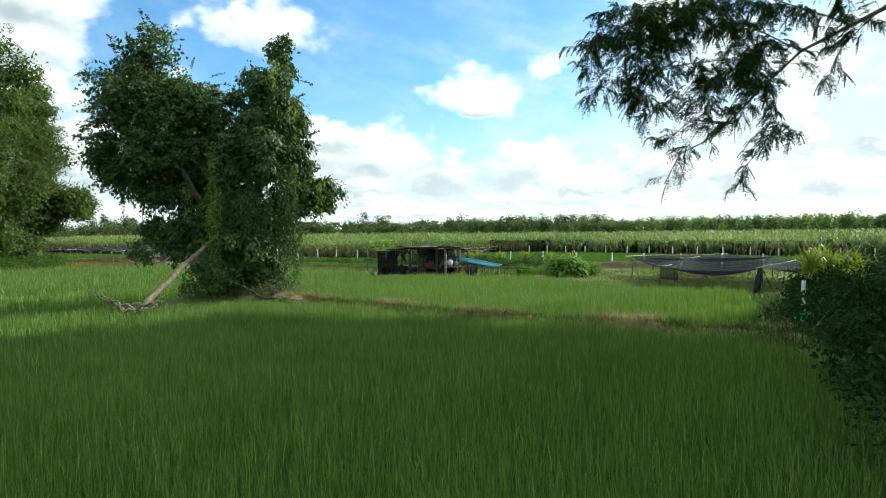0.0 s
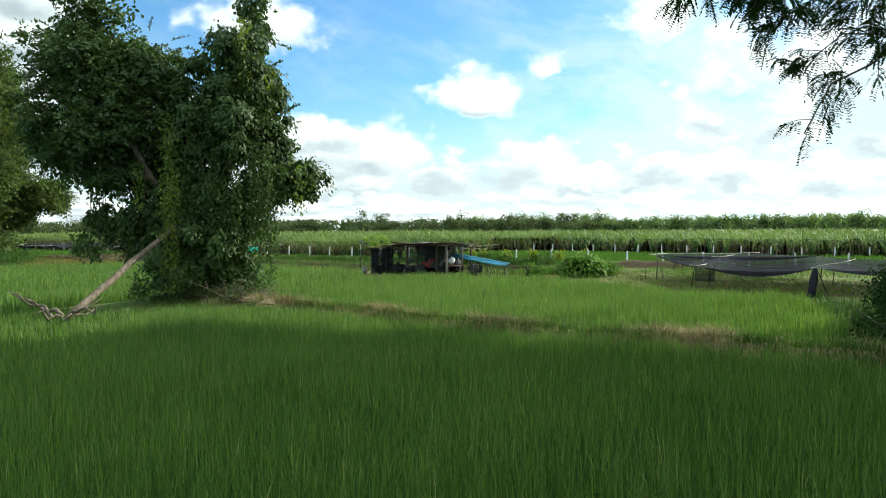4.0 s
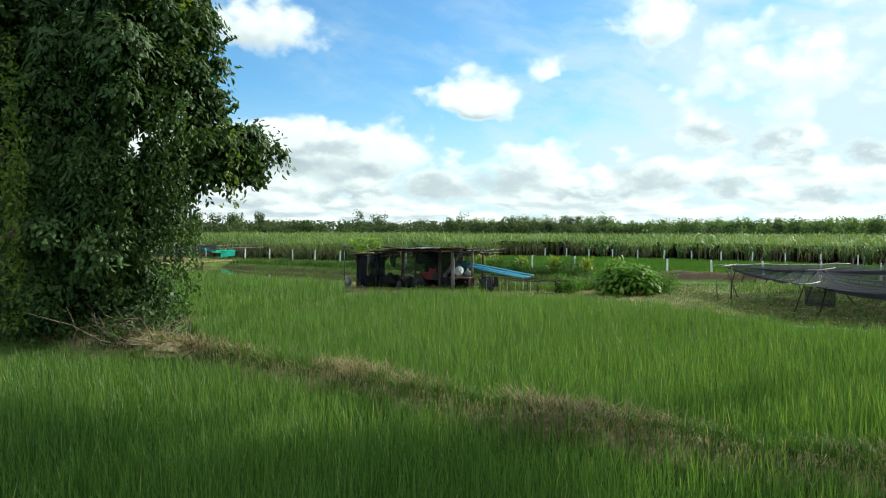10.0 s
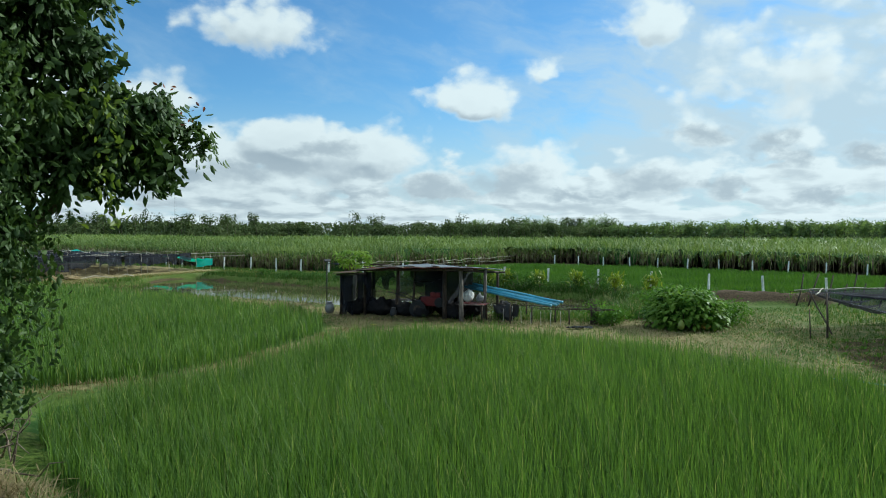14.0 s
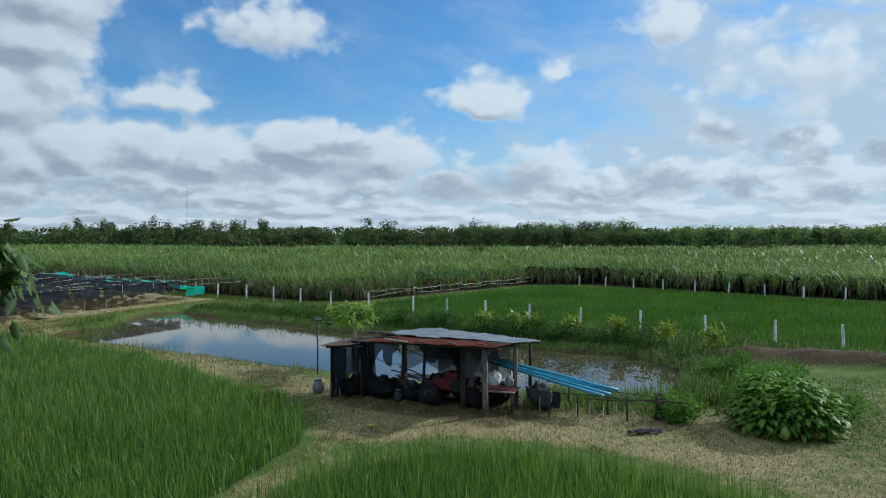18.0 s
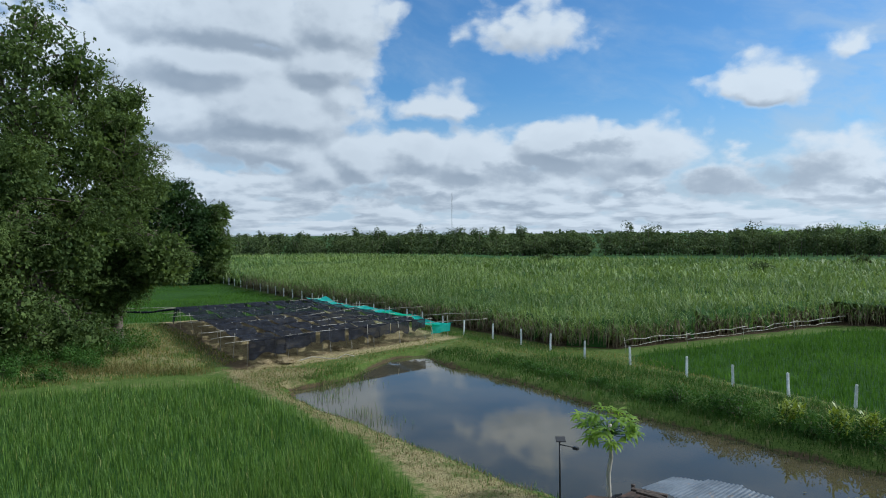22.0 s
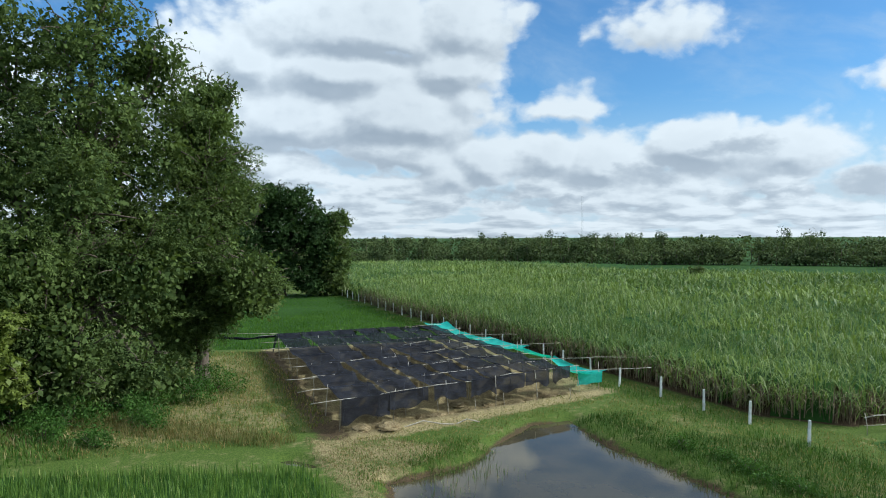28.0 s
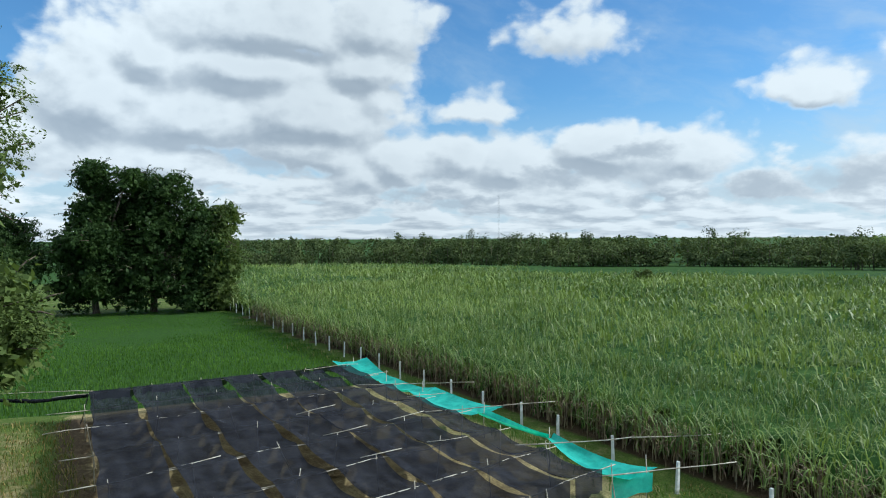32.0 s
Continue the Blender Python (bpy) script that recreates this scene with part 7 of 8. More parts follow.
def hut():
    t = thing("hut", HUT, "ramshackle open farm hut with rusty and grey sheet roof", "hut")
    def gz(u, v):
        w = HUT @ Vector((u, v, 0))
        return height_at(w.x, w.y) - 0.1
    for u, v, top, r, mat, dx, dy in ((5.28, 0.08, 1.97, 0.085, M_POST, -0.05, 0.0), (5.55, 1.55, 1.92, 0.07, M_POST, 0.03, 0), (5.5, 3.0, 1.74, 0.06, M_DARKWOOD, 0, 0), (4.35, 0.55, 1.9, 0.09, M_DARKWOOD, 0.02, 0), (2.75, 1.0, 1.85, 0.05, M_DARKWOOD, 0.12, 0),
                                      (2.2, 0.75, 1.8, 0.065, M_DARKWOOD, 0.05, 0), (0.2, -0.1, 1.62, 0.06, M_DARKWOOD, 0, 0), (0.9, 0.5, 1.74, 0.06, M_DARKWOOD, 0, 0), (0.1, 2.2, 1.55, 0.06, M_DARKWOOD, 0, 0), (1.0, 3.0, 1.7, 0.06, M_DARKWOOD, 0, 0), (3.0, 3.05, 1.7, 0.06, M_DARKWOOD, 0, 0)):
        pole("post", (u, v, gz(u, v)), (u + dx, v + dy, top), r, t, mat, 0.012, "weathered grey post" if mat is M_POST else "dark wooden post", 0.9, 8)
    for a, b, r in (((0.6, 0.35, 1.78), (5.75, -0.05, 1.93), 0.05), ((0.8, 3.0, 1.68), (5.8, 3.0, 1.70), 0.045), ((0.05, -0.2, 1.60), (1.2, 0.1, 1.66), 0.04), ((5.3, -0.25, 1.97), (5.55, 3.2, 1.69), 0.045), ((0.9, 0.3, 1.82), (0.95, 3.1, 1.68), 0.045), ((3.0, 0.2, 1.9), (3.0, 3.1, 1.70), 0.04)):
        pole("beam", a, b, r, t, M_DARKWOOD, 0.012, "", 0.9, 6)
    # roof: zinc behind, red in front, each sheet its own
    us = [0.78, 1.6, 2.4, 3.2, 4.0, 4.8, 5.62]
    def plane(u, v):
        return 1.86 + 0.028 * u - (v + 0.1) * (0.045 + 0.006 * u)
    def rise(u, v):
        # the back edge is propped up towards the west end
        k = (u - 0.7) / 1.5 if u < 2.2 else (6.0 - u) / 3.8
        return plane(u, v) + 0.24 * min(max(k, 0.0), 1.0) * max(0.0, (v - 0.6) / 2.6)
    for k, (a, b) in enumerate(zip(us, us[1:])):
        b += 0.06
        v0, v1 = 1.25 + 0.12 * math.sin(k * 2.2) + (0.2 if k == 0 else 0), (2.8 if k < 5 else 2.6) + 0.1 * math.sin(k * 1.7)
        tip = b + (0.32 if k == 5 else 0.0)
        lift = 0.02 + 0.008 * (k % 2)
        corrugated("roof_sheet", (a, v0, rise(a, v0) + lift), (b, v0, rise(b, v0) + lift - 0.01), (tip, v1, rise(tip, v1) + lift - 0.01), (a, v1, rise(a, v1) + lift), M_ZINC, t, "grey corrugated zinc sheet", 9)
        if k:
            w0, w1 = -0.28 + 0.07 * math.sin(k * 3.1), 1.65 + 0.16 * math.sin(k * 1.9 + 1)
            corrugated("roof_sheet", (a, w0, plane(a, w0)), (b, w0, plane(b, w0) - 0.02), (b, w1, plane(b, w1) + 0.004), (a, w1, plane(a, w1) + 0.004), M_RUST, t, "red rusty corrugated sheet", 9)
    corrugated("roof_sheet", (0.7, 0.1, 1.80), (1.75, 0.0, 1.84), (1.75, 1.1, 1.86), (0.7, 1.2, 1.82), M_RUST_DARK, t, "dark rusty corrugated sheet", 9)
    corrugated("roof_sheet", (0.0, -0.42, 1.66), (1.0, -0.32, 1.74), (1.0, 0.75, 1.80), (0.05, 0.6, 1.70), M_RUST_DARK, t, "dark red sheet of the lean-to", 12)
    for u, v, a in ((1.45, 0.9, 12), (1.6, 1.0, -6), (1.25, 1.05, 24)):
        bm = bmesh.new()
        box(bm, (0.75, 0.11, 0.05), pose(u, v, plane(u, v) + 0.10 + 0.03 * (a > 0), 0, 3, a), 0.008)
        part("loose_board", bm, M_DARKWOOD, t, "loose dark board lying on the roof")
    for u, v, sx, sy, a in ((2.6, -0.28, 0.75, 0.12, 4), (4.4, -0.30, 0.25, 0.14, -8), (3.4, -0.3, 0.3, 0.08, 3), (5.3, -0.26, 0.28, 0.08, -5), (5.4, 0.3, 0.5, 0.1, 70), (1.3, 0.05, 0.3, 0.08, 8)):
        bm = bmesh.new()
        box(bm, (sx, sy, 0.03), pose(u, v, plane(u, v) + 0.045, 0, 4, a), 0.006)
        part("roof_batten", bm, M_POST if v < -0.27 and sx > 0.5 else M_DARKWOOD, t, "weathered board weighing down the roof")
    # ragged nets for walls
    def rag(a, b, z1, z0, name="wall_net", mat=M_NET, folds=3.0, torn=0.25):
        grid = []
        for f in np.linspace(0, 1, 9):
            line = []
            for c in np.linspace(0, 1, 15):
                low = z1 - (z1 - z0) * f * (1 - torn * (0.5 + 0.5 * math.sin(c * 11 + a[0] * 3)))
                line.append((a[0] + (b[0] - a[0]) * c + 0.03 * math.sin(c * folds * 7), a[1] + (b[1] - a[1]) * c + 0.06 * math.sin(c * folds * 6 + f * 2), low))
            grid.append(line)
        sheet(name, grid, mat, t, "ragged dark net hung as a wall")
    rag((0.18, -0.16), (0.72, -0.06), 1.60, 0.0, folds=5.0, torn=0.35)
    rag((0.7, 0.2), (1.3, 0.3), 1.7, 0.5, torn=0.7)
    rag((1.3, 0.4), (2.1, 0.7), 1.75, 1.0, torn=0.7)
    rag((0.18, -0.1), (0.2, 1.6), 1.55, 0.1, torn=0.4)
    rag((0.98, 0.45), (1.35, 0.5), 1.72, 0.3)
    rag((1.0, 2.75), (3.0, 2.75), 1.66, 0.55, mat=M_PALE_NET)
    rag((3.0, 2.75), (4.9, 2.75), 1.66, 0.35, mat=M_PALE_NET)
    rag((2.6, 1.05), (4.3, 0.75), 1.80, 1.15, torn=0.6)
    rag((4.32, 0.62), (4.42, 3.0), 1.8, 0.1)
    rag((3.3, 0.95), (4.35, 0.66), 1.85, 0.35, torn=0.15)
    for a, b in (((2.2, 0.9, 1.55), (3.5, 0.9, 1.42)), ((3.0, 0.9, 1.35), (4.35, 0.7, 1.6)), ((0.9, 1.0, 1.2), (2.2, 1.0, 1.05))):
        mid = (np.array(a) + np.array(b)) / 2 - (0, 0, 0.12)
        part("cord", tube_mesh("cord", [a, mid, b], 0.012, M_BLACK, 5), None, t)


hut()


def local_thing(name, u, v, label, category, turn=0.0, z=0.0, group=""):
    w = HUT @ Vector((u, v, 0))
    m = Matrix.Translation((w.x, w.y, height_at(w.x, w.y) + z)) @ Matrix.Rotation(math.atan2(-0.447, 0.894) + radians(turn), 4, "Z")
    return thing(name, m, label, category, group)


def wheel(parent, x, y, z, r, w):
    bm = bmesh.new()
    bmesh.ops.create_cone(bm, cap_ends=True, segments=20, radius1=r, radius2=r, depth=w, matrix=pose(x, y, z, 90))
    tyre = part("wheel", bm, M_BLACK, parent, "black tyre")
    bm = bmesh.new()
    bmesh.ops.create_cone(bm, cap_ends=True, segments=14, radius1=r * 0.55, radius2=r * 0.5, depth=w + 0.02, matrix=pose(x, y, z, 90))
    part("rim", bm, M_DARKWOOD, tyre, "dull rim")


def tiller():
    t = local_thing("hand_tractor", 3.5, 0.85, "dull red two-wheeled hand tractor parked under the roof", "tractor", 8)
    bm = bmesh.new()
    box(bm, (0.95, 0.42, 0.36), pose(0.25, 0, 0.62), 0.05)
    part("engine", bm, M_PINK, t, "red engine housing")
    bm = bmesh.new()
    box(bm, (0.4, 0.34, 0.2), pose(0.35, 0, 0.88), 0.05)
    part("fuel_tank", bm, M_PINK, t)
    bm = bmesh.new()
    box(bm, (0.5, 0.3, 0.3), pose(-0.3, 0, 0.5), 0.03)
    part("gearbox", bm, M_DARKWOOD, t)
    for y in (-0.38, 0.38):
        wheel(t, -0.25, y, 0.33, 0.33, 0.14)
    for y in (-0.2, 0.2):
        part("handle", tube_mesh("handle", [(-0.4, y, 0.6), (-1.0, y * 1.2, 0.85), (-1.5, y * 1.5, 0.95)], 0.02, M_BLACK, 6), None, t)
    bm = bmesh.new()
    bmesh.ops.create_cone(bm, cap_ends=True, segments=16, radius1=0.18, radius2=0.18, depth=0.08, matrix=pose(0.55, -0.26, 0.6, 90))
    part("flywheel", bm, M_BLACK, t)


tiller()


def red_table():
    t = local_thing("red_table", 5.35, 0.95, "low red slatted table holding bags", "table", 8)
    for k in range(6):
        bm = bmesh.new()
        box(bm, (1.0, 0.11, 0.03), pose(0, -0.36 + k * 0.145, 0.62, 0, 0, rng.normal() * 2), 0.006)
        part("slat", bm, M_PINK if k % 3 else M_POST, t)
    for x in (-0.42, 0.42):
        for y in (-0.34, 0.34):
            bm = bmesh.new()
            box(bm, (0.06, 0.06, 0.66), pose(x, y, 0.28), 0.006)
            part("leg", bm, M_DARKWOOD, t)


red_table()


def sack(u, v, z, s, mat, label, name="sack", low=1.0):
    t = local_thing(name, u, v, label, "bag", z=z)
    bm = bmesh.new()
    bmesh.ops.create_icosphere(bm, subdivisions=3, radius=1.0)
    for q in bm.verts:
        n = noise.noise(q.co * 2.6 + Vector((u * 3, v, z)))
        q.co = Vector((q.co.x * 0.20 * s, q.co.y * 0.17 * s, (q.co.z + 0.92) * 0.24 * s * low)) * (1 + 0.5 * n)
        if low == 1.0 and q.co.z > 0.38 * s:
            q.co.x *= 0.45
            q.co.y *= 0.45
    for f in bm.faces:
        f.smooth = True
    part("cloth", bm, mat, t)
    if low < 1.0:
        return
    part("tie", tube_mesh("tie", [(0.07 * s * math.cos(a), 0.06 * s * math.sin(a), 0.40 * s) for a in np.linspace(0, 6.2, 9)], 0.008, M_BLACK, 5), None, t)


sack(5.15, 0.95, 0.68, 1.0, M_WHITE, "white plastic bag on the red table", "plastic_bag")
sack(5.6, 1.0, 0.68, 0.7, M_PALE_JAR, "small grey bag on the red table", "plastic_bag")
# dark clutter of the hut; near-black cloth takes in the shade under the roof
for u, v, s, lab in ((0.45, 0.5, 1.7, "dark heap of old sacks in the lean-to"), (0.9, 0.9, 1.9, "dark bundle of nets in the lean-to"), (1.5, 0.7, 2.1, "dark filled sack at the hut's front"), (2.1, 1.0, 1.9, "dark bundle of nets under the roof"), (2.6, 0.75, 1.6, "dark feed sack standing in the hut"),
                     (3.0, 1.6, 2.2, "dark heap of sacks behind the hand tractor"), (4.0, 1.6, 2.3, "dark heap of sacks behind the hand tractor"), (4.6, 0.9, 1.9, "dark sack beside the middle post"), (4.9, 1.7, 2.0, "dark bundle behind the red table"), (3.4, 0.5, 1.3, "small dark sack before the hand tractor")):
    sack(u, v, 0.0, s * 1.1, M_SHADED_CLOTH, lab, "sack_heap", 0.6)
sack(6.1, 2.0, 0.0, 1.5, M_GREY, "grey tarpaulin bundle below the pipes", "tarpaulin")
sack(6.5, 1.7, 0.0, 1.2, M_GREY, "dark bundle below the pipes", "tarpaulin")


def jar(u, v, s, mat, label, name):
    t = local_thing(name, u, v, label, "container")
    prof = ((0.0, 0.0), (0.16, 0.0), (0.26, 0.14), (0.29, 0.32), (0.24, 0.50), (0.15, 0.60), (0.17, 0.66))
    bm = bmesh.new()
    rings = [[bm.verts.new((r * s * math.cos(k * 0.3491), r * s * math.sin(k * 0.3491), z * s)) for k in range(18)] for r, z in prof[1:]]
    for a, b in zip(rings, rings[1:]):
        for k in range(18):
            bm.faces.new((a[k], a[(k + 1) % 18], b[(k + 1) % 18], b[k])).smooth = True
    bm.faces.new(rings[0][::-1])
    part("body", bm, mat, t)
    bm = bmesh.new()
    bmesh.ops.create_cone(bm, cap_ends=True, segments=18, radius1=0.19 * s, radius2=0.18 * s, depth=0.05 * s, matrix=Matrix.Translation((0, 0, 0.68 * s)))
    part("lid", bm, mat, t)


jar(-0.6, 0.25, 0.66, M_PALE_JAR, "big grey water jar beside the hut", "water_jar")
jar(-0.45, 1.1, 0.62, M_WHITE, "white plastic canister on the bank", "canister")
jar(2.2, 0.5, 0.5, M_GREY, "dull grey bucket with a lid in the hut", "bucket")
jar(0.5, 1.2, 0.7, M_BLACK, "black plastic drum in the lean-to", "drum")


def bench():
    t = local_thing("bench", 2.2, 1.7, "rough plank bench cluttered with tools", "bench", 4)
    for y in (-0.18, 0.0, 0.18):
        bm = bmesh.new()
        box(bm, (1.3, 0.16, 0.035), pose(0, y, 0.55, 0, 0, rng.normal()), 0.006)
        part("plank", bm, M_POST, t)
    for x in (-0.55, 0.55):
        for y in (-0.16, 0.16):
            bm = bmesh.new()
            box(bm, (0.06, 0.06, 0.56), pose(x, y, 0.26), 0.006)
            part("leg", bm, M_DARKWOOD, t)


bench()


def pipe_rack():
    t = local_thing("pipe_rack", 7.3, 1.9, "rough bamboo rack beside the hut carrying pipes", "rack")
    for u, v, top in ((-0.5, -0.9, 0.72), (-0.3, 0.3, 0.75), (0.2, -0.55, 0.62), (0.9, 0.1, 0.6), (1.5, -0.3, 0.55)):
        pole("post", (u, v, -0.2), (u, v, top), 0.035, t, M_DARKWOOD, 0.01)
    for k in range(7):
        pole("stake", (-0.9 + k * 0.38, -0.6 - 0.05 * k + rng.normal() * 0.05, -0.2), (-0.9 + k * 0.38 + rng.normal() * 0.04, -0.6 - 0.05 * k, rng.uniform(0.45, 0.6)), 0.014, t, M_BAMBOO, 0.01)
    for a, b in (((-1.2, -0.8, 0.70), (2.7, -0.25, 0.56)), ((-1.0, 0.3, 0.74), (2.6, 0.2, 0.56)), ((0.4, -0.6, 0.56), (3.0, 0.0, 0.60)), ((1.3, -0.2, 0.52), (3.2, 0.1, 0.58))):
        pole("rail", a, b, 0.018, t, M_DARKWOOD, 0.02)
    for k, (dv, dz, l) in enumerate(((-0.55, 0.02, 0), (-0.42, 0.03, 0.15), (-0.28, 0.02, -0.2), (-0.1, 0.03, 0.1), (0.05, 0.02, -0.1), (-0.35, 0.11, 0.3))):
        p = local_thing("blue_pipe", 7.3, 1.9, "long blue plastic water pipe on the rack", "pipe", group="blue pipes")
        a, b = (-2.65 + l, dv + 0.75 - 0.10 * k, 1.12 + dz + 0.02 * k), (0.95 + l, dv - 0.1 + 0.05 * k, 0.68 + dz)
        part("tube", tube_mesh("tube", wobbly(a, b, 6, 0.012, k), 0.046, M_PIPE, 10), None, p)
    for k, (u, v) in enumerate(((-0.62, -0.72), (-0.35, -0.72))):
        c = local_thing("hanging_cloth", 7.3, 1.9, "dark rag hung over the rack to dry", "cloth", group="rags on the rack")
        grid = [[(u + 0.12 * s + 0.02 * math.sin(f * 5), v - 0.06 + 0.03 * math.sin(s * 5 + f * 3), 0.70 - 0.45 * f) for s in np.linspace(-1, 1, 7)] for f in np.linspace(0, 1, 7)]
        sheet("cloth", grid, M_BLACK if k else M_GREY, c)


pipe_rack()


def creeper_post():
    x, y = 5.2, 44.4
    t = thing("creeper_post", (x, y, height_at(x, y)), "thick dark stump post wrapped in creeper", "post")
    part("stump", tube_mesh("stump", [(0, 0, -0.2), (0.02, 0, 0.3), (0, 0.02, 0.72)], (0.15, 0.14, 0.13), M_DARKWOOD, 9), None, t)
    p = np.stack([rng.normal(size=420) * 0.35 + 0.15, rng.normal(size=420) * 0.2, rng.uniform(0.05, 0.85, 420)], 1)
    part("creeper", mesh_from("creeper", *leaves(p, 0.09 * rng.uniform(0.6, 1.4, 420), 0.7, 0.3), M_BUSH), None, t, "green creeper leaves")


creeper_post()


def lamp():
    t = thing("solar_lamp", (-5.3, 50.2, height_at(-5.3, 50.2)), "thin pole with a small solar lamp and panel", "lamp")
    part("pole", tube_mesh("pole", [(0, 0, -0.2), (0, 0, 1.95)], 0.025, M_BLACK, 7), None, t)
    bm = bmesh.new()
    box(bm, (0.26, 0.2, 0.03), pose(0.02, 0, 2.0, 25, 0, 20), 0.006)
    part("panel", bm, M_GREY, t, "tilted solar panel")
    part("arm", tube_mesh("arm", [(0, 0, 1.86), (0.42, -0.15, 1.86)], 0.014, M_BLACK, 6), None, t)
    bm = bmesh.new()
    box(bm, (0.16, 0.1, 0.08), pose(0.46, -0.16, 1.85, 0, 0, -20), 0.02)
    part("lamp_head", bm, M_BLACK, t)


lamp()


def small_things():
    for x, y, mat, lab, cat, s in ((8.5, 42.3, M_ORANGE, "orange flower head at the bush's foot", "flower", 0.13), (7.55, 42.1, M_GOURD, "ripe green gourd hanging in the bush", "gourd", 0.11), (8.3, 42.1, M_ORANGE, "orange flower beside the bush", "flower", 0.10)):
        t = thing("gourd" if cat == "gourd" else "flower", (x, y, height_at(x, y)), lab, cat)
        if cat == "gourd":
            bm = bmesh.new()
            bmesh.ops.create_icosphere(bm, subdivisions=3, radius=1.0)
            for v in bm.verts:
                taper = 1.0 - 0.35 * max(v.co.z, 0)
                v.co = Vector((v.co.x * s * taper, v.co.y * s * taper, v.co.z * s * 1.5 + 0.25))
            part("fruit", bm, mat, t)
            part("stem", tube_mesh("stem", [(0, 0, 0.42), (0.02, 0, 0.6)], 0.012, M_BUSH, 5), None, t)
        else:
            k = 26
            base = np.tile(np.array([0, 0, 0.16]), (k, 1)) + rng.normal(size=(k, 3)) * 0.03
            part("petals", mesh_from("petals", *arcs(base, s * 1.1, 0.05, rng.uniform(0.5, 1.4, k), 0.3), mat), None, t)
            part("stem", tube_mesh("stem", [(0, 0, -0.02), (0, 0, 0.18)], 0.012, M_BUSH, 5), None, t)
    t = thing("packet", HUT @ Matrix.Translation((3.05, -2.3, 0.05)), "crumpled yellow packet lying on the dry grass", "litter")
    bm = bmesh.new()
    bmesh.ops.create_grid(bm, x_segments=8, y_segments=5, size=0.5)
    for v in bm.verts:
        v.co = Vector((v.co.x * 0.22, v.co.y * 0.13, 0.03 + 0.03 * noise.noise(v.co * 5)))
    part("wrapper", bm, material("yellow_plastic", plain((0.50, 0.42, 0.05)), 0.4), t)
    for k, (x, y) in enumerate(((4.2, 42.9), (4.6, 43.0))):
        t = thing("rag", (x, y, height_at(x, y) + 0.02), "crumpled pale plastic scrap on the dry grass", "litter", "scraps on the grass")
        bm = bmesh.new()
        bmesh.ops.create_grid(bm, x_segments=10, y_segments=8, size=0.5)
        for v in bm.verts:
            v.co = Vector((v.co.x * 0.5, v.co.y * 0.25, 0.05 + 0.09 * noise.noise(v.co * 5 + Vector((k * 3, 0, 0)))))
        part("scrap", bm, M_GREY, t)
    t = thing("hose", (-25.6, 66.6, 0.0), "pale garden hose curling out of the nets", "hose")
    part("tube", tube_mesh("tube", wobbly((0, 0, 0.08), (3.4, 3.0, 0.06), 8, 0.12, 8), 0.03, M_BAMBOO, 6), None, t)
    t = thing("hose", (9.4, 33.8, 0.0), "thin cyan water hose along the bed's edge", "hose")
    part("tube", tube_mesh("tube", [(-1.0 + 3.2 * f, 0.95 - 3.7 * f + 0.5 * f * f, 0.04 + 0.02 * math.sin(f * 9)) for f in np.linspace(0, 1, 24)], 0.016, M_CYAN, 6), None, t)


small_things()


# ---- lily leaves on the pond ----
def pond_litter():
    t = tagged(new("floating_weed"), "floating weed and dead leaves on the pond", "weed", kind="stuff")
    k = 900
    x, y = 4.2 + rng.normal(size=k) * 1.4, 52.8 + rng.normal(size=k) * 1.3
    keep = edge_distance(POND, x, y) < -0.2
    x, y = x[keep], y[keep]
    k = len(x)
    s, a = rng.uniform(0.015, 0.07, k), rng.uniform(0, 6.28, k)
    c = np.stack([x, y, np.full(k, -0.288) + rng.random(k) * 0.006], 1)
    ring = [c + np.stack([s * np.cos(a + q) * (1 if q else 1.3), s * np.sin(a + q) * 0.8, rng.uniform(0, 0.02, k)], 1) for q in (0, 1.26, 2.5, 3.8, 5.0)]
    v = np.stack(ring, 1).reshape(-1, 3)
    part("weed", mesh_from("weed", v, np.arange(5 * k), np.arange(k) * 5, material("weed", two_tone((0.03, 0.025, 0.015), (0.11, 0.10, 0.04), 3.0), 0.6)), None, t)
    reeds = [(-19.5, 62.6), (-18.6, 60.6), (-16.0, 58.6), (-14.6, 57.8), (-19.0, 64.4), (5.6, 48.3), (6.6, 49.4), (4.0, 48.6)]
    b = np.concatenate([np.array([cx, cy, -0.34]) + rng.normal(size=(90, 3)) * (0.55, 0.55, 0.01) for cx, cy in reeds])
    stuff("reeds", mesh_from("reeds", *blades(b, rng.uniform(0.15, 0.4, len(b)), 0.012, rng.uniform(0, 0.4, len(b)), rng.uniform(0, 0.6, len(b))), M_GRASS), "thin reeds standing in the shallow water", "reeds")


pond_litter()


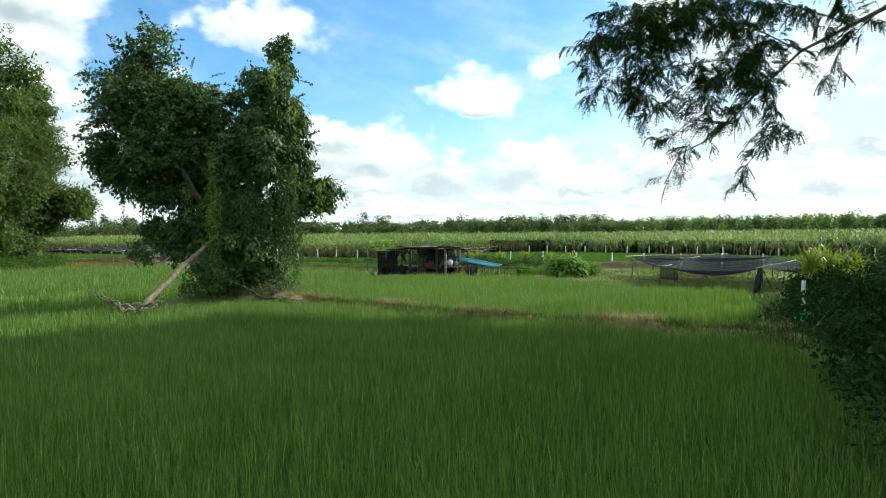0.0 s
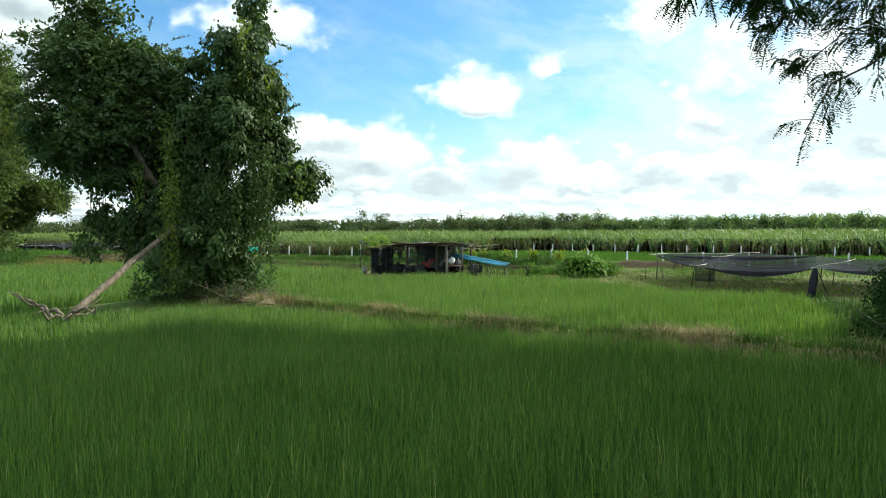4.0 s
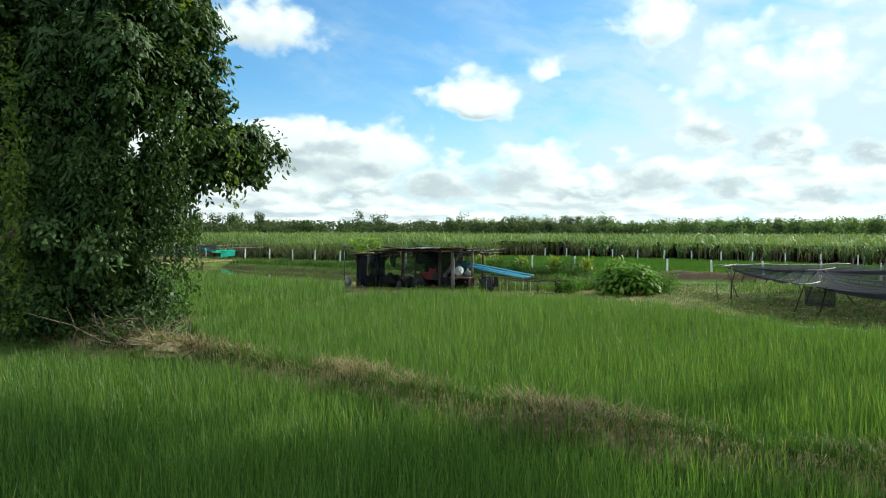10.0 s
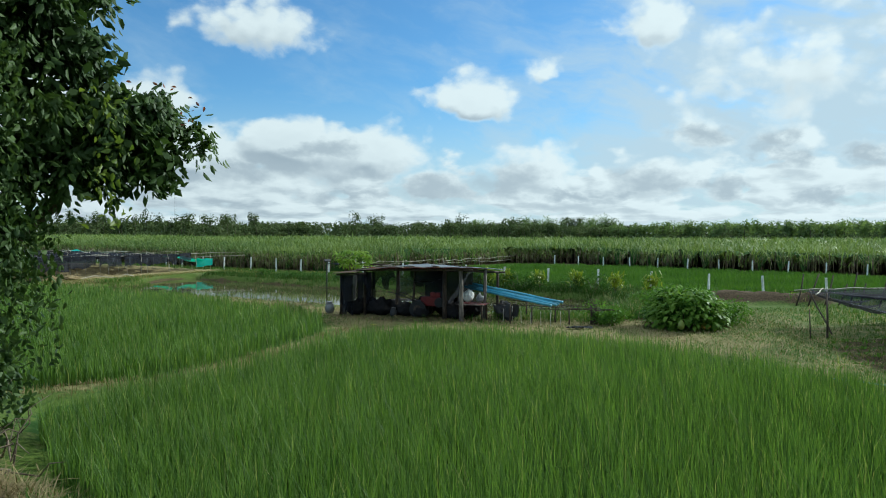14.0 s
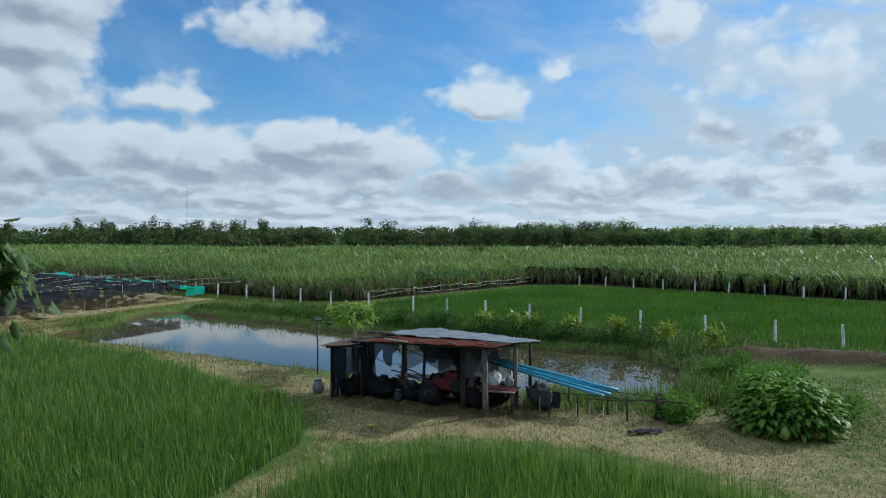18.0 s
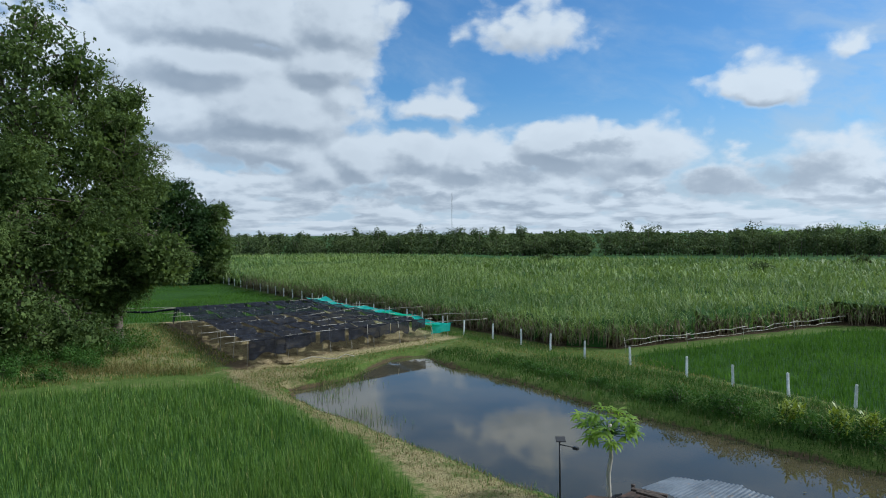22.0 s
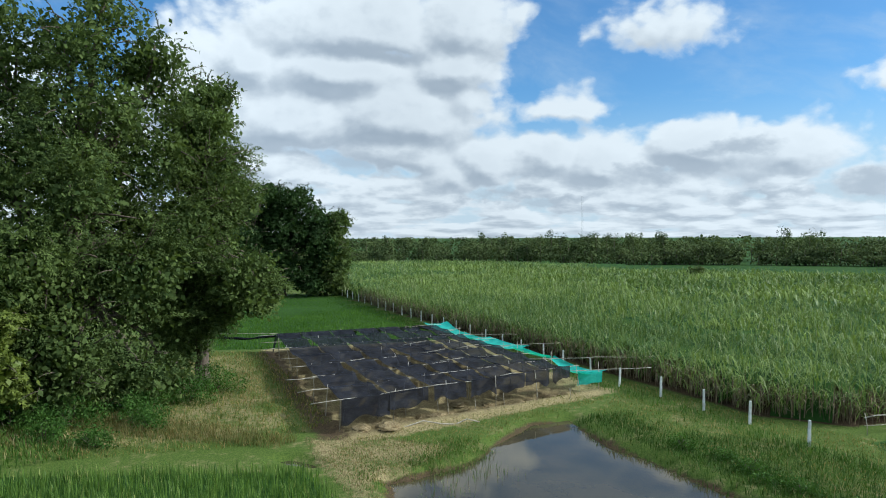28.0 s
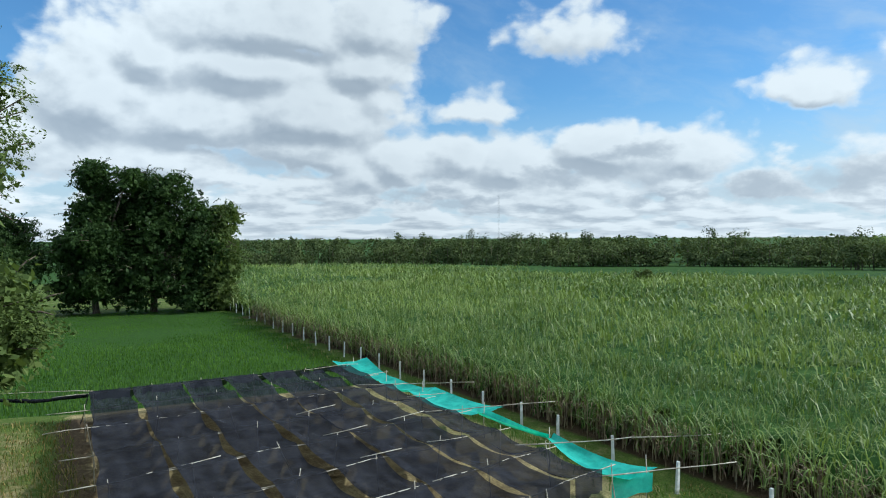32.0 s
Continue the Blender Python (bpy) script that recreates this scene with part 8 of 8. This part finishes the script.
# ---- grey shade nets on the eastern beds ----
def east_nets():
    t = thing("shade_nets", (14, 37, 0), "sagging grey-black shade nets on rough sticks", "shade net")
    off = np.array([14.0, 37.0, 0.0])

    def cloth(a, b, c, d, sag, ripples=5):
        a, b, c, d = (np.array(p, float) - off for p in (a, b, c, d))
        grid = []
        for f in np.linspace(0, 1, 48):
            line = []
            for g in np.linspace(0, 1, 20):
                p = (a * (1 - g) + b * g) * (1 - f) + (d * (1 - g) + c * g) * f
                p = p + np.array([0, 0, -sag * (1 - (2 * g - 1) ** 2) * (0.55 + 0.45 * (1 - (2 * f - 1) ** 2)) - 0.06 * (1 - (2 * f - 1) ** 2) + 0.09 * math.sin(f * ripples * 6.28 + g * 3 + math.sin(f * 9)) * math.sin(g * 3.14) ** 0.6])
                line.append(p)
            grid.append(line)
        sheet("net_cloth", grid, M_NET_GREY, t)

    cloth((11.6, 34.9, 1.08), (15.2, 31.4, 1.14), (19.4, 39.4, 1.32), (14.8, 40.2, 1.28), 0.50, 8)
    cloth((14.8, 40.2, 1.25), (20.4, 40.6, 1.30), (19.6, 46.0, 1.25), (12.4, 43.9, 1.30), 0.20)
    cloth((11.6, 35.0, 1.06), (14.8, 40.2, 1.24), (13.6, 42.4, 1.24), (12.3, 43.6, 1.30), 0.22)
    cloth((15.2, 31.4, 1.14), (21.0, 30.0, 1.30), (25.5, 37.5, 1.34), (19.4, 39.4, 1.32), 0.45, 7)
    cloth((21.0, 30.0, 1.30), (27.0, 31.0, 1.34), (30.0, 38.0, 1.36), (25.5, 37.5, 1.34), 0.30)
    # a hanging flap and a rolled end reaching the ground
    grid = [[(11.6 + 0.75 * c - off[0], 35.0 - 0.45 * c - off[1] + 0.03 * math.sin(c * 9), 1.02 - 0.03 * c - 0.62 * f) for c in np.linspace(0, 1, 8)] for f in np.linspace(0, 1, 6)]
    sheet("net_flap", grid, M_NET_GREY, t, "hanging flap of grey net")
    part("net_flap", tube_mesh("net_flap", np.array([(15.15, 31.4, 1.12), (15.05, 31.35, 0.7), (14.9, 31.2, 0.3), (14.8, 31.1, -0.1)]) - off, (0.10, 0.17, 0.14, 0.16), M_NET, 8), None, t, "rolled dark net end tied to a post")
    sticks = [((11.65, 40.85), (11.8, 41.2), 1.42, 0.035), ((12.3, 41.6), (12.5, 43.6), 1.35, 0.03), ((11.0, 40.6), (11.0, 40.7), 0.95, 0.02), ((12.0, 36.6), (11.6, 35.0), 1.1, 0.025), ((12.7, 36.2), (12.2, 34.8), 1.05, 0.025), ((13.4, 38.6), (14.8, 40.2), 1.30, 0.03),
              ((15.6, 38.8), (15.0, 40.1), 1.28, 0.03), ((15.0, 31.2), (15.2, 31.4), 1.25, 0.045), ((16.4, 32.6), (15.3, 31.6), 1.1, 0.03), ((16.2, 33.6), (16.4, 33.9), 1.15, 0.025), ((19.4, 39.2), (19.4, 39.4), 1.4, 0.03), ((21.0, 30.1), (21.0, 30.0), 1.38, 0.035),
              ((18.6, 36.4), (18.8, 36.6), 1.2, 0.025), ((19.6, 45.8), (19.6, 46.0), 1.35, 0.03), ((25.4, 37.4), (25.5, 37.5), 1.4, 0.03), ((16.0, 43.6), (16.0, 44.9), 1.3, 0.025), ((27, 31), (27, 31), 1.4, 0.03), ((30, 38), (30, 38), 1.4, 0.03), ((20.4, 40.8), (20.4, 40.6), 1.35, 0.03)]
    for (ax, ay), (bx, by), z, r in sticks:
        pole("stake", np.array((ax, ay, height_at(ax, ay) - 0.15)) - off, np.array((bx, by, z)) - off, r, t, M_DARKWOOD, 0.015)
    for a, b in (((11.3, 40.9, 1.38), (13.2, 44.0, 1.34)), ((11.3, 34.8, 1.12), (12.3, 35.4, 1.14)), ((14.2, 39.8, 1.30), (15.6, 40.4, 1.36)), ((14.9, 31.3, 1.16), (17.0, 31.8, 1.50)), ((12.0, 43.6, 1.3), (19.6, 46.2, 1.28))):
        pole("stick", np.array(a) - off, np.array(b) - off, 0.022, t, M_BAMBOO, 0.02)


east_nets()
for k in range(15):
    x, y = 15.9 + k * 0.52 + rng.normal() * 0.1, 51.4 - k * 0.22 + rng.normal() * 0.15
    t = thing("leaning_stick", (x, y, height_at(x, y)), "dark bare stick leaning in a bean row", "stick", "leaning bean sticks")
    pole("stick", (0, 0, -0.1), (0.45 + rng.normal() * 0.12, 0.2 + rng.normal() * 0.1, rng.uniform(1.05, 1.6)), 0.036, t, M_DARKWOOD, 0.02)
t = thing("bean_rail", (15.6, 51.6, 0), "thin crossbar tying the bean sticks", "rail")
pole("rail", (0.2, 0.1, 0.62), (7.6, -3.2, 0.66), 0.016, t, M_DARKWOOD, 0.03)


def bed_rows():
    """Seedlings in rows on the eastern beds."""
    x, y = scatter(EAST_BED, 40, (9.5, 22, 30, 41))
    row = np.sin((x * 0.30 + y * 0.95) * 5.2)
    keep = row > 0.55
    x, y = x[keep], y[keep]
    p = np.stack([x, y, ground_height(x, y) + 0.04], 1)
    stuff("seedlings", mesh_from("seedlings", *leaves(p, 0.10 * rng.uniform(0.6, 1.5, len(p)), 0.6, -0.2), M_BUSH), "small green seedlings in rows on raised beds", "seedlings")


bed_rows()


# ---- at the thicket's north end ----
ob = tagged(new("fence_post", POST), "white concrete post standing in the thicket", "post")
ob.matrix_world = pose(11.6, 20.6, height_at(11.6, 20.6) + 0.25, 0, 2, 30)
t = thing("teal_scrap", (10.5, 18.9, height_at(10.5, 18.9)), "crumpled scrap of teal cloth at the thicket's foot", "cloth")
sheet("cloth", [[(0.7 * c, 0.25 * f, 0.35 + 0.25 * math.sin(c * 3 + f) - 0.22 * f + 0.05 * math.sin(c * 11)) for c in np.linspace(0, 1, 10)] for f in np.linspace(0, 1, 6)], M_TEAL, t)
part("stick", tube_mesh("stick", [(0.1, 0, -0.1), (0.12, 0.02, 0.5)], 0.02, M_DARKWOOD, 5), None, t)
